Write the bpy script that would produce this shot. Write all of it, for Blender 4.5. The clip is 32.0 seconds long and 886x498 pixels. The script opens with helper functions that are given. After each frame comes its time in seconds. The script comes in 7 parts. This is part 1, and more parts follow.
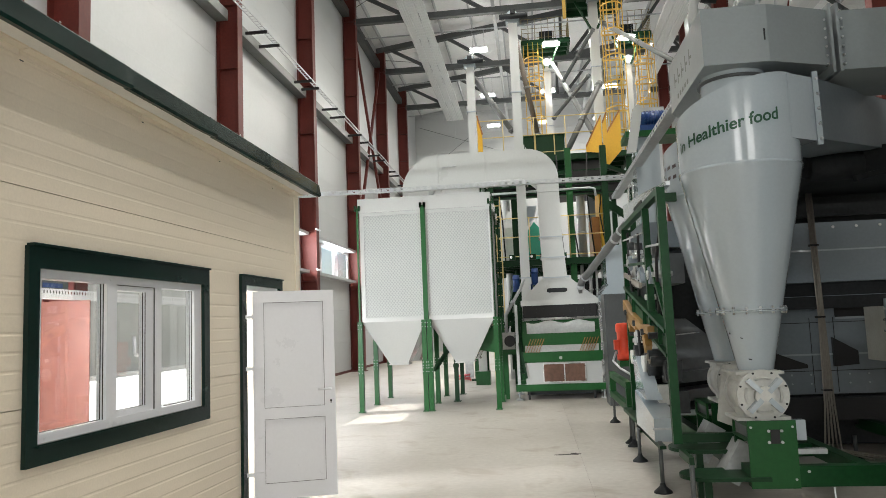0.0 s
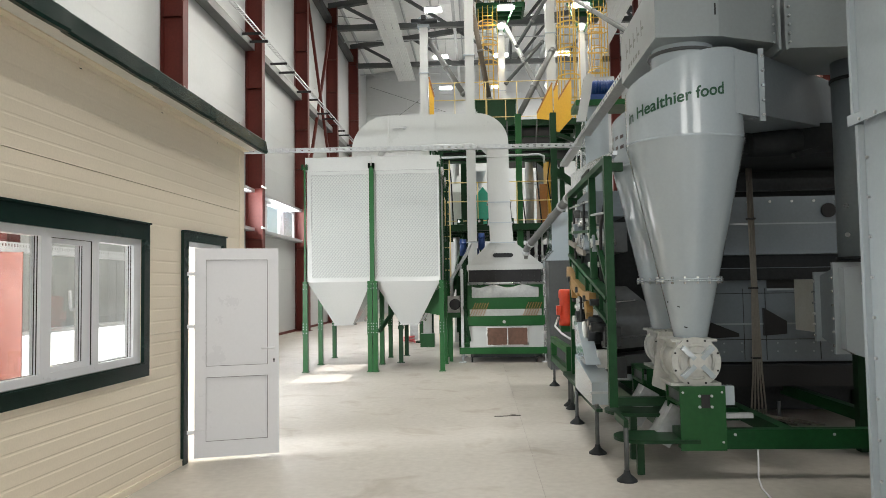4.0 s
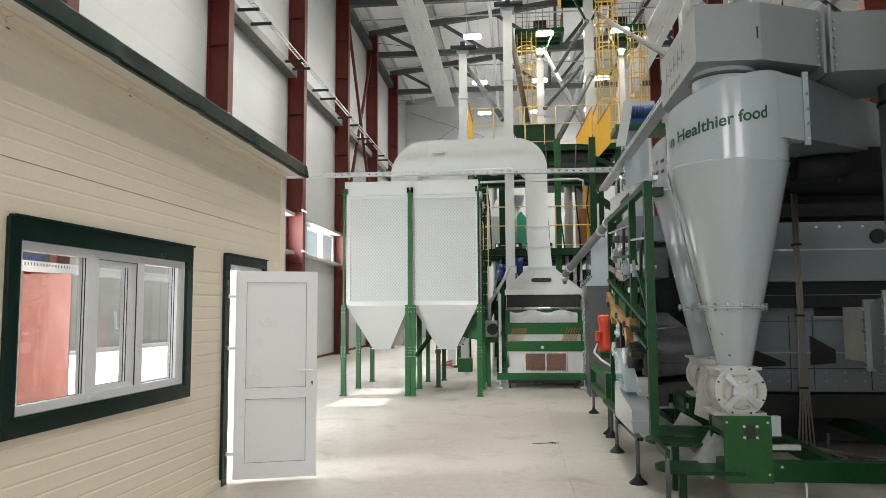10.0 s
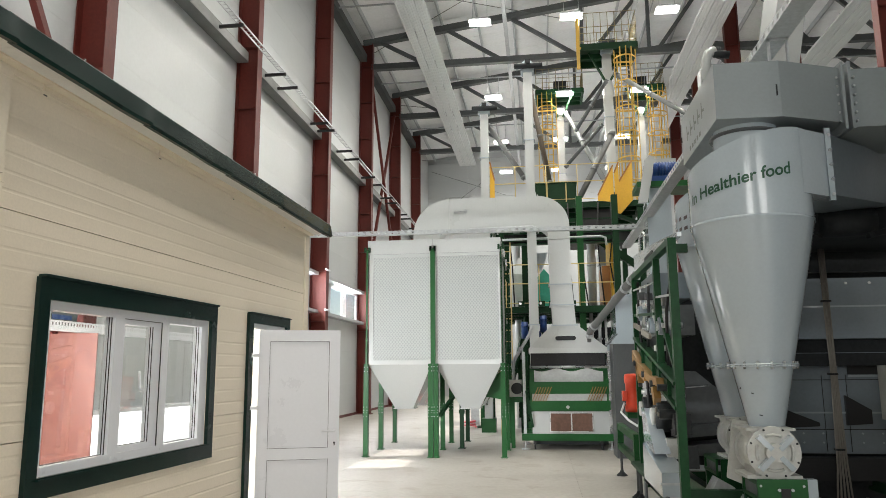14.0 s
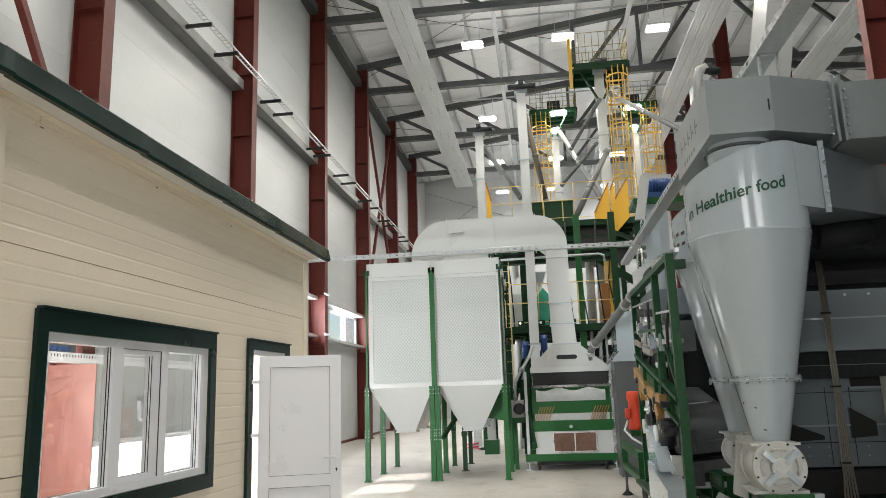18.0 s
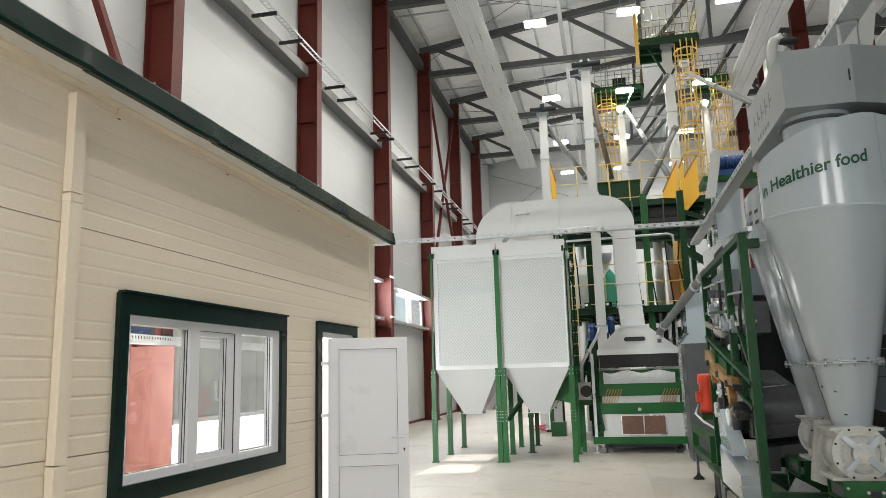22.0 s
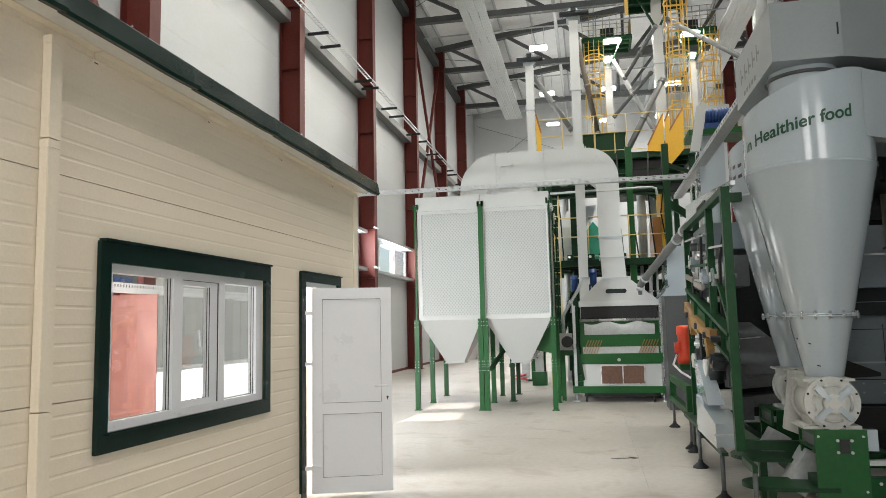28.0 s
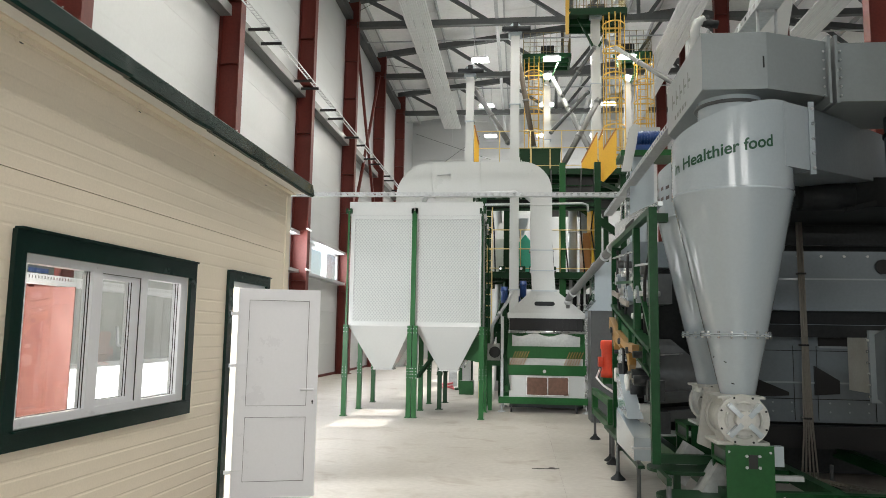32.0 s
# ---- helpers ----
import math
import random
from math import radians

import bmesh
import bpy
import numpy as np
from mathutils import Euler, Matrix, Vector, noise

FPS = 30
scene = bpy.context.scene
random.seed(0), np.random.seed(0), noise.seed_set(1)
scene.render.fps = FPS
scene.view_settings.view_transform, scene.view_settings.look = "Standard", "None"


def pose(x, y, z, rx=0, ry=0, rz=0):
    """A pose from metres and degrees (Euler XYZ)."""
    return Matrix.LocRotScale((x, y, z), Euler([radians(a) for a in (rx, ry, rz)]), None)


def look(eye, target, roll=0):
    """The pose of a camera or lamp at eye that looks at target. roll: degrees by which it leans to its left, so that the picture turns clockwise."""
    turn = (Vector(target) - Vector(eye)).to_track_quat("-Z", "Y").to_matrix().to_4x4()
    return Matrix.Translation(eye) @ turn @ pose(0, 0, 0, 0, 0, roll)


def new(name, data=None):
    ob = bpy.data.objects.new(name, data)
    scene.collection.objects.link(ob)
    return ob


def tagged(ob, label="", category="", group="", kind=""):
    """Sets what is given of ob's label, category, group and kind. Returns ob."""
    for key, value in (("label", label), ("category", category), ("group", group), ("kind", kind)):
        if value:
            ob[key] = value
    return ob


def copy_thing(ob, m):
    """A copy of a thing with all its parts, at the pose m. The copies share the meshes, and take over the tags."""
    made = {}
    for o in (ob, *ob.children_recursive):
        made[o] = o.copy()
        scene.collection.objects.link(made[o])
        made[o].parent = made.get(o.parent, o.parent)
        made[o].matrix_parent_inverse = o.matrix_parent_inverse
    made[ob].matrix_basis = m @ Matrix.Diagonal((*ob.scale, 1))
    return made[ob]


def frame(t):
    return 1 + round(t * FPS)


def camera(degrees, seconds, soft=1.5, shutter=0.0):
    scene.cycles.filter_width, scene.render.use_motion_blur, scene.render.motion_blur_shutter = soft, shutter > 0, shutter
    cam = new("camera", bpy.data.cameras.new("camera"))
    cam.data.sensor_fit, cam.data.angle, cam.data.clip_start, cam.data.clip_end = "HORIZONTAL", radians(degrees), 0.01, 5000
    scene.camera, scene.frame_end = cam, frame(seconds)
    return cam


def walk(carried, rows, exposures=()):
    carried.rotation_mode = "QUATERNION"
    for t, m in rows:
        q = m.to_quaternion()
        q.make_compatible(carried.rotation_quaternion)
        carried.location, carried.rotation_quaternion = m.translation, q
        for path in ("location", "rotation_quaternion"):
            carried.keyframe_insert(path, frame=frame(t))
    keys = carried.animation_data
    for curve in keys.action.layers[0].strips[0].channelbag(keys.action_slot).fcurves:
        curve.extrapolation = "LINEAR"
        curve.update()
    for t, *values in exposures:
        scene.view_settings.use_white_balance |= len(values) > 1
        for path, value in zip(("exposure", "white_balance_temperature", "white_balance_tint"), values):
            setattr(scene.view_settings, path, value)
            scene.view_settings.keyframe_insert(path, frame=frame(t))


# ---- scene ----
EYE = Vector((0.0, 0.0, 1.63))
cam = camera(62.47, 32.0, soft=0.5)
# seconds, yaw to the left, pitch up, roll in degrees: the camera turns where it stands
PATH = [
    (0, 6.79, 5.97, -2.27), (0.5, 5.24, 5.67, -1.87), (1, 4.40, 5.30, -1.53), (1.5, 4.28, 4.68, -1.65),
    (2, 4.08, 5.27, -0.71), (2.5, 1.97, 5.74, -0.28), (3, 1.68, 5.26, -0.89), (3.5, 2.12, 4.28, -0.80),
    (4, 2.75, 2.94, -0.85), (4.5, 4.75, 3.19, 0.57), (6.5, 4.24, 3.31, 0.90), (7, 4.65, 3.90, 0.78),
    (7.5, 4.78, 3.57, 0.56), (8, 5.18, 2.52, 0.02), (8.5, 5.23, 2.94, -0.54), (9, 5.06, 2.93, -0.28),
    (9.5, 5.77, 3.59, -0.07), (10, 5.72, 4.87, -0.31), (10.5, 5.89, 5.27, -0.76), (11, 6.61, 5.81, -0.70),
    (11.5, 6.76, 6.68, -0.87), (12, 8.66, 6.77, -1.10), (12.5, 9.50, 6.99, -1.65), (13, 9.55, 6.84, -1.79),
    (13.5, 7.41, 7.89, -0.67), (14, 7.48, 9.43, -0.40), (14.5, 6.95, 10.95, -0.28), (15, 7.05, 13.19, -0.20),
    (15.5, 6.69, 15.26, -0.10), (17.5, 5.32, 13.89, -1.60), (18, 7.30, 11.11, -1.85), (18.5, 9.06, 11.06, -1.79),
    (19, 10.77, 10.68, -2.26), (19.5, 10.93, 11.00, -2.48), (20, 10.79, 11.56, -2.09), (20.5, 11.18, 10.73, -2.33),
    (21, 10.98, 10.11, -1.25), (21.5, 12.06, 9.96, -1.89), (22, 12.47, 9.88, -1.59), (22.5, 11.73, 7.56, -1.61),
    (23, 11.95, 5.40, -3.15), (23.5, 13.04, 7.08, -2.31), (24, 13.74, 7.10, -0.38), (24.5, 13.61, 6.72, -0.43),
    (25, 13.54, 6.91, -0.63), (25.5, 13.58, 6.92, -0.78), (27.5, 11.13, 6.15, -0.93), (28, 11.30, 6.02, -1.23),
    (28.5, 11.24, 6.08, -1.35), (29, 10.52, 6.71, -1.06), (29.5, 9.75, 7.13, -0.75), (30, 7.40, 7.40, -0.55),
    (30.5, 6.00, 6.34, 0.07), (31, 4.81, 6.01, 0.62), (31.5, 5.05, 6.13, 0.72), (32, 6.03, 6.55, 0.95),
]

def aim(yaw, pitch):
    a, b = radians(yaw), radians(pitch)
    return EYE + Vector((-math.sin(a) * math.cos(b), math.cos(a) * math.cos(b), math.sin(b)))


walk(cam, [(t, look(EYE, aim(yw, pt), rl)) for t, yw, pt, rl in PATH], exposures=[(0.0, 0.34), (32.0, 0.34)])

# ---- light ----
SUN_WAY = Vector((4.25, 0.5, -4.04)).normalized()
world = bpy.data.worlds.new("sky_world")
scene.world = world
world.use_nodes = True
wn = world.node_tree
sky = wn.nodes.new("ShaderNodeTexSky")
sky.sky_type = "NISHITA"
sky.sun_disc = False
sky.sun_elevation = math.asin(-SUN_WAY.z)
sky.sun_rotation = math.atan2(-SUN_WAY.x, -SUN_WAY.y)
wn.links.new(sky.outputs[0], wn.nodes["Background"].inputs[0])
wn.nodes["Background"].inputs[1].default_value = 0.12
sun_data = bpy.data.lights.new("sun", "SUN")
sun_data.energy, sun_data.angle, sun_data.color = 5.0, radians(0.5), (1.0, 0.95, 0.88)
new("sun", sun_data).matrix_world = look((0, 0, 30), Vector((0, 0, 30)) + SUN_WAY)


def area_lamp(name, eye, target, wide, high, watts, colour=(1, 1, 1)):
    d = bpy.data.lights.new(name, "AREA")
    d.shape, d.size, d.size_y, d.energy, d.color = "RECTANGLE", wide, high, watts, colour
    ob = new(name, d)
    ob.matrix_world = look(eye, target)
    return ob


LAMP_WATTS = 118
# high-bay lamps: x, y under the trusses; row 4.2 added unseen for near light
LAMPS = [(x, y) for y in (4.2, 10.6, 16.6, 23.5, 30.6, 37.0, 42.9) for x in (-1.75, 1.35, 4.5)]
for lx, ly in LAMPS:
    area_lamp("high_bay_glow", (lx, ly, 13.32), (lx, ly, 0), 0.62, 0.3, LAMP_WATTS, (1.0, 0.965, 0.875))
# daylight in the openings of the gable behind the camera and in the side wall
GATES = [(-2.95, -0.35), (2.4, 5.5), (7.6, 10.0)]
for (gx0, gx1), watts in zip(GATES, (205, 202, 65)):
    gx = (gx0 + gx1) / 2
    area_lamp("gate_daylight", (gx, -6.9, 3.7), (gx * 0.8, 5, 3.0), gx1 - gx0, 6.2, watts, (1.0, 0.985, 0.95))
for wy in (20.0, 26.0, 32.0, 38.0):
    area_lamp("side_daylight_fill", (-7.0, wy, 4.05), (0, wy, 4.9), 2.5, 1.0, 270, (0.96, 0.98, 1.0))

# added fill lamp out of view, brightening the red face beyond the office
area_lamp("side_daylight_fill", (-7.0, 6.2, 1.75), (-5.8, 9.6, 1.3), 2.4, 1.0, 700, (0.96, 0.98, 1.0))

# ---- materials ----
def mat(name, colour, rough=0.5, metal=0.0, spread=0.08, grain=30.0, bump=0.0, stain=0.0, stain_size=1.2, stain_colour=None,
        coat=0.0, piece=0.0, spec=0.5):
    """Painted, metal or mineral surface: fine grain and broad blotches in colour and gloss, a little relief."""
    m = bpy.data.materials.new(name)
    m.use_nodes = True
    nt = m.node_tree
    n, l = nt.nodes, nt.links
    b = n["Principled BSDF"]
    geo = n.new("ShaderNodeNewGeometry")
    fine = n.new("ShaderNodeTexNoise")
    fine.inputs["Scale"].default_value = grain
    fine.inputs["Detail"].default_value = 5
    broad = n.new("ShaderNodeTexNoise")
    broad.inputs["Scale"].default_value = stain_size
    broad.inputs["Detail"].default_value = 6
    broad.inputs["Roughness"].default_value = 0.62
    l.new(geo.outputs["Position"], fine.inputs["Vector"])
    l.new(geo.outputs["Position"], broad.inputs["Vector"])
    ramp = n.new("ShaderNodeMapRange")
    ramp.inputs["From Min"].default_value, ramp.inputs["From Max"].default_value = 0.3, 0.7
    ramp.inputs["To Min"].default_value, ramp.inputs["To Max"].default_value = 1 - spread, 1 + spread
    l.new(fine.outputs["Fac"], ramp.inputs["Value"])
    base = n.new("ShaderNodeMix")
    base.data_type, base.blend_type = "RGBA", "MULTIPLY"
    base.inputs["Factor"].default_value = 1
    base.inputs["A"].default_value = (*colour, 1)
    l.new(ramp.outputs["Result"], base.inputs["B"])
    out = base.outputs["Result"]
    if stain > 0:
        sr = n.new("ShaderNodeMapRange")
        sr.inputs["From Min"].default_value, sr.inputs["From Max"].default_value = 0.42, 0.72
        sr.inputs["To Min"].default_value, sr.inputs["To Max"].default_value = 0.0, stain
        l.new(broad.outputs["Fac"], sr.inputs["Value"])
        mx = n.new("ShaderNodeMix")
        mx.data_type = "RGBA"
        l.new(sr.outputs["Result"], mx.inputs["Factor"])
        l.new(out, mx.inputs["A"])
        mx.inputs["B"].default_value = (*(stain_colour or tuple(c * 0.6 for c in colour)), 1)
        out = mx.outputs["Result"]
    if piece > 0:
        info = n.new("ShaderNodeObjectInfo")
        pr = n.new("ShaderNodeMapRange")
        pr.inputs["To Min"].default_value, pr.inputs["To Max"].default_value = 1 - piece, 1 + piece
        l.new(info.outputs["Random"], pr.inputs["Value"])
        pm = n.new("ShaderNodeMix")
        pm.data_type, pm.blend_type = "RGBA", "MULTIPLY"
        pm.inputs["Factor"].default_value = 1
        l.new(out, pm.inputs["A"])
        l.new(pr.outputs["Result"], pm.inputs["B"])
        out = pm.outputs["Result"]
    l.new(out, b.inputs["Base Color"])
    rr = n.new("ShaderNodeMapRange")
    rr.inputs["To Min"].default_value, rr.inputs["To Max"].default_value = max(0.03, rough - 0.1), min(1, rough + 0.1)
    l.new(broad.outputs["Fac"], rr.inputs["Value"])
    l.new(rr.outputs["Result"], b.inputs["Roughness"])
    b.inputs["Metallic"].default_value = metal
    b.inputs["Coat Weight"].default_value = coat
    b.inputs["Coat Roughness"].default_value = 0.09
    b.inputs["Specular IOR Level"].default_value = spec
    if bump > 0:
        bp = n.new("ShaderNodeBump")
        bp.inputs["Strength"].default_value = bump
        bp.inputs["Distance"].default_value = 0.01
        l.new(fine.outputs["Fac"], bp.inputs["Height"])
        l.new(bp.outputs["Normal"], b.inputs["Normal"])
    return m


CREAM = mat("cream_panel_paint", (0.83, 0.74, 0.60), 0.42, 0, 0.03, 60, 0.05, 0.14, 0.9, (0.76, 0.66, 0.52))
TRIM = mat("dark_green_sheet", (0.004, 0.019, 0.015), 0.25, 0, 0.04, 25, 0.015, 0.06, 1.2, (0.006, 0.024, 0.019), spec=0.3)
FASCIA = mat("dark_green_folded_sheet", (0.004, 0.022, 0.0175), 0.22, 0, 0.08, 5, 0.05, 0.25, 2.0, (0.01, 0.04, 0.032), spec=0.34)
PVC = mat("white_pvc", (0.765, 0.775, 0.81), 0.3, 0, 0.012, 40, 0, 0.0, 2.5, (0.66, 0.67, 0.70))
PVC_DARK = mat("rubber_gasket", (0.13, 0.13, 0.135), 0.6, 0, 0.1, 40)
SOFFIT = mat("soffit_sheet", (0.78, 0.76, 0.72), 0.5, 0, 0.03, 40, 0, 0.12, 1.5)
REDOX = mat("red_oxide_primer", (0.108, 0.019, 0.0135), 0.5, 0, 0.12, 18, 0.08, 0.35, 1.6, (0.07, 0.013, 0.01), spec=0.3, piece=0.06)
PANEL = mat("white_sandwich_panel", (0.495, 0.515, 0.52), 0.38, 0, 0.02, 14, 0.03, 0.16, 0.55, (0.43, 0.45, 0.455), piece=0.03)
ROOFING = mat("roof_panel", (0.84, 0.85, 0.85), 0.5, 0, 0.04, 9, 0.03, 0.25, 0.7, (0.74, 0.75, 0.75))
GALV = mat("galvanised_steel", (0.46, 0.48, 0.49), 0.4, 0.25, 0.12, 22, 0.03, 0.3, 3.0, (0.34, 0.36, 0.37))
TRUSS = mat("grey_primed_steel", (0.082, 0.089, 0.09), 0.55, 0.1, 0.12, 16, 0.05, 0.3, 1.2)
HEATER = mat("white_radiant_panel", (0.66, 0.68, 0.68), 0.42, 0.1, 0.03, 20, 0, 0.15, 0.8)
MGREY = mat("light_grey_machine_paint", (0.405, 0.466, 0.503), 0.16, 0, 0.02, 35, 0.004, 0.10, 1.4, (0.395, 0.43, 0.44), coat=1.0)
MHOOD = mat("grey_hood_paint", (0.255, 0.285, 0.294), 0.32, 0, 0.03, 35, 0.02, 0.2, 1.6, (0.22, 0.24, 0.245))
SLATE = mat("slate_grey_cabinet_paint", (0.078, 0.084, 0.086), 0.42, 0, 0.06, 30, 0.03, 0.25, 2.0)
DUCTW = mat("pale_duct_paint", (0.51, 0.53, 0.52), 0.3, 0, 0.025, 35, 0.02, 0.14, 1.4, (0.45, 0.47, 0.46), coat=0.5)
MGREY2 = mat("blue_grey_machine_paint", (0.195, 0.232, 0.26), 0.4, 0, 0.05, 30, 0.03, 0.3, 1.8, (0.14, 0.17, 0.19))
MBLUEG = mat("light_blue_grey_paint", (0.27, 0.36, 0.43), 0.3, 0, 0.03, 30, 0.01, 0.15, 1.6, (0.24, 0.32, 0.38), coat=0.6)
MWHITE = mat("white_machine_paint", (0.47, 0.487, 0.478), 0.22, 0, 0.02, 40, 0.02, 0.12, 1.5, (0.42, 0.435, 0.427), coat=0.5)
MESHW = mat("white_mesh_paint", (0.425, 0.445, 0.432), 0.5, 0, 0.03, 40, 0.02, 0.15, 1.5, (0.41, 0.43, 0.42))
MDARK = mat("dark_steel_and_shade", (0.022, 0.025, 0.027), 0.55, 0.0, 0.2, 24, 0.05, 0.3, 2.0, spec=0.25)
BLACK = mat("black_rubber_and_shade", (0.012, 0.012, 0.013), 0.6, 0, 0.15, 50)
MGREEN = mat("machine_green_paint", (0.0125, 0.086, 0.021), 0.4, 0, 0.08, 26, 0.03, 0.3, 2.2, (0.008, 0.055, 0.016), spec=0.25)
CASGREY = mat("dusty_grey_casing_paint", (0.12, 0.13, 0.135), 0.45, 0, 0.1, 18, 0.04, 0.4, 2.5, (0.08, 0.085, 0.085))
OCHRE = mat("ochre_arm_paint", (0.30, 0.165, 0.045), 0.45, 0, 0.1, 26, 0.03, 0.35, 4.0)
# darker than the mesh white: shade behind the strands put into its colour
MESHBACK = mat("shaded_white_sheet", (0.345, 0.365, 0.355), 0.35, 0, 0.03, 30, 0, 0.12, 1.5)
FGREEN = mat("frame_green_paint", (0.009, 0.058, 0.018), 0.38, 0, 0.12, 26, 0.04, 0.4, 2.6, (0.006, 0.035, 0.013), spec=0.15)
JOINT = mat("joint_filler", (0.27, 0.25, 0.225), 0.8, 0, 0.2, 30)
DGREEN = mat("platform_green_paint", (0.007, 0.038, 0.013), 0.45, 0, 0.1, 26, 0.03, 0.3, 2.2, spec=0.2)
YELLOW = mat("safety_yellow_paint", (0.70, 0.40, 0.025), 0.36, 0, 0.05, 26, 0.03, 0.25, 2.5, (0.66, 0.36, 0.03))
LYELLOW = mat("ladder_yellow_paint", (0.60, 0.37, 0.05), 0.4, 0, 0.06, 26, 0.02, 0.25, 2.5)
PIPEG = mat("weathered_spout_steel", (0.17, 0.175, 0.17), 0.42, 0.2, 0.1, 20, 0.02, 0.3, 2.5)
PYELLOW = mat("pale_yellow_rail_paint", (0.62, 0.48, 0.19), 0.4, 0, 0.05, 26, 0.02, 0.2, 2.5)
AMBER = mat("amber_sheet_paint", (0.34, 0.14, 0.025), 0.4, 0, 0.08, 20, 0.03, 0.3, 2.0)
ORANGE = mat("orange_red_motor_paint", (0.80, 0.075, 0.03), 0.34, 0, 0.05, 30, 0.02, 0.15, 4.0)
TEAL = mat("teal_machine_paint", (0.02, 0.34, 0.22), 0.38, 0, 0.06, 24, 0.02, 0.2, 2.5)
BLUE = mat("blue_motor_paint", (0.013, 0.05, 0.19), 0.35, 0, 0.07, 30, 0.02, 0.2, 4.0)
CABLE = mat("beige_cable_sheath", (0.22, 0.20, 0.17), 0.55, 0, 0.08, 30)
WOOD = mat("brown_veneer_panel", (0.13, 0.065, 0.042), 0.5, 0, 0.2, 14, 0.05, 0.3, 4.0)
CLOTH = mat("plastic_film_cover", (0.42, 0.44, 0.43), 0.4, 0, 0.08, 24, 0.1, 0.2, 5.0)
STAINLESS = mat("bright_steel", (0.62, 0.63, 0.63), 0.28, 0.9, 0.06, 40, 0.02, 0.15, 3.0)
CASTING = mat("pale_cast_housing", (0.52, 0.53, 0.50), 0.42, 0, 0.06, 45, 0.08, 0.35, 5.0, (0.36, 0.34, 0.30))
RAILY = mat("dull_yellow_rail_paint", (0.24, 0.19, 0.075), 0.45, 0, 0.06, 26, 0.02, 0.3, 2.5)
# paler than REDOX: strong light on the column is put into this colour
LITRED = mat("lit_column_red", (0.135, 0.046, 0.033), 0.5, 0, 0.16, 9, 0.03, 0.6, 3.5, (0.215, 0.098, 0.077), spec=0.3)
LOGO = mat("faded_logo_paint", (0.13, 0.145, 0.13), 0.5, 0, 0.1, 40)
BROWN = mat("rusty_brown_spout", (0.11, 0.085, 0.06), 0.5, 0.1, 0.15, 20, 0.03, 0.4, 3.0)
PINK = mat("pink_hose_rubber", (0.62, 0.13, 0.14), 0.5, 0, 0.08, 30)
LETTER = mat("green_lettering", (0.008, 0.066, 0.03), 0.4, 0, 0.05, 40)
LETTER_RED = mat("dark_lettering", (0.055, 0.04, 0.04), 0.4, 0, 0.05, 40)


def floor_material():
    m = mat("polished_concrete", (0.455, 0.43, 0.39), 0.5, 0, 0.08, 14, 0.06, 0.45, 0.45, (0.345, 0.315, 0.275))
    nt = m.node_tree
    n, l = nt.nodes, nt.links
    b = n["Principled BSDF"]
    old = b.inputs["Base Color"].links[0].from_socket
    geo = n.new("ShaderNodeNewGeometry")
    scuff = n.new("ShaderNodeTexNoise")
    scuff.inputs["Scale"].default_value, scuff.inputs["Detail"].default_value = 1.6, 9
    scuff.inputs["Distortion"].default_value = 0.9
    l.new(geo.outputs["Position"], scuff.inputs["Vector"])
    r = n.new("ShaderNodeMapRange")
    r.inputs["From Min"].default_value, r.inputs["From Max"].default_value = 0.56, 0.72
    r.inputs["To Max"].default_value = 0.6
    l.new(scuff.outputs["Fac"], r.inputs["Value"])
    mx = n.new("ShaderNodeMix")
    mx.data_type = "RGBA"
    l.new(r.outputs["Result"], mx.inputs["Factor"])
    l.new(old, mx.inputs["A"])
    mx.inputs["B"].default_value = (0.27, 0.22, 0.17, 1)
    l.new(mx.outputs["Result"], b.inputs["Base Color"])
    return m


FLOOR = floor_material()
GLASS = bpy.data.materials.new("window_glass")
GLASS.use_nodes = True
gb = GLASS.node_tree.nodes["Principled BSDF"]
gb.inputs["Base Color"].default_value = (0.97, 0.99, 0.98, 1)
gb.inputs["Transmission Weight"].default_value, gb.inputs["Roughness"].default_value, gb.inputs["IOR"].default_value = 1.0, 0.01, 1.45
GLOW = bpy.data.materials.new("lamp_diffuser")
GLOW.use_nodes = True
ge = GLOW.node_tree.nodes["Principled BSDF"]
ge.inputs["Emission Color"].default_value, ge.inputs["Emission Strength"].default_value = (1.0, 0.98, 0.93, 1), 27.0


# glowing material: the brightness outdoors is its own emission
YARD_GLOW = bpy.data.materials.new("yard_glow_distance")
YARD_GLOW.use_nodes = True
ye = YARD_GLOW.node_tree.nodes["Principled BSDF"]
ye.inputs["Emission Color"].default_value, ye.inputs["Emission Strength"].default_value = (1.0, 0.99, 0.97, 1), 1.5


# ---- mesh helpers ----
def quad_mesh(bm, vs, fs):
    made = [bm.verts.new(v) for v in vs]
    for f in fs:
        bm.faces.new([made[i] for i in f])
    return made


def box(bm, x0, x1, y0, y1, z0, z1, m=None):
    vs = [Vector((x, y, z)) for z in (z0, z1) for y in (y0, y1) for x in (x0, x1)]
    if m is not None:
        vs = [m @ v for v in vs]
    return quad_mesh(bm, vs, [(0, 2, 3, 1), (4, 5, 7, 6), (0, 1, 5, 4), (2, 6, 7, 3), (0, 4, 6, 2), (1, 3, 7, 5)])


def basis(p, q, up=(0, 0, 1)):
    z = (Vector(q) - Vector(p)).normalized()
    u = Vector(up)
    if abs(z.dot(u)) > 0.98:
        u = Vector((1, 0, 0)) if abs(z.x) < 0.9 else Vector((0, 1, 0))
    x = u.cross(z).normalized()
    return x, z.cross(x), z


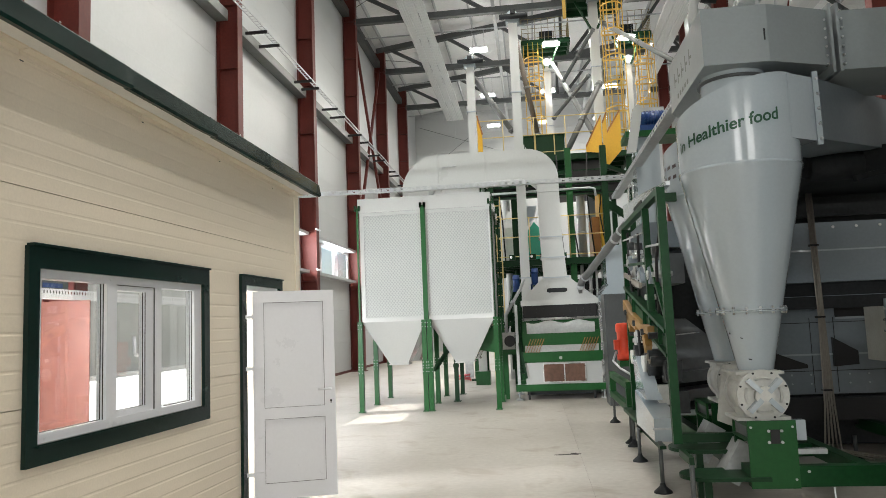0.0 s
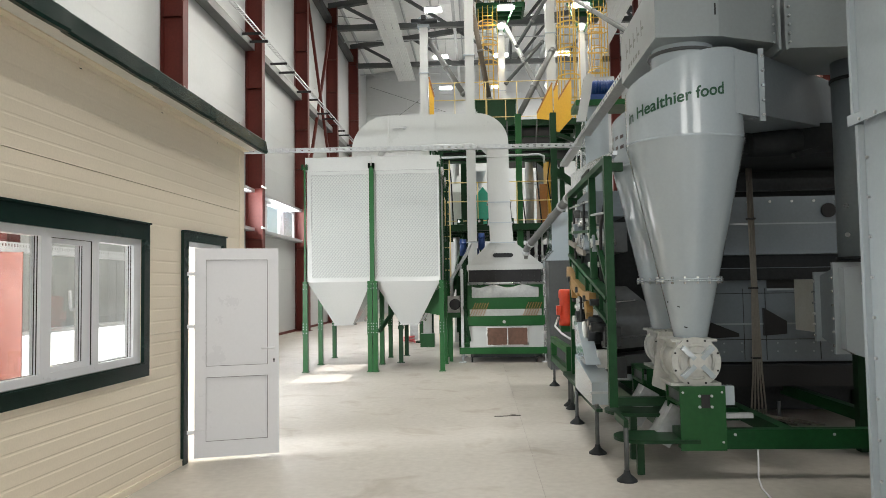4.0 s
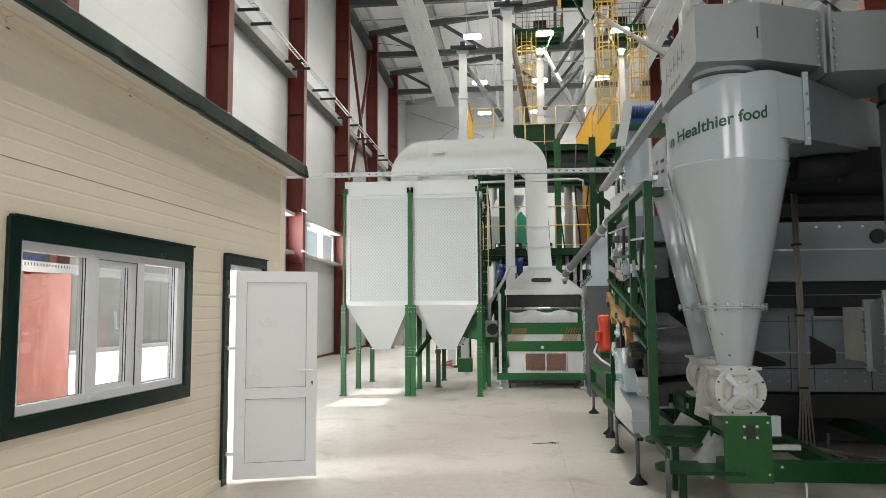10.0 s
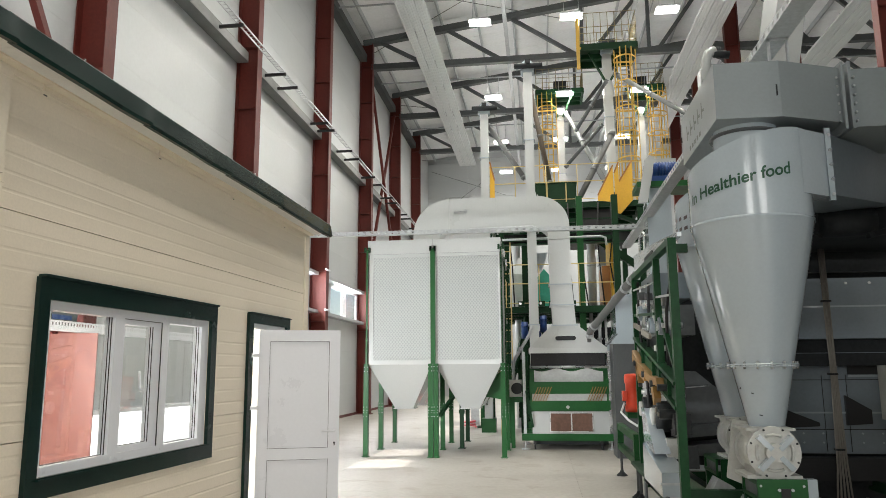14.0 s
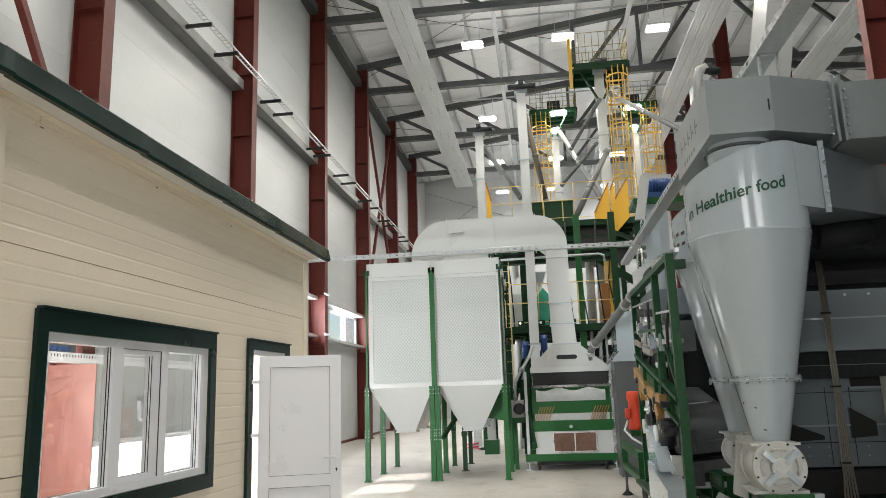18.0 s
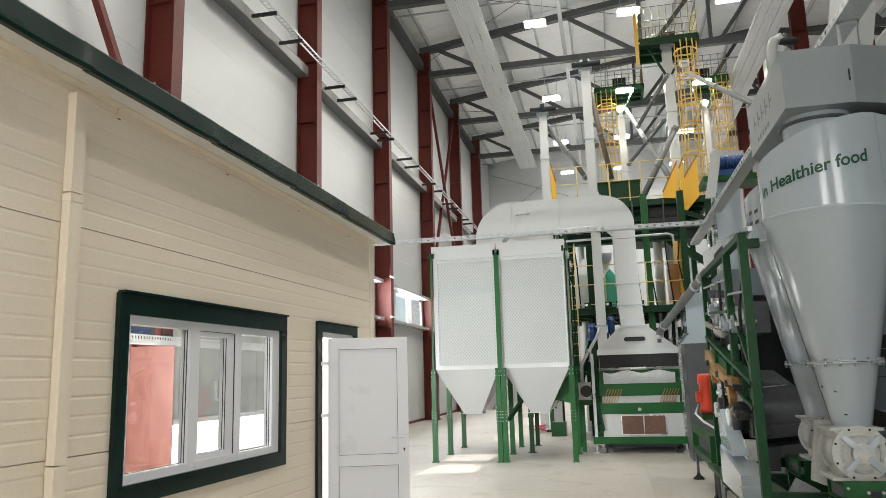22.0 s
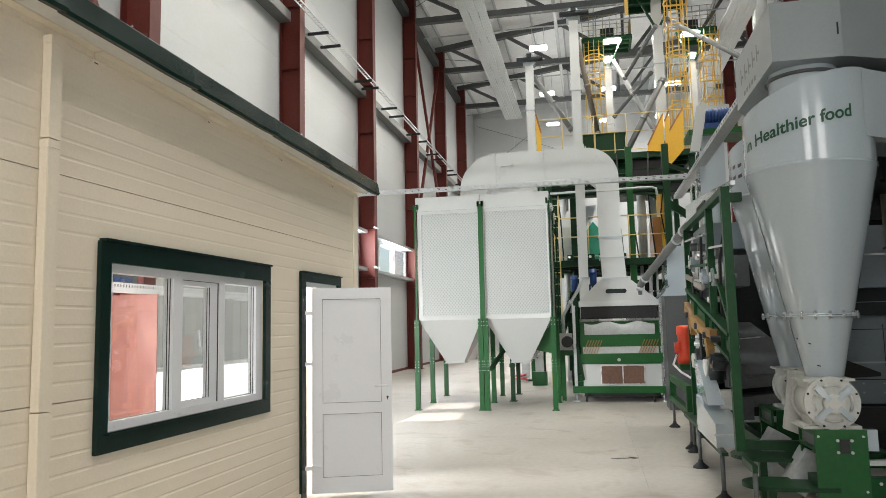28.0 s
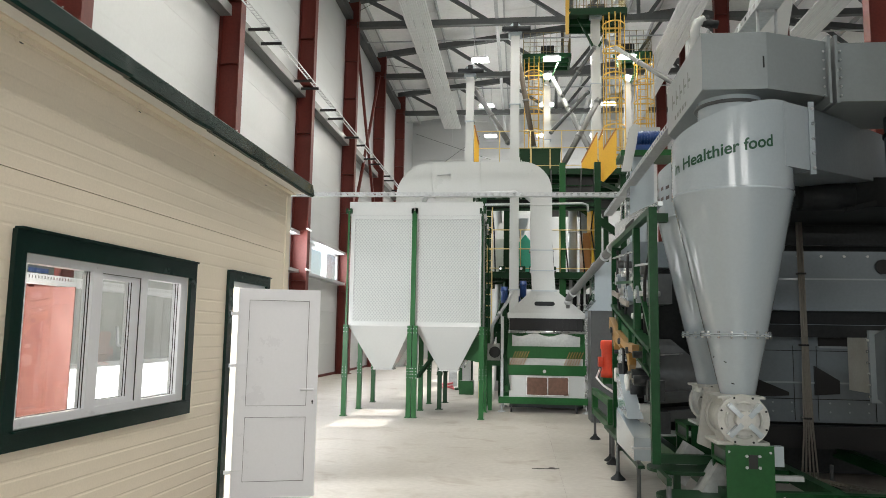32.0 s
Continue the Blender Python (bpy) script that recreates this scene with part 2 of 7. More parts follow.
def beam(bm, p, q, w, h, up=(0, 0, 1)):
    """A square bar from p to q; w across, h along up."""
    x, y, _ = basis(p, q, up)
    vs = [Vector(e) + sx * w / 2 * x + sy * h / 2 * y for e in (p, q) for sy in (-1, 1) for sx in (-1, 1)]
    quad_mesh(bm, vs, [(0, 2, 3, 1), (4, 5, 7, 6), (0, 1, 5, 4), (2, 6, 7, 3), (0, 4, 6, 2), (1, 3, 7, 5)])


def rod(bm, p, q, r, r2=None, n=12, cap=True):
    x, y, _ = basis(p, q)
    r2 = r if r2 is None else r2
    a = [bm.verts.new(Vector(p) + r * (math.cos(t) * x + math.sin(t) * y)) for t in (2 * math.pi * i / n for i in range(n))]
    c = [bm.verts.new(Vector(q) + r2 * (math.cos(t) * x + math.sin(t) * y)) for t in (2 * math.pi * i / n for i in range(n))]
    for i in range(n):
        bm.faces.new([a[i], a[(i + 1) % n], c[(i + 1) % n], c[i]]).smooth = True
    if cap:
        bm.faces.new(a[::-1])
        bm.faces.new(c)


def pipe(bm, pts, r, n=10):
    """A round bar through the points, with mitred bends."""
    pts = [Vector(p) for p in pts]
    rings = []
    for i, p in enumerate(pts):
        d = (pts[min(i + 1, len(pts) - 1)] - pts[max(i - 1, 0)]).normalized()
        x, y, _ = basis(p, p + d)
        if rings:
            x = (last - d * last.dot(d)).normalized()
            y = d.cross(x)
        last = x
        rings.append([bm.verts.new(p + r * (math.cos(t) * x + math.sin(t) * y)) for t in (2 * math.pi * k / n for k in range(n))])
    for a, c in zip(rings, rings[1:]):
        for i in range(n):
            bm.faces.new([a[i], a[(i + 1) % n], c[(i + 1) % n], c[i]]).smooth = True
    bm.faces.new(rings[0][::-1])
    bm.faces.new(rings[-1])


def lathe(bm, profile, n=40, centre=(0, 0, 0), cap=True):
    """Turns (radius, height) pairs about the upright axis."""
    rings = []
    for r, z in profile:
        rings.append([bm.verts.new(Vector(centre) + Vector((r * math.cos(t), r * math.sin(t), z))) for t in (2 * math.pi * i / n for i in range(n))])
    for a, c in zip(rings, rings[1:]):
        for i in range(n):
            bm.faces.new([a[i], a[(i + 1) % n], c[(i + 1) % n], c[i]]).smooth = True
    if cap:
        bm.faces.new(rings[0][::-1])
        bm.faces.new(rings[-1])


def prism(bm, outline, p, q):
    """An outline of 2D points swept between two frames: functions from (a, b) to a place."""
    n = len(outline)
    a = [bm.verts.new(p(*o)) for o in outline]
    c = [bm.verts.new(q(*o)) for o in outline]
    for i in range(n):
        bm.faces.new([a[i], a[(i + 1) % n], c[(i + 1) % n], c[i]])
    bm.faces.new(a[::-1])
    bm.faces.new(c)


def soften(bm, r=0.006, seg=2):
    sharp = [e for e in bm.edges if len(e.link_faces) == 2 and e.calc_face_angle(0) > 0.5]
    bmesh.ops.bevel(bm, geom=sharp, offset=r, segments=seg, affect="EDGES", profile=0.6, clamp_overlap=True)


def thing(name, label="", category="", group="", kind="", m=None):
    ob = tagged(new(name), label, category, group, kind)
    ob.empty_display_size = 0.2
    if m is not None:
        ob.matrix_world = m
    return ob


def part(name, bm, material, parent=None, label="", bevel=0.0, seg=1):
    if bevel:
        soften(bm, bevel, seg)
    bmesh.ops.recalc_face_normals(bm, faces=bm.faces[:])
    me = bpy.data.meshes.new(name)
    bm.to_mesh(me)
    bm.free()
    me.materials.append(material)
    ob = new(name, me)
    ob.parent = parent
    return tagged(ob, label)


def boxpart(name, dims, material, parent=None, label="", bevel=0.0, seg=1):
    bm = bmesh.new()
    box(bm, *dims)
    return part(name, bm, material, parent, label, bevel, seg)


def again(ob, at, parent):
    """The same piece once more, on the same mesh, moved by at."""
    c = ob.copy()
    scene.collection.objects.link(c)
    c.parent = parent
    c.location = Vector(ob.location) + Vector(at)
    return c


def arc(cx, cy, r, a0, a1, n):
    return [(cx + r * math.cos(radians(a0 + (a1 - a0) * i / n)), cy + r * math.sin(radians(a0 + (a1 - a0) * i / n))) for i in range(n + 1)]



# ---- the hall ----
WALL_L, WALL_R, RIDGE, GABLE_N, GABLE_F, EAVE, SLOPE = -7.05, 21.85, 7.4, -7.0, 46.4, 15.05, 0.13
COL_Y = [9.95 + 6 * k for k in range(-2, 7)]


def roof_z(x):
    return EAVE + SLOPE * (RIDGE - WALL_L - abs(x - RIDGE))


floor = thing("floor", "pale polished concrete floor with scuffs and sawn joints", "floor", kind="structure")
slabs_x, slabs_y = [-7.2, -3.3, 0.487, 6.4, 13.0, 22.0], [-7.1 + 5.95 * i for i in range(10)]
for i in range(5):
    for j in range(9):
        boxpart("floor_slab", (slabs_x[i] + 0.0015, slabs_x[i + 1] - 0.0015, slabs_y[j] + 0.0012, slabs_y[j + 1] - 0.0012, -0.2, 0.0), FLOOR, floor)
boxpart("joint_bed", (-7.2, 22.0, -7.1, 46.5, -0.22, -0.004), JOINT, floor)

ground = boxpart("ground", (-400, 400, -400, 400, -0.5, -0.26), mat("yard_gravel", (0.30, 0.28, 0.25), 0.8, 0, 0.2, 3, 0, 0.3, 0.2))
tagged(ground, "pale gravel yard outside the hall", "ground", kind="structure")

# side wall of laid sandwich panels with a band of windows
ROWS = [0.0, 1.17, 2.33, 3.5, 4.58] + [4.58 + 1.163 * i for i in range(1, 10)] + [EAVE + 0.06]
GLAZED = {0: (12.05, 15.2), 1: (18.15, 21.7), 2: (24.1, 27.75), 3: (30.15, 33.7), 4: (36.15, 39.7)}
wall_west = thing("wall_west", "white sandwich-panel side wall with horizontal joints", "wall", kind="structure")
wall_east = thing("wall_east", "white sandwich-panel side wall behind the machines", "wall", kind="structure")
PT = 0.1


def wall_piece(y0, y1, z0, z1, parent, x=WALL_L, side=-1):
    bm = bmesh.new()
    a, b = (x - PT, x) if side < 0 else (x, x + PT)
    box(bm, a, b, y0 + 0.002, y1 - 0.002, z0 + 0.0015, z1 - 0.0015)
    return part("wall_panel", bm, PANEL, parent, bevel=0.005)


bays = [(-7.0, COL_Y[0])] + list(zip(COL_Y, COL_Y[1:])) + [(COL_Y[-1], GABLE_F)]
for n, (y0, y1) in enumerate(bays):
    k = n - 3
    for z0, z1 in zip(ROWS, ROWS[1:]):
        # unseen opening behind the office, made for the added fill lamp
        if k == -1 and abs(z0 - 1.17) < 0.01:
            wall_piece(y0, 4.95, z0, z1, wall_west)
            wall_piece(7.45, y1, z0, z1, wall_west)
            continue
        if k == 0 and z0 < 0.1:
            wall_piece(y0, y1, 0.0, 0.3, wall_west)
            wall_piece(y0, y1, 1.0, z1, wall_west)
            continue
        if abs(z0 - 3.5) < 0.01 and k in GLAZED:
            w0, w1 = GLAZED[k]
            if w0 > y0 and w1 < y1:
                wall_piece(y0, w0, z0, z1, wall_west)
                wall_piece(w1, y1, z0, z1, wall_west)
                continue
        wall_piece(y0, y1, z0, z1, wall_west)
    for z0, z1 in zip(ROWS, ROWS[1:]):
        wall_piece(y0, y1, z0, z1, wall_east, WALL_R, 1)
boxpart("plinth", (WALL_L, WALL_L + 0.03, 8.6, GABLE_F, 0, 0.09), REDOX, wall_west, "dark red base rail")
boxpart("backing", (WALL_L - PT + 0.01, WALL_L - 0.02, -7, 4.9, 0, EAVE), PANEL, wall_west)
boxpart("backing", (WALL_R + 0.02, WALL_R + PT - 0.01, -7, GABLE_F, 0, EAVE), PANEL, wall_east)


def gable(name, label, y0, y1, holes):
    ob = thing(name, label, "wall", kind="structure")
    zs = [0.0, 1.2] + [1.2 + 1.16 * i for i in range(1, 15)]
    xs = [WALL_L, -4.4, 0.5, 4.3, RIDGE, 12.0, 17.0, WALL_R]
    bm_last = None
    for x0, x1 in zip(xs, xs[1:]):
        for z0, z1 in zip(zs, zs[1:]):
            spans = [(x0, x1)]
            for hx0, hx1, hz0, hz1 in holes:
                if hz0 < z1 - 0.05 and hz1 > z0 + 0.05:
                    spans = [s for a, b in spans for s in ((a, min(b, hx0)), (max(a, hx1), b)) if s[1] - s[0] > 0.01]
            for a, b in spans:
                bm = bmesh.new()
                lo, hi = z0 + 0.004, [min(z1 - 0.004, roof_z(x) + 0.05) for x in (a, b)]
                if max(hi) < lo + 0.1:
                    bm.free()
                    continue
                prism(bm, [(a + 0.003, lo), (b - 0.003, lo), (b - 0.003, hi[1]), (a + 0.003, hi[0])],
                      lambda x, z: Vector((x, y0, z)), lambda x, z: Vector((x, y1, z)))
                part("wall_panel", bm, PANEL, ob)
    return ob


gable("wall_north", "white panelled gable wall at the far end", GABLE_F, GABLE_F + PT, [])
gable("wall_south", "white panelled gable wall with three tall gate openings", GABLE_N - PT, GABLE_N, [(x0, x1, 0.0, 7.0) for x0, x1 in GATES])
bm = bmesh.new()
box(bm, -4.4, 11.4, GABLE_N - 0.6, GABLE_N - 0.55, -0.1, 7.3)
tagged(part("backdrop", bm, mat("bright_overcast_distance", (0.8, 0.82, 0.84), 0.9)), "pale distance outside the gate", "backdrop", kind="structure")

# ceiling: one sheet of roof panels with raised seams
bm = bmesh.new()
y = GABLE_N - 0.1
while y < GABLE_F + 0.1:
    y1 = min(y + 1.0, GABLE_F + 0.1)
    prism(bm, [(WALL_L - 0.1, 0), (RIDGE, 0), (WALL_R + 0.1, 0), (WALL_R + 0.1, 0.12), (RIDGE, 0.12), (WALL_L - 0.1, 0.12)],
          lambda a, b: Vector((a, y + 0.012, roof_z(a) + 0.36 + b)), lambda a, b: Vector((a, y1 - 0.012, roof_z(a) + 0.36 + b)))
    y = y1
prism(bm, [(WALL_L - 0.2, 0), (RIDGE, 0), (WALL_R + 0.2, 0), (WALL_R + 0.2, 0.05), (RIDGE, 0.05), (WALL_L - 0.2, 0.05)],
      lambda a, b: Vector((a, GABLE_N - 0.2, roof_z(a) + 0.43 + b)), lambda a, b: Vector((a, GABLE_F + 0.2, roof_z(a) + 0.43 + b)))
tagged(part("ceiling", bm, ROOFING), "grey-white roof panels with narrow seams", "ceiling", kind="structure")
bm = bmesh.new()
box(bm, WALL_L - 0.12, WALL_L, GABLE_N, GABLE_F, EAVE + 0.05, EAVE + 0.5)
# outer blocks, never seen, added to stop sun leaking past the far gable
for x0, x1 in ((WALL_L - 0.4, WALL_L - 0.1), (WALL_R + 0.1, WALL_R + 0.4)):
    box(bm, x0, x1, GABLE_F - 0.3, GABLE_F + 0.3, 0, EAVE + 0.6)
box(bm, WALL_L - 0.3, WALL_R + 0.3, GABLE_F + 0.12, GABLE_F + 0.2, 0, 18.2)
box(bm, WALL_R, WALL_R + 0.12, GABLE_N, GABLE_F, EAVE + 0.05, EAVE + 0.5)
tagged(part("trim", bm, PANEL), "white eaves closing strip with hidden blocks against light leaks", "trim", kind="structure")


def i_column(x_out, x_in, y, top, lab):
    ob = thing("steel_column", lab, "column", "columns of the hall", m=pose((x_out + x_in) / 2, y, 0))
    d, s = abs(x_in - x_out) / 2, 1 if x_in > x_out else -1
    boxpart("flange", (d - 0.022, d, -0.145, 0.145, 0, top), REDOX, ob)
    boxpart("flange", (-d, -d + 0.022, -0.145, 0.145, 0, top), REDOX, ob)
    boxpart("web", (-d + 0.02, d - 0.02, -0.008, 0.008, 0, top), REDOX, ob)
    z = 1.6
    while z < top - 0.5:
        bm = bmesh.new()
        box(bm, -d + 0.02, d - 0.02, -0.12, 0.12, z, z + 0.014)
        part("stiffener", bm, REDOX, ob)
        z += 1.55
    boxpart("base_plate", (-d - 0.06, d + 0.06, -0.2, 0.2, 0, 0.03), REDOX, ob)
    return ob


for cy in COL_Y[:-1]:
    i_column(WALL_L + 0.01, -6.52, cy, EAVE - 0.05, "red-primed steel column against the white side wall")
    i_column(7.96, 7.42, cy, roof_z(7.4) - 0.15, "red-primed steel column behind the cleaning machines")


def girt(y0, y1, z, h, material, lab, x=WALL_L):
    ob = thing("wall_rail", lab, "rail", "rails along the side wall")
    boxpart("web", (x + 0.002, x + 0.3, y0, y1, z - 0.004, z + 0.004), material, ob)
    boxpart("face", (x + 0.292, x + 0.3, y0, y1, z - 0.004, z + h), material, ob)
    boxpart("lip", (x + 0.22, x + 0.3, y0, y1, z + h - 0.004, z + h + 0.004), material, ob)


for y0, y1 in zip(COL_Y, COL_Y[1:-1]):
    girt(y0 + 0.15, y1 - 0.15, 8.95, 0.24, PIPEG, "grey galvanised channel rail between columns")
    girt(y0 + 0.15, y1 - 0.15, 14.2, 0.3, TRUSS, "dark grey channel rail between columns at the eaves")
for k, (w0, w1) in list(GLAZED.items())[1:]:
    y0, y1 = COL_Y[k + 2], COL_Y[k + 3]
    girt(y0 + 0.15, y1 - 0.15, 3.4, 0.09, GALV, "grey channel rail under the window band")
    girt(y0 + 0.15, y1 - 0.15, 4.58, 0.09, GALV, "grey channel rail over the window band")


def hall_window(n, w0, w1):
    ob = thing(f"window_{n}", "white framed window band in the side wall", "window", kind="structure")
    z0, z1, xa, xb = 3.5, 4.58, WALL_L - 0.08, WALL_L - 0.01
    for d in ((xa, xb, w0, w1, z0, z0 + 0.07), (xa, xb, w0, w1, z1 - 0.07, z1)):
        boxpart("window_frame", d, PVC, ob)
    c = (w0 + w1) / 2
    for a, b in ((w0, w0 + 0.07), (c - 0.28, c + 0.28), (w1 - 0.07, w1)):
        boxpart("window_frame", (xa, xb, a, b, z0 + 0.07, z1 - 0.07), PVC, ob)
    for a, b in ((w0 + 0.07, c - 0.28), (c + 0.28, w1 - 0.07)):
        p = boxpart("pane", (WALL_L - 0.05, WALL_L - 0.044, a, b, z0 + 0.07, z1 - 0.07), GLASS, ob)
        p.visible_shadow = False


for n, (w0, w1) in enumerate(GLAZED.values(), 1):
    hall_window(n, w0, w1)


def brace(p, q, lab, w=0.11):
    bm = bmesh.new()
    beam(bm, p, q, w, w)
    tagged(part("wall_brace", bm, REDOX), lab, "brace", "diagonal wall braces")


brace((-6.8, 28.3, 4.9), (-6.8, 33.75, 14.0), "red-primed diagonal wall brace")
brace((-6.7, 28.3, 13.8), (-6.7, 33.75, 5.9), "red-primed diagonal wall brace crossing another")
brace((-6.8, 4.2, 13.4), (-6.8, 9.75, 4.95), "red-primed diagonal wall brace above the office")

# narrow cable ladder along the wall on black arms
ladder = thing("cable_ladder", "thin wire cable ladder on black arms along the wall", "cable tray")
for x in (-6.34, -6.22):
    boxpart("side_wire", (x - 0.008, x + 0.008, 2.0, 40.0, 9.10, 9.14), GALV, ladder)
bm = bmesh.new()
y = 2.1
while y < 40:
    box(bm, -6.34, -6.22, y, y + 0.012, 9.105, 9.117)
    y += 0.15
tagged(part("rung", bm, GALV, ladder), kind="stuff")
arm = None
for y in (5.6, 7.9, 10.25, 12.85, 14.15, 16.85, 17.75, 20.6, 21.3, 23.5, 24.5, 27.0, 28.2, 30.5, 31.5, 34.0, 35.0, 37.5, 38.5):
    if arm is None:
        arm = boxpart("arm", (-6.75, -6.2, y, y + 0.05, 9.03, 9.1), BLACK, ladder)
    else:
        again(arm, (0, y - 5.6, 0), ladder)


def truss(y):
    ob = thing("roof_truss", "dark grey steel roof truss", "truss", "roof trusses")
    zl, xa, xb = 14.02, -6.6, 7.45

    def bar(name, x0, z0, x1, z1, w):
        bm = bmesh.new()
        beam(bm, (x0, y, z0), (x1, y, z1), w, w, (0, 1, 0))
        part(name, bm, TRUSS, ob)

    bar("lower_chord", xa, zl, xb, zl, 0.24)
    bar("upper_chord", xa - 0.35, roof_z(xa - 0.35) + 0.02, RIDGE, roof_z(RIDGE) + 0.02, 0.26)
    bar("upper_chord", RIDGE, roof_z(RIDGE) + 0.02, WALL_R - 0.1, roof_z(WALL_R - 0.1) + 0.02, 0.26)
    bar("lower_chord", 7.95, zl, WALL_R - 0.1, zl, 0.24)
    for x0, x1 in ((8.3, 10.6), (11.0, 13.4), (13.8, 16.2)):
        bar("diagonal", x0, roof_z(x0), x1, zl, 0.14)
    for x0, x1 in ((-6.3, -4.3), (-3.5, -1.2), (-0.9, 1.8)):
        bar("diagonal", x0, roof_z(x0), x1, zl, 0.14)
    for x0, x1 in ((2.3, 4.3), (4.9, 6.9)):
        bar("diagonal", x0, zl, x1, roof_z(x1), 0.14)
    bar("post", 2.0, zl, 2.0, roof_z(2.0), 0.13)
    bar("post", 4.6, zl, 4.6, roof_z(4.6), 0.13)


for cy in COL_Y[1:-1]:
    truss(min(cy + 0.1, GABLE_F - 0.3))
for x in (-0.95, 3.6):
    bm = bmesh.new()
    box(bm, x - 0.07, x + 0.07, 3, GABLE_F, 14.12, 14.24)
    tagged(part("tie_bar", bm, GALV), "grey steel tie running along the roof trusses", "tie bar", "ties along the roof")
for i in range(20):
    x = WALL_L + 0.5 + 1.45 * i
    bm = bmesh.new()
    prism(bm, [(-0.035, 0.13), (0.035, 0.13), (0.035, 0.35), (-0.035, 0.35)],
          lambda a, b: Vector((x + a, GABLE_N, roof_z(x) + b)), lambda a, b: Vector((x + a, GABLE_F, roof_z(x) + b)))
    tagged(part("roof_purlin", bm, GALV), "grey steel roof purlin", "purlin", "roof purlins")


def heater(x0, x1, y0, y1):
    ob = thing("radiant_panel", "long white ribbed radiant heating panel under the roof", "heating panel", "radiant heating panels")
    w = (x1 - x0) / 3
    for i in range(3):
        a, b = x0 + i * w + 0.012, x0 + (i + 1) * w - 0.012
        bm = bmesh.new()
        n, d = 4, (b - a) / 4
        out = []
        for j in range(n):
            out += [(a + j * d, 0), (a + j * d + 0.012, -0.02), (a + (j + 1) * d - 0.012, -0.02)]
        out += [(b, 0), (b, 0.05), (a, 0.05)]
        prism(bm, out, lambda p, q: Vector((p, y0, 13.8 + q)), lambda p, q: Vector((p, y1, 13.8 + q)))
        part("strip", bm, HEATER, ob)
    y = y0 + 1.5
    while y < y1:
        boxpart("hanger", (x0, x1, y, y + 0.03, 13.85, 13.88), GALV, ob)
        y += 3.0
    for cy in COL_Y[1:-1]:
        for x in (x0 + 0.06, x1 - 0.06):
            boxpart("drop_rod", (x - 0.01, x + 0.01, cy + 0.09, cy + 0.11, 13.85, 13.92), GALV, ob)


heater(-4.55, -3.50, -4.0, 42.5)
heater(5.75, 6.85, 6.0, 42.5)
heater(10.7, 11.9, 6.0, 42.5)


def high_bay(x, y):
    ob = thing("high_bay_lamp", "lit white rectangular high-bay lamp under the trusses", "lamp", "high-bay lamps", m=pose(x, y, 13.35))
    bm = bmesh.new()
    box(bm, -0.30, 0.30, -0.16, 0.16, 0.12, 0.2)
    part("housing", bm, GALV, ob, bevel=0.015)
    d = boxpart("diffuser", (-0.36, 0.36, -0.17, 0.17, 0.03, 0.12), GLOW, ob, "glowing white diffuser", 0.03, 2)
    d.visible_shadow = False
    bm = bmesh.new()
    rod(bm, (-0.25, 0, 0.11), (-0.25, 0, 1.0), 0.008, n=6)
    part("hanger", bm, GALV, ob)
    bm = bmesh.new()
    rod(bm, (0.25, 0, 0.11), (0.25, 0, 1.0), 0.008, n=6)
    part("hanger", bm, GALV, ob)
    return ob


for y in sorted({ly for _, ly in LAMPS}):
    bm = bmesh.new()
    beam(bm, (-6.9, y, 14.36), (21.7, y, 14.36), 0.05, 0.05)
    tagged(part("lamp_rail", bm, GALV), "thin grey rail carrying the high-bay lamps", "rail", "lamp rails")
first = high_bay(*LAMPS[0])
for lx, ly in LAMPS[1:]:
    copy_thing(first, pose(lx, ly, 13.35))

# ---- the office box, set a little askew in the hall ----
SKEW = pose(0, 0, 0, 0, 0, -2.015)
OX = -3.04
OFFICE_END, OFFICE_TOP = 8.31, 3.25
W_IN = (3.88, 5.905, 1.035, 2.06)
D_IN = (6.77, 7.64, 0.0, 2.1)
office_wall = thing("wall_office", "cream siding panels on the office wall", "wall", kind="structure", m=SKEW)
PROFILE_STEP = 0.1066


def siding(y0, y1, z0, z1, low=True, high=True):
    """A cream panel with shallow horizontal grooves; low, high: whether its edge is a joint between panels."""
    bm = bmesh.new()
    a, b = z0 + (0.003 if low else 0), z1 - (0.003 if high else 0)
    start = max(s for s in SEAMS if s <= z0 + 1e-6)
    out = [(OX - 0.08, a), (OX, a)]
    z = start + PROFILE_STEP
    while z < z1 - 0.02:
        if z > z0 + 0.02:
            g = 0.002 if start > 2 else 0.0015 if start > 1 and z > 1.95 else 0.003
            out += [(OX, z - 0.012), (OX - g, z - 0.003), (OX - g, z + 0.003), (OX, z + 0.012)]
        z += PROFILE_STEP
    out += [(OX, b), (OX - 0.08, b)]
    prism(bm, out, lambda p, q: Vector((p, y0, q)), lambda p, q: Vector((p, y1, q)))
    part("siding_panel", bm, CREAM, office_wall)


SEAMS = [0.0, 1.25, 2.53]
Y0, Y1, YP = -5.0, OFFICE_END - 0.12, 3.345
for z0, z1 in ((0.0, 1.25), (1.25, 2.53), (2.53, OFFICE_TOP + 0.2)):
    siding(Y0, YP - 0.003, z0, z1)
siding(YP, Y1, 2.53, OFFICE_TOP + 0.2)
siding(YP, Y1, D_IN[3], 2.53, False, True)
siding(YP, D_IN[0], W_IN[3], D_IN[3], False, False)
siding(D_IN[1], Y1, W_IN[3], D_IN[3], False, False)
for a, b in ((YP, W_IN[0]), (W_IN[1], D_IN[0]), (D_IN[1], Y1)):
    siding(a, b, 1.25, W_IN[3], True, False)
    siding(a, b, W_IN[2], 1.25, False, True)
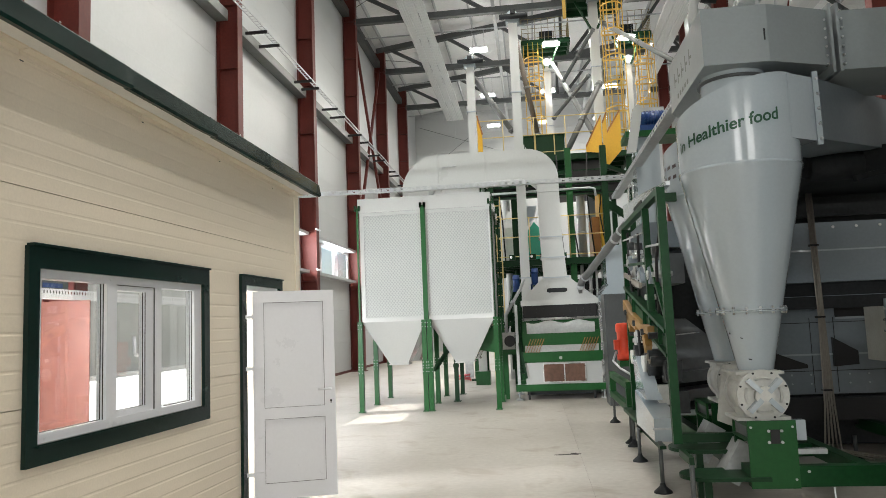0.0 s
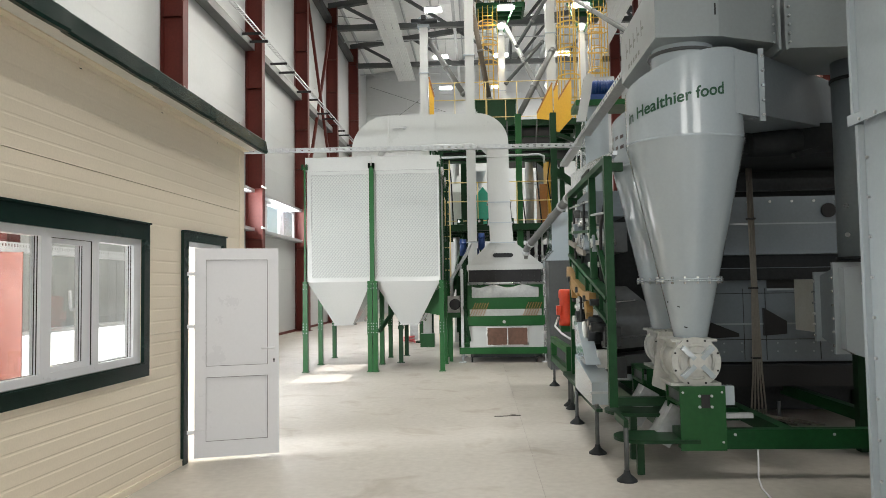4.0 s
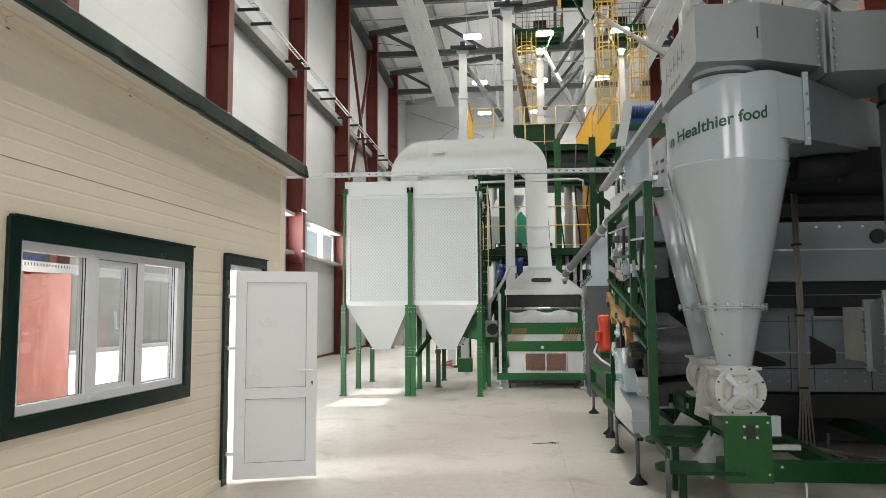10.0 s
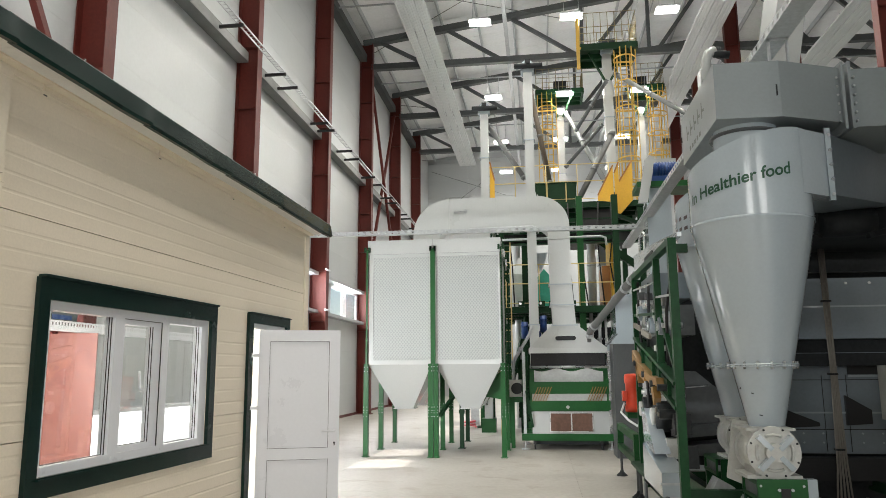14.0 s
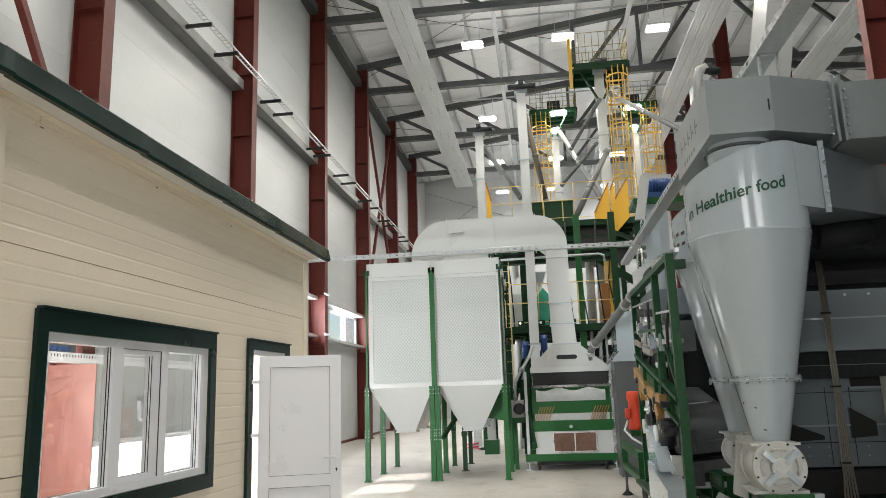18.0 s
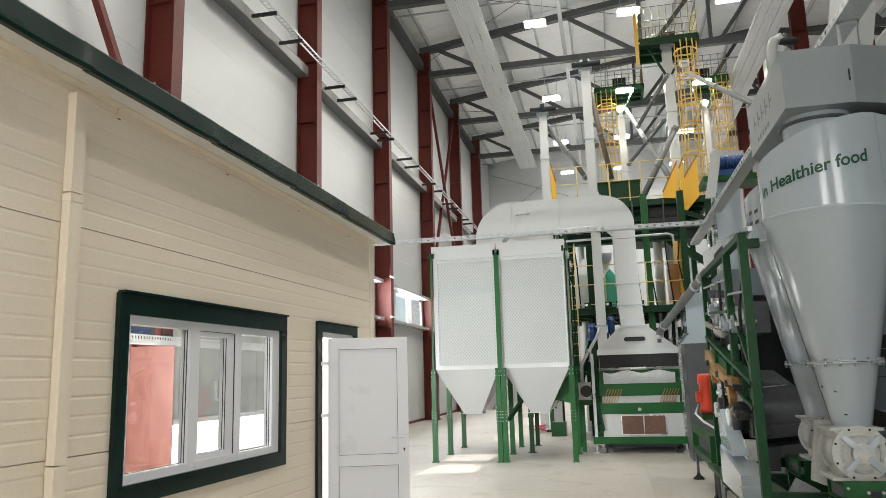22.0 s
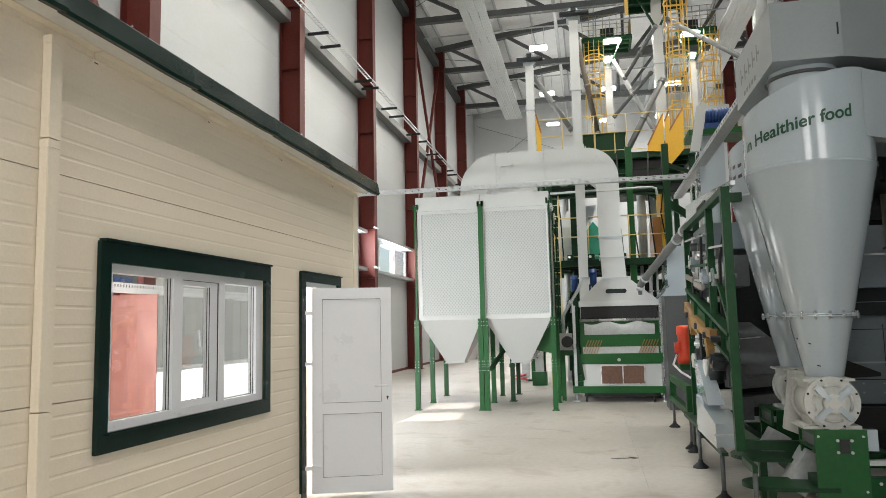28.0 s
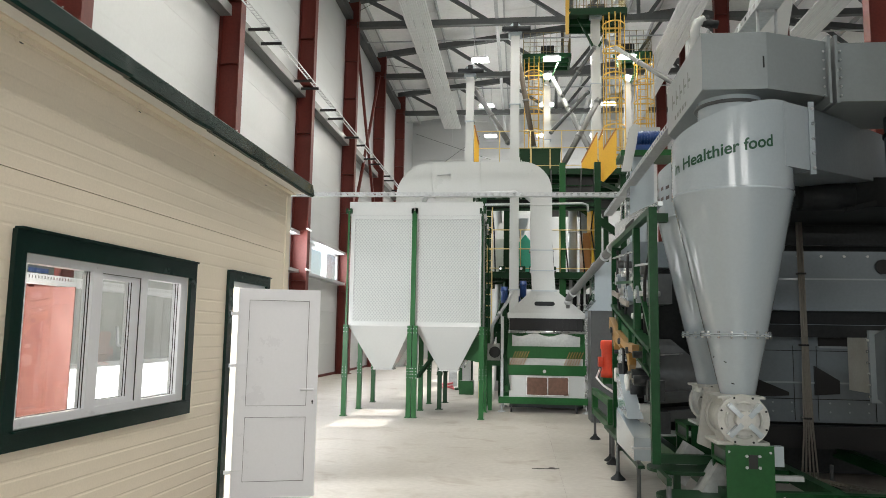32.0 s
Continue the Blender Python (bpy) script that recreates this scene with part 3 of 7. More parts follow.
siding(YP, D_IN[0], 0.0, W_IN[2], True, False)
siding(D_IN[1], Y1, 0.0, W_IN[2], True, False)
for nm, d in (("corner_trim", (OX - 0.08, OX + 0.012, OFFICE_END - 0.12, OFFICE_END + 0.012, 0, OFFICE_TOP)),
              ("corner_trim", (OX - 0.2, OX - 0.08, OFFICE_END - 0.08, OFFICE_END + 0.012, 0, OFFICE_TOP)),
              ("base_flashing", (OX, OX + 0.02, -5.0, D_IN[0] - 0.1, 0.0, 0.06)), ("base_flashing", (OX, OX + 0.02, D_IN[1] + 0.1, OFFICE_END, 0.0, 0.06))):
    boxpart(nm, d, CREAM, office_wall, bevel=0.003)

# rest of the office shell
office = thing("wall_office_end", "cream end wall of the office with a wide window opening", "wall", kind="structure", m=SKEW)
BACK = -6.55
for d in ((BACK, OX - 0.2, OFFICE_END - 0.08, OFFICE_END, 0, 0.3), (BACK, OX - 0.2, OFFICE_END - 0.08, OFFICE_END, 2.6, OFFICE_TOP),
          (-4.43, OX - 0.2, OFFICE_END - 0.08, OFFICE_END, 0.3, 2.6),
          (-6.65, -6.57, -5, 4.6, 0, OFFICE_TOP), (-6.57, OX - 0.08, -5.08, -5.0, 0, OFFICE_TOP)):
    boxpart("wall_panel", d, CREAM, office)
boxpart("ceiling_office", (-6.7, OX - 0.09, -5.1, OFFICE_END + 0.02, OFFICE_TOP + 0.02, OFFICE_TOP + 0.1), SOFFIT, None).matrix_world = SKEW
tagged(bpy.data.objects["ceiling_office"], "white flat lid of the office box", "ceiling", kind="structure")
eaves = thing("trim_eaves", "white soffit boards and dark green eaves flashing", "trim", kind="structure", m=SKEW)


def eave_z(y):
    """The eaves fall a little towards the door end."""
    return 3.235 + 0.019 * (8.37 - y)


ends = [OFFICE_END, 7.45, 6.4, 5.35, 4.3, 3.25, 2.2, 1.15, 0.1, -0.95, -2.0, -3.05, -4.1, -4.95]
for b, a in zip(ends, ends[1:]):
    bm = bmesh.new()
    prism(bm, [(OX + 0.002, 0.02), (-2.812, 0.02), (-2.812, 0.03), (OX + 0.002, 0.03)],
          lambda p, q: Vector((p, a + 0.002, eave_z(a) + q)), lambda p, q: Vector((p, b - 0.002, eave_z(b) + q)))
    part("soffit_board", bm, SOFFIT, eaves)
ends = [OFFICE_END, 7.5, 6.23, 4.96, 3.69, 2.42, 1.15, -0.12, -1.39, -2.66, -3.93, -4.95]
for b, a in zip(ends, ends[1:]):
    bm = bmesh.new()
    prism(bm, [(OX + 0.001, -0.028), (OX + 0.012, -0.028), (OX + 0.012, 0.008), (OX + 0.075, 0.008), (OX + 0.075, 0.019), (OX + 0.001, 0.019)],
          lambda p, q: Vector((p, a + 0.012, eave_z(a) + q)), lambda p, q: Vector((p, b, eave_z(b) + q)))
    part("cover_strip", bm, CREAM, eaves)


def loft(bm, outline, stations):
    """An outline carried along stations: functions from (a, b) to a place."""
    n = len(outline)
    rings = [[bm.verts.new(f(*o)) for o in outline] for f in stations]
    for r, t in zip(rings, rings[1:]):
        for i in range(n):
            bm.faces.new([r[i], r[(i + 1) % n], t[(i + 1) % n], t[i]])
    bm.faces.new(rings[0][::-1])
    bm.faces.new(rings[-1])


def sprung(y, f):
    """A station of the flashing at y, with its lower edge sprung outwards by f."""
    return lambda p, q: Vector((p + f * max(0.0, 1 - abs(q - 0.05) / 0.12), y, eave_z(y) + q))


cuts = [8.4, 6.82, 5.66, 4.42, 3.16, 1.9, 0.65, -0.6, -1.85, -3.1, -4.9]
dent = random.Random(11)
for i, (b, a) in enumerate(zip(cuts, cuts[1:])):
    lap, b2, ln = 0.004 * (i % 2), b + 0.02 * (i > 0), b - a
    w = dent.uniform(0.016, 0.028)
    bm = bmesh.new()
    loft(bm, [(-2.83, 0), (-2.80 + lap, 0), (-2.788 + lap, 0.02), (-2.796 + lap, 0.145), (-2.83 + lap, 0.175), (-2.92, 0.19), (-2.92, 0.18), (-2.84 + lap, 0.165), (-2.812 + lap, 0.14), (-2.80 + lap, 0.024)],
         [sprung(a, 0.0), sprung(a + ln * 0.5, w * 0.3), sprung(b - 0.3, 0.0), sprung(b - 0.14, w * 0.35), sprung(b - 0.05, w * 0.9), sprung(b2, w * 1.3)])
    part("flashing", bm, FASCIA, eaves, "dark green folded metal sheet")
    bm = bmesh.new()
    rod(bm, (-2.80 + lap, a + ln * 0.45, eave_z(a) + 0.15), (-2.793 + lap, a + ln * 0.45, eave_z(a) + 0.15), 0.006, n=8)
    part("rivet", bm, STAINLESS, eaves)


def office_window():
    ob = thing("window_office", "white plastic three-light window with dark green surround", "window", kind="structure", m=SKEW)
    y0, y1, z0, z1 = W_IN
    t = 0.03
    for d in ((OX, OX + t, 3.785, 6.0, z1, 2.19), (OX, OX + t, 3.785, 6.0, 0.915, z0), (OX, OX + t, 3.785, y0, z0, z1), (OX, OX + t, y1, 6.0, z0, z1)):
        boxpart("surround", d, TRIM, ob, "dark green sheet surround", bevel=0.004)
    boxpart("drip_cap", (OX, OX + 0.055, 3.80, 5.985, 2.19, 2.205), TRIM, ob)
    xa, xb, f, r = OX - 0.08, OX - 0.004, 0.055, 0.115
    m1, m2 = (4.577, 4.687), (5.19, 5.274)
    for d in ((xa, xb, y0, y1, z0, z0 + f), (xa, xb, y0, y1, z1 - f, z1), (xa, xb, y0, y0 + f, z0 + f, z1 - f), (xa, xb, y1 - r, y1, z0 + f, z1 - f),
              (xa, xb, *m1, z0 + f, z1 - f), (xa, xb, *m2, z0 + f, z1 - f)):
        boxpart("window_frame", d, PVC, ob, bevel=0.004)
    a, b, c, e = m1[1], m2[0], z0 + f, z1 - f
    s, t = 0.04, 0.028
    sash = thing("sash", m=None)
    sash.parent = ob
    xs = OX - 0.018
    for d in ((xa + 0.004, xs, a, b, c, c + s), (xa + 0.004, xs, a, b, e - s, e), (xa + 0.004, xs, a, a + t, c + s, e - s), (xa + 0.004, xs, b - 0.114, b, c + s, e - s)):
        boxpart("sash_rail", d, PVC, sash, bevel=0.004)
    boxpart("sash_seal", (xs, xs + 0.006, b - 0.006, b, c, e), BLACK, sash)
    boxpart("sash_seal", (xs, xs + 0.006, a, b - 0.006, e - 0.005, e), PVC_DARK, sash)
    for p0, p1, q0, q1, x in ((y0 + f, m1[0], z0 + f, z1 - f, OX - 0.058), (a + t, b - 0.114, c + s, e - s, OX - 0.05), (m2[1], y1 - r, z0 + f, z1 - f, OX - 0.058)):
        # seals and jamb shadow as black lines beside each pane, and the pane itself
        for k in (0.004, 0.024):
            boxpart("gasket", (x + k, x + k + 0.007, p1 - 0.002, p1, q0, q1), BLACK, ob)
        boxpart("gasket", (x + 0.004, x + 0.009, p0, p1, q0, q0 + 0.004), PVC_DARK, ob)
        pane = boxpart("pane", (x - 0.002, x + 0.002, p0, p1, q0, q1), GLASS, ob)
        pane.visible_shadow = False
    for y, z in ((4.63, z1 - 0.028), (5.235, z1 - 0.028), (4.63, z0 + 0.028), (5.235, z0 + 0.028)):
        boxpart("drain_cap", (xb, xb + 0.006, y - 0.016, y + 0.016, z - 0.007, z + 0.007), PVC, ob)
    boxpart("sill_sheet", (OX + 0.001, OX + 0.05, 3.87, 5.93, z0 - 0.016, z0 - 0.008), TRIM, ob, bevel=0.002)
    bm = bmesh.new()
    pipe(bm, [(xa, b - 0.075, 1.50), (xa - 0.045, b - 0.075, 1.50), (xa - 0.05, b - 0.078, 1.52), (xa - 0.05, b - 0.09, 1.64)], 0.012)
    part("handle", bm, PVC, ob)


office_window()


def office_door():
    fr = thing("door_frame_office", "dark green surround of the office doorway", "door frame", kind="structure", m=SKEW)
    t = 0.03
    y0, y1, _, z1 = D_IN
    for d in ((OX, OX + t, 6.665, y0, 0, z1), (OX, OX + t, y1, 7.72, 0, z1), (OX, OX + t, 6.665, 7.72, z1, 2.19)):
        boxpart("surround", d, TRIM, fr, bevel=0.004)
    boxpart("drip_cap", (OX, OX + 0.05, 6.67, 7.715, 2.19, 2.203), TRIM, fr)
    for d in ((OX - 0.065, OX, y0, y0 + 0.05, 0, z1), (OX - 0.065, OX, y1 - 0.05, y1, 0, z1), (OX - 0.065, OX, y0 + 0.05, y1 - 0.05, z1 - 0.05, z1)):
        boxpart("jamb", d, PVC, fr, bevel=0.003)
    # the leaf stands open into the hall
    hinge = Vector((-2.965, 6.80, 0.0))
    turn = math.degrees(math.atan2(7.075 - 6.80, -2.235 + 2.965))
    leaf = thing("door_office", "white plastic office door standing open", "door", kind="structure", m=SKEW @ Matrix.Translation(hinge) @ pose(0, 0, 0, 0, 0, turn))
    w, z0, z1, th = 0.785, 0.04, 2.03, 0.06
    st = 0.105
    for d in ((0, st, -th / 2, th / 2, z0, z1), (w - st, w, -th / 2, th / 2, z0, z1), (st, w - st, -th / 2, th / 2, z0, z0 + 0.15),
              (st, w - st, -th / 2, th / 2, z1 - 0.11, z1), (st, w - st, -th / 2, th / 2, 0.795, 0.9)):
        boxpart("rail", d, PVC, leaf, bevel=0.004)
    for a, b in ((z0 + 0.15, 0.795), (0.9, z1 - 0.11)):
        boxpart("panel", (st, w - st, -0.014, 0.014, a, b), PVC, leaf)
        for s in (-1, 1):
            for g in ((st, w - st, a, a + 0.003), (st, w - st, b - 0.004, b), (st, st + 0.003, a, b), (w - st - 0.004, w - st, a, b)):
                boxpart("gasket", (g[0], g[1], s * 0.022 - 0.004, s * 0.022 + 0.004, g[2], g[3]), PVC_DARK, leaf)
    for z in (0.28, 1.28, 1.78):
        bm = bmesh.new()
        rod(bm, (-0.03, -0.035, z - 0.014), (-0.03, -0.035, z + 0.024), 0.011)
        box(bm, -0.03, 0.09, -0.045, -0.031, z - 0.012, z + 0.022)
        box(bm, -0.075, -0.03, -0.045, -0.031, z - 0.012, z + 0.022)
        part("hinge", bm, PVC, leaf)
    bm = bmesh.new()
    pipe(bm, [(w - 0.045, -0.03, 1.06), (w - 0.045, -0.075, 1.06), (w - 0.06, -0.08, 1.06), (w - 0.17, -0.08, 1.06)], 0.011)
    part("handle", bm, PVC, leaf)
    bm = bmesh.new()
    box(bm, w - 0.062, w - 0.03, -0.038, -0.03, 0.90, 1.10)
    part("handle_plate", bm, PVC, leaf, bevel=0.004)
    bm = bmesh.new()
    rod(bm, (w - 0.046, -0.036, 0.945), (w - 0.046, -0.043, 0.945), 0.010)
    box(bm, w - 0.051, w - 0.041, -0.043, -0.038, 0.92, 0.945)
    part("keyhole", bm, BLACK, leaf)


office_door()

downpipe = thing("downpipe", "cream square downpipe on the office wall", "downpipe", m=SKEW)
zs = [0.05, 1.22, 2.70, 3.29]
for a, b in zip(zs, zs[1:]):
    boxpart("pipe_length", (OX + 0.004, OX + 0.06, 3.30, 3.39, a + 0.004, b - 0.004), CREAM, downpipe, bevel=0.008, seg=2)
    boxpart("collar", (OX + 0.004, OX + 0.064, 3.296, 3.394, b - 0.05, b - 0.01), CREAM, downpipe, bevel=0.004)

# low window strip, white tray and a box against the side wall, seen through the office window
low_strip = thing("window_6", "white framed low window strip in the side wall", "window", kind="structure")
for d in ((10.0, 15.9, 0.3, 0.34), (10.0, 15.9, 0.96, 1.0)):
    boxpart("window_frame", (WALL_L - 0.08, WALL_L - 0.01, *d), PVC, low_strip)
for y in (10.0, 15.84):
    boxpart("window_frame", (WALL_L - 0.08, WALL_L - 0.01, y, y + 0.06, 0.34, 0.96), PVC, low_strip)
boxpart("window_sill", (WALL_L, WALL_L + 0.3, 10.15, 15.8, 1.0, 1.05), PVC, low_strip, bevel=0.005)
wall_tray = thing("wall_tray", "white perforated tray running along the side wall", "cable tray")
boxpart("bed", (-6.60, -6.45, 8.5, 15.0, 2.20, 2.205), PVC, wall_tray)
boxpart("front_band", (-6.455, -6.45, 8.5, 15.0, 2.205, 2.27), PVC, wall_tray)
for k in range(100):
    y = 8.52 + 0.065 * k
    boxpart("slot_web", (-6.455, -6.45, y, y + 0.035, 2.27, 2.31), PVC, wall_tray)
boxpart("top_band", (-6.455, -6.45, 8.5, 15.0, 2.31, 2.335), PVC, wall_tray)
carton = thing("long_carton", "dark blue-grey carton lying on the white tray", "box")
boxpart("body", (-6.62, -6.46, 8.93, 9.55, 2.206, 2.45), SLATE, carton, bevel=0.01)
boxpart("label_band", (-6.459, -6.456, 9.0, 9.42, 2.35, 2.41), BLUE, carton)
# added glowing sheet behind the low strip, in place of a lit yard
far = boxpart("backdrop_yard", (-10.1, -10.0, 2.0, 22.0, -0.3, 3.2), YARD_GLOW)
tagged(far, "glowing flat sheet standing for the bright yard outside", "backdrop", kind="structure")
# sheet added before the column so its side looks evenly lit
red = thing("red_sheet", "added pale red sheet standing for the brightly lit column", "panel")
boxpart("lower_sheet", (-7.04, -6.27, 9.765, 9.78, 0.0, 1.08), LITRED, red)
boxpart("upper_sheet", (-7.04, -6.27, 9.765, 9.78, 1.084, 2.19), LITRED, red)
boxpart("seam_strip", (-7.04, -6.272, 9.757, 9.765, 1.07, 1.095), LITRED, red)
# thin bracing wires under the roof and across the far gable
for k, (p, q) in enumerate((((-6.8, 46.2, 14.54), (-1.9, 46.2, 12.78)), ((-6.8, 46.1, 11.2), (-2.6, 46.1, 14.3)), ((-6.5, 22.0, 14.6), (1.5, 27.9, 15.5)), ((-6.5, 27.9, 14.6), (1.5, 22.0, 15.5)),
                            ((-6.5, 34.0, 14.6), (1.5, 39.9, 15.5)), ((-6.5, 16.0, 14.6), (1.5, 21.9, 15.5)), ((-6.5, 21.9, 14.6), (1.5, 16.0, 15.5)), ((1.5, 22.0, 15.4), (7.3, 27.9, 15.9)))):
    bm = bmesh.new()
    rod(bm, p, q, 0.012, n=6)
    tagged(part("brace_wire", bm, TRUSS), "thin steel bracing wire under the roof", "wire", "bracing wires")

stub = thing("column_bracket", "small white pipe brackets on the red column", "bracket")
for z in (3.49, 4.74):
    bm = bmesh.new()
    rod(bm, (-6.5, 21.7, z), (-6.5, 22.12, z), 0.03, n=10)
    part("bracket_bar", bm, PVC, stub)
# small cover tabs and dark notches under the eaves
tabs = thing("trim_tabs", "cream joint tabs under the eaves", "trim", kind="structure", m=SKEW)
for y in (7.5, 6.23, 4.96, 3.69, 2.42):
    boxpart("tab", (OX + 0.001, OX + 0.007, y - 0.012, y + 0.012, eave_z(y) - 0.06, eave_z(y) - 0.03), CREAM, tabs)
    boxpart("notch", (OX + 0.001, OX + 0.004, y + 0.016, y + 0.05, eave_z(y) - 0.052, eave_z(y) - 0.046), MDARK, tabs)

# ---- storage bins ----
def expanded_sheet(bm, x0, x1, z0, z1, y, cw=0.058, ch=0.036, w=0.0115):
    """Strands of an expanded-metal sheet: a lattice of flat diamonds."""
    nx, nz = int((x1 - x0) / cw), int((z1 - z0) / ch)
    cw, ch = (x1 - x0) / nx, (z1 - z0) / nz
    for j in range(nz):
        for i in range(nx):
            o = 0.5 * cw * (j % 2)
            if i == nx - 1 and o:
                continue
            x, z = x0 + i * cw + o, z0 + j * ch
            mid, top = x + cw / 2, z + ch
            for a, b in ((x, mid), (x + cw, mid)):
                quad_mesh(bm, [(a - w, y, z), (a + w, y - 0.004, z), (b + w, y - 0.004, top), (b - w, y, top)], [(0, 1, 2, 3)])


def storage_bin(x0, x1, y0, y1, label, sl=0.09, sr=0.04):
    ob = thing("storage_bin", label, "storage bin", "white storage bins")
    zt, zs, zo = 4.16, 1.75, 0.90
    g = 0.03
    a, b, c, d = x0 + g, x1 - g, y0 + g, y1 - g
    boxpart("top_band", (x0 + 0.003, x1 - 0.003, y0 + 0.01, y1 - 0.003, 3.93, zt + 0.05), MWHITE, ob, bevel=0.006)
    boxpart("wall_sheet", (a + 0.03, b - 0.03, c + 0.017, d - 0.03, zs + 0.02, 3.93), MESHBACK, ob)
    boxpart("edge_strip", (a, a + sl, c, c + 0.03, zs, 3.93), MWHITE, ob)
    boxpart("edge_strip", (b - sr, b, c, c + 0.03, zs, 3.93), MWHITE, ob)
    boxpart("edge_strip", (a + sl, b - sr, c, c + 0.03, zs, 1.83), MWHITE, ob)
    boxpart("edge_strip", (a + sl, b - sr, c, c + 0.03, 3.86, 3.93), MWHITE, ob)
    bm = bmesh.new()
    expanded_sheet(bm, a + sl - 0.005, b - sr + 0.005, 1.82, 3.87, c + 0.012)
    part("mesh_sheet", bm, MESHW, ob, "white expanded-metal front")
    mx, my, r = (x0 + x1) / 2, (y0 + y1) / 2, 0.185
    bm = bmesh.new()
    top = [(a, c), (b, c), (b, d), (a, d)]
    low = [(mx - r, my - r), (mx + r, my - r), (mx + r, my + r), (mx - r, my + r)]
    vs = [Vector((*p, zs)) for p in top] + [Vector((*p, zo)) for p in low]
    quad_mesh(bm, vs, [(0, 1, 2, 3), (4, 7, 6, 5), (0, 4, 5, 1), (1, 5, 6, 2), (2, 6, 7, 3), (3, 7, 4, 0)])
    part("hopper", bm, MWHITE, ob, "white pyramid hopper", bevel=0.01)
    boxpart("outlet_flange", (mx - r - 0.02, mx + r + 0.02, my - r - 0.02, my + r + 0.02, zo - 0.025, zo), MWHITE, ob)
    boxpart("hopper_rim", (a, b, c - 0.003, d + 0.003, zs - 0.004, zs + 0.012), MWHITE, ob)
    return ob


BX, BY = (-3.39, -2.07, -0.72), (14.18, 15.55, 17.05)
storage_bin(BX[0], BX[1], BY[0], BY[1], "white storage bin with expanded-metal front and pyramid hopper")
storage_bin(BX[1], BX[2], BY[0], BY[1], "white storage bin with expanded-metal front beside the machine", 0.04, 0.03)
storage_bin(BX[0], BX[1], BY[1], BY[2], "white storage bin standing behind the front row")
storage_bin(BX[1], BX[2], BY[1], BY[2], "white storage bin behind the front row by the machine")

stand = thing("bin_stand", "green steel stand of posts carrying the white bins", "stand")


def bin_post(x, y, upper=True):
    w = 0.046
    boxpart("leg", (x - w, x + w, y - w, y + w, 0.016, 1.76), MGREEN, stand, bevel=0.005)
    boxpart("foot_plate", (x - 0.065, x + 0.065, y - 0.065, y + 0.065, 0, 0.016), MGREEN, stand)
    if upper:
        u = 0.045 if abs(x - BX[1]) < 0.1 else 0.016
        xu = BX[1] if abs(x - BX[1]) < 0.1 else x
        if x <= BX[1]:
            boxpart("upper_post", (xu - u, xu + u, y - 0.035, y + 0.03, 1.76, 4.02), MGREEN, stand, bevel=0.004)
        elif x > BX[1] + 0.1:
            boxpart("upper_post", (x - 0.014, x + 0.014, y - 0.03, y + 0.03, 1.76, 4.02), DGREEN, stand)
        boxpart("bracket", (xu - 0.06, xu - 0.02, y - 0.05, y + 0.03, 3.97, 4.07), DGREEN, stand)
        boxpart("bracket", (xu + 0.02, xu + 0.06, y - 0.05, y + 0.03, 3.97, 4.07), DGREEN, stand)
    boxpart("splice_plate", (x - 0.052, x + 0.052, y - w - 0.01, y - w, 0.72, 0.98), MGREEN, stand)
    for dz in (0.76, 0.83, 0.88, 0.94, 1.62, 1.70):
        for dx in (-0.032, 0.032):
            bm = bmesh.new()
            rod(bm, (x + dx, y - w - 0.005, dz), (x + dx, y - w - 0.022, dz), 0.0085, n=6)
            part("bolt", bm, GALV, stand)


for x in (BX[0], BX[1] - 0.05, BX[1] + 0.055, BX[2]):
    bin_post(x, BY[0])
for x in BX:
    bin_post(x, BY[1])
    bin_post(x, BY[2])
for y in BY[1:]:
    for x0, x1 in zip(BX, BX[1:]):
        bm = bmesh.new()
        beam(bm, (x0, y + 0.02, 1.72), (x1, y + 0.02, 1.72), 0.06, 0.08)
        part("cross_beam", bm, MGREEN, stand)
bm = bmesh.new()
beam(bm, (BX[1] + 0.06, BY[0] + 0.5, 0.75), (BX[1] + 0.42, BY[1], 1.35), 0.06, 0.07)
part("brace", bm, DGREEN, stand)
bm = bmesh.new()
prism(bm, [(BX[2] - 0.05, 1.05), (BX[2] - 0.42, 1.12), (BX[2] - 0.42, 1.42), (BX[2] - 0.3, 1.42), (BX[2] - 0.05, 1.62)],
      lambda a, b: Vector((a, BY[0] + 0.55, b)), lambda a, b: Vector((a, BY[0] + 0.6, b)))
part("gusset_plate", bm, MGREEN, stand, "green triangular gusset beside the leg")

# two thin collared posts under the bins
for x, y in ((-1.70, 15.85), (-1.73, 17.4)):
    ob = thing("slim_post", "dark green slim post with a collar under the bins", "post", "slim posts", m=pose(x, y, 0))
    boxpart("shaft", (-0.045, 0.045, -0.045, 0.045, 0.012, 1.2), DGREEN, ob)
    boxpart("collar", (-0.06, 0.06, -0.06, 0.06, 0.72, 0.8), DGREEN, ob)
    boxpart("foot_plate", (-0.08, 0.08, -0.08, 0.08, 0, 0.012), DGREEN, ob)

# ---- air duct over the bins ----
duct = thing("air_duct", "pale grey rectangular air duct with rounded elbows", "duct")
DY = (15.65, 16.15)


def duct_sweep(name, outline, lab=""):
    bm = bmesh.new()
    prism(bm, outline, lambda a, b: Vector((a, DY[0], b)), lambda a, b: Vector((a, DY[1], b)))
    part(name, bm, DUCTW, duct, lab)


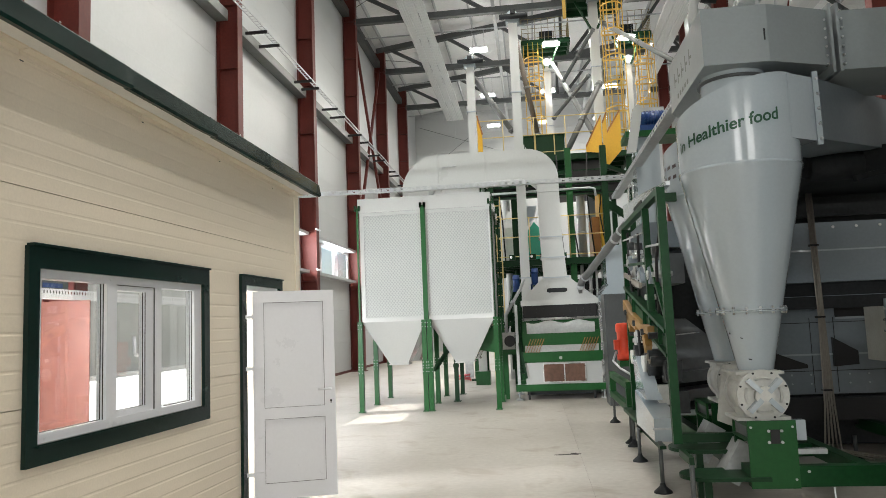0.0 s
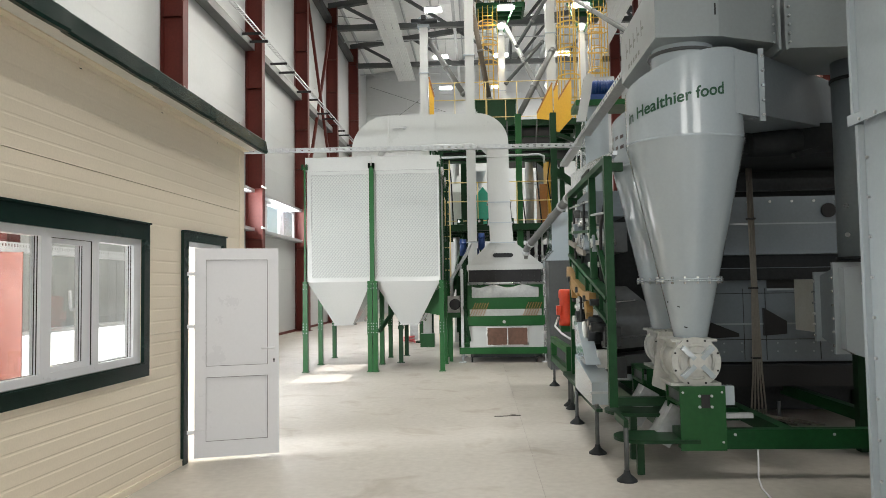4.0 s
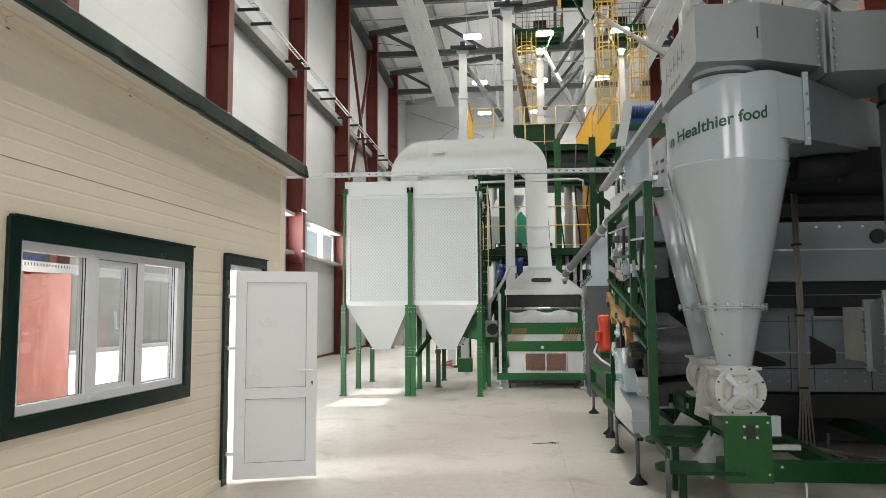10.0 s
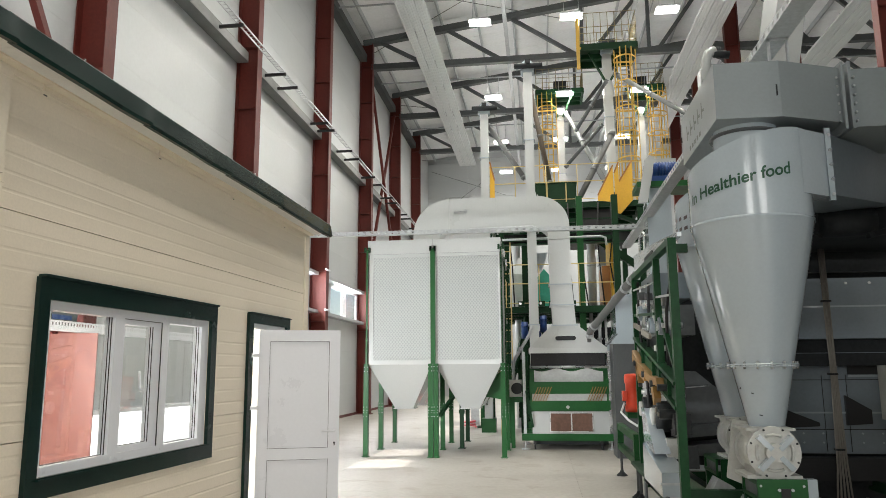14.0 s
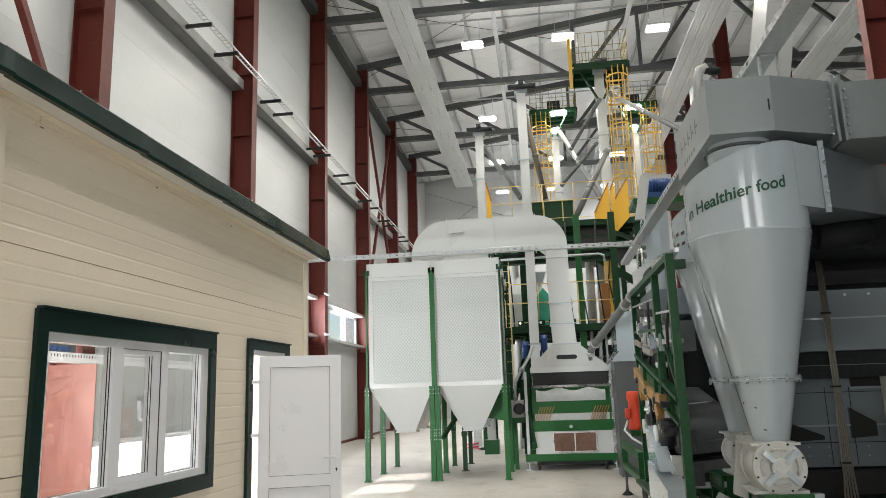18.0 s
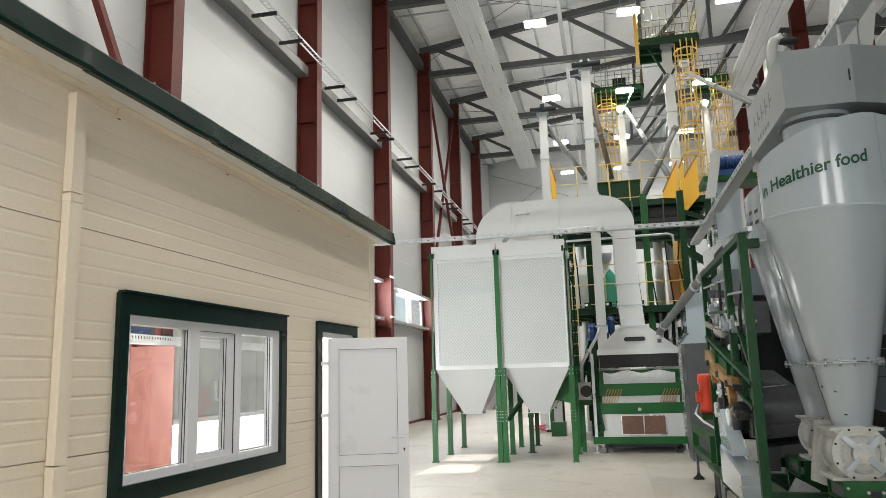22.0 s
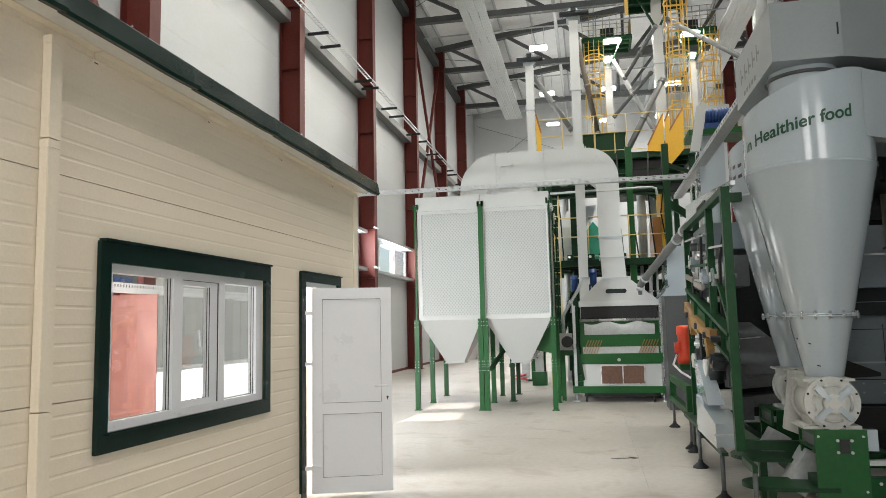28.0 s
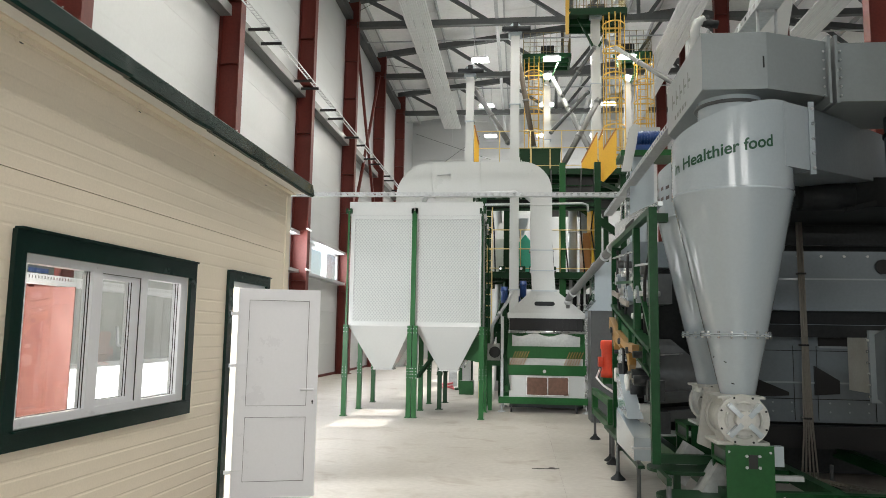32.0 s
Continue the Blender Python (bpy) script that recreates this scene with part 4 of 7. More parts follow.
T, B = 5.36, 4.66
duct_sweep("straight_length", [(-1.91, B), (-0.88, B), (-0.88, T), (-1.91, T)])
duct_sweep("straight_length", [(-0.87, B), (0.02, B), (0.02, T), (-0.87, T)])
duct_sweep("elbow", arc(0.03, 4.70, 0.66, 90, 0, 14) + [(0.69, 4.4), (0.225, 4.4), (0.225, B - 0.12)] + [(0.1, B), (0.03, B)])
duct_sweep("elbow", arc(-1.92, 4.57, 0.79, 90, 180, 14)[::1] + [(-2.71, 4.0), (-2.15, 4.0), (-2.13, 4.5), (-2.05, B), (-1.92, B)])
for a, b, c, e, z0, z1 in ((0.225, 0.69, 0.235, 0.70, 4.39, 3.42), (0.235, 0.70, 0.25, 0.73, 3.41, 2.98), (0.25, 0.73, 0.27, 0.76, 2.97, 2.55)):
    bm = bmesh.new()
    vs = [Vector((x, y, z)) for z, (p, q) in ((z1, (c, e)), (z0, (a, b))) for y in DY for x in (p, q)]
    quad_mesh(bm, vs, [(0, 2, 3, 1), (4, 5, 7, 6), (0, 1, 5, 4), (2, 6, 7, 3), (0, 4, 6, 2), (1, 3, 7, 5)])
    part("down_length", bm, DUCTW, duct)
    boxpart("flange", (c - 0.03, e + 0.03, DY[0] - 0.03, DY[1] + 0.03, z1 - 0.012, z1 + 0.012), MGREY, duct)
for x in (-1.915, -0.875, 0.025):
    boxpart("flange", (x - 0.012, x + 0.012, DY[0] - 0.03, DY[1] + 0.03, B - 0.03, T + 0.03), DUCTW, duct)
bm = bmesh.new()
rod(bm, (-1.55, DY[0] - 0.02, 5.08), (-1.55, DY[0], 5.08), 0.04)
rod(bm, (-1.8, DY[0] - 0.03, 5.06), (-1.5, DY[0] - 0.03, 5.085), 0.012, n=8)
part("damper_lever", bm, GALV, duct)
bm = bmesh.new()
pipe(bm, [(-1.9, DY[0] - 0.1, 4.58), (-1.85, DY[0] - 0.12, 4.62), (-0.1, DY[0] - 0.12, 4.66), (0.0, DY[0] - 0.12, 4.6)], 0.035)
part("side_pipe", bm, GALV, duct)

# ---- gravity separator under the duct ----
sep = thing("grain_separator", "green and white grain separator with sloping hood", "grain separator")
SY = (15.7, 17.0)
bm = bmesh.new()
vs = [(-0.24, SY[0], 2.08), (1.37, SY[0], 2.08), (1.37, SY[1], 2.08), (-0.24, SY[1], 2.08), (0.24, DY[0], 2.55), (0.79, DY[0], 2.55), (0.79, DY[1] + 0.2, 2.55), (0.24, DY[1] + 0.2, 2.55)]
quad_mesh(bm, [Vector(v) for v in vs], [(0, 3, 2, 1), (4, 5, 6, 7), (0, 1, 5, 4), (1, 2, 6, 5), (2, 3, 7, 6), (3, 0, 4, 7)])
hood = part("hood", bm, DUCTW, sep, "pale grey sloping hood", bevel=0.012)
boxpart("hood_skirt", (-0.25, 1.38, SY[0] - 0.01, SY[1], 1.97, 2.08), DUCTW, sep, bevel=0.006)
bm = bmesh.new()
out = arc(0.17, 0.0, 0.045, -90, 90, 6) + arc(-0.17, 0.0, 0.045, 90, 270, 6)
prism(bm, out, lambda a, b: Vector((0.53 + a, 15.66 + 0.0, 2.28 + b)), lambda a, b: Vector((0.53 + a, 15.72, 2.28 + b)))
part("sight_glass", bm, MDARK, hood, "dark slot with rounded ends")
boxpart("dark_opening", (-0.21, 1.34, SY[0] + 0.03, SY[1], 1.70, 1.97), BLACK, sep, "black strip curtain")
for i in range(11):
    x = -0.2 + 0.14 * i
    boxpart("curtain_strip", (x, x + 0.132, SY[0] + 0.015, SY[0] + 0.03, 1.72, 1.965), BLACK, sep)
bm = bmesh.new()
rod(bm, (-0.24, SY[0] - 0.01, 1.68), (1.37, SY[0] - 0.01, 1.68), 0.03)
part("front_bar", bm, STAINLESS, sep)
boxpart("deck_side", (-0.24, 1.37, SY[0] + 0.02, SY[1], 0.77, 1.66), MGREEN, sep)
bm = bmesh.new()
rows, cols = 7, 26
grid = [[bm.verts.new((-0.15 + 1.42 * i / cols, SY[0] - 0.03 - 0.04 * math.sin(math.pi * j / rows) * (0.7 + 0.3 * math.sin(i * 1.9 + j)),
                       1.62 - 0.24 * j / rows - 0.03 * math.sin(i * 0.55) * (j < 2))) for i in range(cols + 1)] for j in range(rows + 1)]
for j in range(rows):
    for i in range(cols):
        bm.faces.new([grid[j][i], grid[j][i + 1], grid[j + 1][i + 1], grid[j + 1][i]]).smooth = True
part("film_cover", bm, CLOTH, sep, "crumpled grey plastic film over the deck")
boxpart("front_panel", (-0.25, 1.38, SY[0] - 0.01, SY[0] + 0.02, 1.13, 1.42), MGREEN, sep, bevel=0.004)
boxpart("sight_strip", (-0.2, 1.33, SY[0] + 0.0, SY[0] + 0.02, 0.98, 1.13), CLOTH, sep)
boxpart("lower_panel", (-0.25, 1.40, SY[0] - 0.02, SY[0] + 0.02, 0.80, 0.99), MGREEN, sep, bevel=0.004)
for x0 in (-0.2, 0.93):
    for i in range(6):
        bm = bmesh.new()
        x = x0 + 0.055 * i
        beam(bm, (x, SY[0] - 0.035, 0.98), (x + 0.13, SY[0] - 0.035, 1.27), 0.014, 0.014, (0, 1, 0))
        part("spring_leaf", bm, OCHRE, sep)
bm = bmesh.new()
rod(bm, (0.53, SY[0] - 0.02, 0.86), (0.53, SY[0] - 0.028, 0.86), 0.035, n=16)
part("badge", bm, MWHITE, sep)
boxpart("base_cabinet", (-0.21, 1.37, SY[0] + 0.03, SY[1] - 0.02, 0.32, 0.80), MWHITE, sep, bevel=0.006)
for a, b in ((0.17, 0.585), (0.61, 1.02)):
    boxpart("inspection_window", (a, b, SY[0] + 0.015, SY[0] + 0.032, 0.37, 0.73), WOOD, sep, "brown inspection window")
for d in ((0.15, 0.17, 0.355, 0.745), (0.585, 0.61, 0.37, 0.73), (1.02, 1.04, 0.355, 0.745), (0.17, 1.02, 0.73, 0.745), (0.17, 1.02, 0.355, 0.37)):
    boxpart("window_bead", (d[0], d[1], SY[0] + 0.008, SY[0] + 0.03, d[2], d[3]), STAINLESS, sep)
boxpart("base_beam", (-0.43, 1.52, SY[0] - 0.03, SY[0] + 0.09, 0.18, 0.32), MGREEN, sep, bevel=0.005)
boxpart("base_beam", (-0.43, 1.52, SY[1] - 0.1, SY[1], 0.18, 0.32), MGREEN, sep, bevel=0.005)
# dark block added for the shadow in the gap under the separator
boxpart("underside_shade", (-0.2, 1.34, SY[0] + 0.1, SY[1] - 0.12, 0.10, 0.3), MDARK, sep)
for x in (-0.36, 1.40):
    boxpart("end_post", (x - 0.03, x + 0.03, SY[0], SY[0] + 0.06, 0.32, 2.0), STAINLESS if x > 1 else GALV, sep)
    for y in (SY[0] + 0.03, SY[1] - 0.05):
        bm = bmesh.new()
        rod(bm, (x, y, 0.02), (x, y, 0.19), 0.018)
        rod(bm, (x, y, 0.0), (x, y, 0.03), 0.09, 0.07, n=16)
        part("foot", bm, GALV, sep)
for x in (-0.16, 1.2):
    bm = bmesh.new()
    rod(bm, (x - 0.02, SY[0] + 0.03, 0.065), (x + 0.02, SY[0] + 0.03, 0.065), 0.065, n=18)
    box(bm, x - 0.03, x + 0.03, SY[0] + 0.0, SY[0] + 0.06, 0.12, 0.19)
    part("castor", bm, BLACK, sep)
bm = bmesh.new()
beam(bm, (-0.32, SY[0] - 0.02, 1.2), (-0.2, SY[0] - 0.02, 0.45), 0.05, 0.05)
part("strut", bm, DGREEN, sep)
bm = bmesh.new()
pipe(bm, [(1.02, 15.75, 2.2), (1.02, 15.72, 2.36), (1.09, 15.6, 2.48), (1.52, 13.0, 3.05), (1.62, 12.4, 3.18)], 0.075, 14)
dust = tagged(part("dust_pipe", bm, PIPEG), "galvanised dust pipe rising from the separator hood", "pipe")
for p, q in (((1.02, 15.73, 2.30), (1.03, 15.70, 2.36)), ((1.12, 15.45, 2.51), (1.13, 15.40, 2.52)), ((1.50, 13.1, 3.02), (1.51, 13.05, 3.035)), ((1.57, 12.7, 3.115), (1.58, 12.65, 3.125))):
    bm = bmesh.new()
    rod(bm, p, q, 0.092, n=18)
    part("clamp_ring", bm, GALV, dust)
sidebox = thing("feed_cabinet", "dark grey cabinet with sloped pale cowl beside the separator", "cabinet")
boxpart("body", (1.48, 2.1, 16.2, 17.3, 0.12, 2.05), SLATE, sidebox, bevel=0.01)
bm = bmesh.new()
quad_mesh(bm, [Vector(v) for v in ((1.4, 16.1, 1.85), (2.1, 16.1, 2.35), (2.1, 17.3, 2.35), (1.4, 17.3, 1.85), (1.4, 16.1, 2.1), (1.75, 16.1, 2.55), (2.1, 16.1, 3.1), (2.1, 17.3, 3.1), (1.75, 17.3, 2.55), (1.4, 17.3, 2.1))],
          [(0, 3, 2, 1), (0, 1, 6, 5, 4), (3, 9, 8, 7, 2), (4, 5, 8, 9), (5, 6, 7, 8), (0, 4, 9, 3), (1, 2, 7, 6)])
part("cowl", bm, MGREY, sidebox)
for x in (1.55, 2.0):
    boxpart("foot", (x - 0.05, x + 0.05, 16.3, 17.2, 0.0, 0.12), BLACK, sidebox)
# small gearmotor on the separator's flank
gm = thing("side_gearmotor", "pale gearmotor with black fan cover beside the bin", "motor")
boxpart("bracket", (-0.72, -0.40, 15.9, 16.3, 0.95, 1.06), MGREEN, gm)
boxpart("bracket_post", (-0.66, -0.58, 15.95, 16.05, 0.0, 0.95), MGREEN, gm)
boxpart("gearbox", (-0.68, -0.42, 15.92, 16.25, 1.06, 1.42), CASTING, gm, bevel=0.03, seg=2)
bm = bmesh.new()
rod(bm, (-0.52, 15.92, 1.24), (-0.52, 15.78, 1.24), 0.12, n=18)
part("fan_cover", bm, BLACK, gm)

# ---- cable trays ----
def tray(name, p, q, w, lab):
    ob = thing(name, lab, "cable tray", "perforated cable trays")
    p, q = Vector(p), Vector(q)
    x, y, z = basis(p, q)
    ln = (q - p).length
    bm = bmesh.new()
    beam(bm, p, q, w, 0.004)
    part("bed", bm, GALV, ob)
    for s in (-1, 1):
        bm = bmesh.new()
        n = int(ln / 0.13)
        o = x * (s * w / 2)
        beam(bm, p + o + Vector((0, 0, 0.008)), q + o + Vector((0, 0, 0.008)), 0.003, 0.016)
        beam(bm, p + o + Vector((0, 0, 0.062)), q + o + Vector((0, 0, 0.062)), 0.003, 0.016)
        for i in range(n):
            a = p + o + z * (ln * i / n) + Vector((0, 0, 0.035))
            beam(bm, a, a + z * 0.075, 0.003, 0.04)
        part("slotted_side", bm, GALV, ob, "slotted side flange")
    return ob


tray("cable_tray", (-7.0, 13.35, 4.18), (1.88, 13.35, 4.14), 0.12, "galvanised perforated cable tray crossing above the bins")
tray("cable_tray", (2.22, 8.3, 4.6), (2.22, 3.6, 4.6), 0.2, "galvanised perforated cable tray above the cyclone hood")
tray("cable_tray", (1.86, 15.6, 4.15), (1.86, 8.7, 4.15), 0.16, "galvanised perforated cable tray running above the cleaners")
for y in (6.6, 7.9):
    bm = bmesh.new()
    box(bm, 2.13, 2.15, y, y + 0.03, 4.15, 4.6)
    box(bm, 2.29, 2.31, y, y + 0.03, 4.15, 4.6)
    box(bm, 2.13, 2.31, y, y + 0.03, 4.57, 4.595)
    tagged(part("tray_bracket", bm, GALV), "galvanised bracket holding the cable tray", "bracket", "tray brackets")

# inclined feed pipe on the separator's flank
fp = thing("feed_pipe", "galvanised inclined feed pipe beside the separator hood", "pipe")
bm = bmesh.new()
pipe(bm, [(-0.16, 15.85, 2.55), (-0.24, 15.8, 2.35), (-0.58, 15.8, 1.80), (-0.58, 15.85, 1.42)], 0.035, 12)
part("tube", bm, GALV, fp)
bm = bmesh.new()
rod(bm, (-0.44, 15.8, 2.03), (-0.40, 15.8, 2.09), 0.05, n=14)
part("joint_ring", bm, GALV, fp)

# ---- cyclones beside the aisle ----
def cyclone(x, y, label, lettered):
    ob = thing("cyclone", label, "cyclone", "grey dust cyclones", m=pose(x, y, 0))
    R = 0.51

    def top(a):
        return 3.48 + 0.155 * math.cos(a + 0.7)

    n = 56
    bm = bmesh.new()
    lo = [bm.verts.new((R * math.cos(a), R * math.sin(a), 2.875)) for a in (2 * math.pi * i / n for i in range(n))]
    hi = [bm.verts.new((R * math.cos(a), R * math.sin(a), top(a))) for a in (2 * math.pi * i / n for i in range(n))]
    rim = [bm.verts.new(v.co) for v in hi]
    mid = [bm.verts.new((0.3 * math.cos(a), 0.3 * math.sin(a), 3.53 + 0.10 * math.cos(a + 0.7))) for a in (2 * math.pi * i / n for i in range(n))]
    for i in range(n):
        j = (i + 1) % n
        bm.faces.new([lo[i], lo[j], hi[j], hi[i]]).smooth = True
        bm.faces.new([rim[i], rim[j], mid[j], mid[i]])
    bm.faces.new(mid)
    part("barrel", bm, MGREY, ob, "pale grey barrel with a sloping top")
    bm = bmesh.new()
    lathe(bm, [(R + 0.004, 2.862), (R + 0.004, 2.882), (R - 0.01, 2.882)], 56, cap=False)
    part("seam", bm, MGREY, ob)
    bm = bmesh.new()
    lathe(bm, [(0.255, 1.665), (R, 2.87)], 56, cap=False)
    part("cone", bm, MGREY, ob, "long tapering cone")
    bm = bmesh.new()
    lathe(bm, [(0.145, 1.15), (0.25, 1.645)], 48, cap=False)
    part("lower_cone", bm, MGREY, ob, "lower cone with small scuffs")
    bm = bmesh.new()
    lathe(bm, [(0.24, 1.640), (0.293, 1.640), (0.293, 1.652), (0.24, 1.652)], 48, cap=False)
    lathe(bm, [(0.24, 1.656), (0.293, 1.656), (0.293, 1.668), (0.24, 1.668)], 48, cap=False)
    part("flange", bm, MGREY, ob)
    for i in range(16):
        a = 2 * math.pi * i / 16
        bm = bmesh.new()
        rod(bm, (0.276 * math.cos(a), 0.276 * math.sin(a), 1.622), (0.276 * math.cos(a), 0.276 * math.sin(a), 1.686), 0.011, n=6)
        part("bolt", bm, STAINLESS, ob)
    bm = bmesh.new()
    lathe(bm, [(0.17, 1.115), (0.17, 1.14), (0.13, 1.14)], 32, cap=False)
    part("outlet_ring", bm, CASTING, ob)
    # neck between barrel and hood
    bm = bmesh.new()
    lathe(bm, [(0.275, 3.42), (0.275, 3.80)], 48, cap=False)
    part("neck", bm, MGREY, ob)
    bm = bmesh.new()
    lathe(bm, [(0.275, 3.665), (0.30, 3.665), (0.30, 3.69), (0.275, 3.69)], 48, cap=False)
    part("neck_ring", bm, SLATE, ob)
    if lettered:
        text_on_barrel(ob, R, top)
    return ob


def text_on_barrel(ob, R, top):
    cu = bpy.data.curves.new("slogan", "FONT")
    cu.body, cu.size, cu.extrude = "in Healthier food", 0.142, 0.0
    cu.offset = 0.003
    tmp = new("slogan_tmp", cu)
    dg = bpy.context.evaluated_depsgraph_get()
    me = bpy.data.meshes.new_from_object(tmp.evaluated_get(dg))
    bpy.data.objects.remove(tmp)
    fine = bmesh.new()
    fine.from_mesh(me)
    bmesh.ops.triangulate(fine, faces=fine.faces[:])
    for _ in range(4):
        long_edges = [e for e in fine.edges if e.calc_length() > 0.025]
        if long_edges:
            bmesh.ops.subdivide_edges(fine, edges=long_edges, cuts=1)
            bmesh.ops.triangulate(fine, faces=fine.faces[:])
    fine.to_mesh(me)
    fine.free()
    wide = max(v.co.x for v in me.vertices)
    a0, a1 = radians(-171), radians(-66)
    for v in me.vertices:
        u, h = v.co.x / wide, v.co.y
        a = a0 + (a1 - a0) * u
        v.co = ((R + 0.004) * math.cos(a), (R + 0.004) * math.sin(a), 3.05 + 0.17 * u + h)
    me.materials.append(LETTER)
    t = new("slogan", me)
    t.parent = ob
    tagged(t, "dark green painted words")


CX, CY1, CY2 = 1.88, 6.65, 7.95
c1 = cyclone(CX, CY1, "pale grey dust cyclone with a green slogan, nearer the aisle end", True)
c2 = cyclone(CX + 0.11, CY2, "pale grey dust cyclone behind the lettered one", False)
for z, w in ((3.16, 0.30), (3.05, 0.30)):
    for i in range(7):
        a0 = radians(-178 + 11 * i)
        bm = bmesh.new()
        quad_mesh(bm, [(0.514 * math.cos(a), 0.514 * math.sin(a), z + dz) for a, dz in ((a0, 0), (a0 + 0.11, 0.010), (a0 + 0.11, 0.046), (a0, 0.036))], [(0, 1, 2, 3)])
        part("letter_bar", bm, LETTER_RED, c2)

# scuffs and a small plate on the lower cone
for i, (a, z, w, hh) in enumerate(((-132, 1.42, 0.022, 0.008), (-118, 1.24, 0.026, 0.009), (-165, 1.46, 0.012, 0.015))):
    rr = 0.145 + 0.105 * (z - 1.15) / 0.495 + 0.002
    ca, sa = math.cos(radians(a)), math.sin(radians(a))
    bm = bmesh.new()
    beam(bm, (rr * ca - w / 2 * sa, rr * sa + w / 2 * ca, z), (rr * ca + w / 2 * sa, rr * sa - w / 2 * ca, z + 0.006), 0.004, hh)
    part("scuff_mark", bm, MDARK, c1)

# inlet duct and outlet hood
inlet = thing("inlet_duct", "grey rectangular inlet duct entering the cyclone", "duct")
bm = bmesh.new()
p = [(2.26, 6.43), (2.49, 6.45), (4.0, 8.13), (4.0, 8.7), (2.3, 7.0)]
prism(bm, p, lambda a, b: Vector((a, b, 3.08 + 0.12 * max(0, a - 2.4))), lambda a, b: Vector((a, b, 3.62 + 0.1 * max(0, a - 2.4))))
# darker paint than the throat: the duct's shade is in its colour
part("body", bm, MGREY2, inlet)
bm = bmesh.new()
prism(bm, [(2.215, 6.262), (2.487, 6.452), (2.33, 6.80), (2.0, 6.55)], lambda a, b: Vector((a, b, 3.07)), lambda a, b: Vector((a, b, 3.625)))
part("throat", bm, MGREY, inlet, "flat throat leaving the barrel")
bm = bmesh.new()
beam(bm, (2.50, 6.44, 3.03), (2.50, 6.44, 3.67), 0.03, 0.045)
part("flange", bm, MGREY, inlet)
for i in range(5):
    bm = bmesh.new()
    z = 3.08 + 0.13 * i
    rod(bm, (2.50, 6.41, z), (2.50, 6.395, z), 0.014, n=6)
    part("bolt", bm, STAINLESS, inlet)

head = thing("outlet_hood", "pale grey outlet hood joining both cyclones", "hood")
bm = bmesh.new()
plan = [(1.55, 6.25), (2.09, 6.25), (2.68, 6.5), (2.68, 8.5), (1.95, 8.5), (1.55, 7.70)]
prism(bm, plan, lambda a, b: Vector((a, b, 3.735)), lambda a, b: Vector((a, b, 4.235)))
part("box", bm, MHOOD, head, bevel=0.008)
bm = bmesh.new()
prism(bm, [(2.73, 6.5), (4.3, 6.5), (4.3, 7.4), (2.73, 7.4)], lambda a, b: Vector((a, b, 3.69)), lambda a, b: Vector((a, b, 4.22)))
part("side_length", bm, MHOOD, head, bevel=0.008)
for x in (2.675, 2.735):
    boxpart("flange", (x - 0.012, x + 0.012, 6.44, 7.5, 3.66, 4.27), MHOOD, head)
for i in range(6):
    for x in (2.64, 2.78):
        bm = bmesh.new()
        z = 3.74 + 0.08 * i
        rod(bm, (x, 6.51, z), (x, 6.475, z), 0.011, n=6)
        part("bolt", bm, STAINLESS, head)
for i in range(5):
    y = 7.45 - 0.17 * i
    bm = bmesh.new()
    quad_mesh(bm, [(1.546, y, 3.92), (1.546, y - 0.035, 3.92), (1.546, y - 0.035, 3.975), (1.546, y - 0.11, 3.96), (1.546, y - 0.11, 3.99), (1.546, y - 0.035, 4.0), (1.546, y - 0.035, 4.07), (1.546, y, 4.075)],
              [(0, 1, 2, 3, 4, 5, 6, 7)])
    part("logo_mark", bm, LOGO, head, "faded dark logo mark")
for i in range(5):
    y = 7.35 - 0.11 * i
    bm = bmesh.new()
    quad_mesh(bm, [(1.546, y, 3.785), (1.546, y - 0.07, 3.785), (1.546, y - 0.07, 3.83), (1.546, y, 3.83)], [(0, 1, 2, 3)])
    part("logo_mark", bm, LOGO, head)
bm = bmesh.new()
beam(bm, (2.06, 6.246, 3.92), (2.06, 6.246, 4.02), 0.006, 0.012)
part("scratch", bm, MDARK, head)

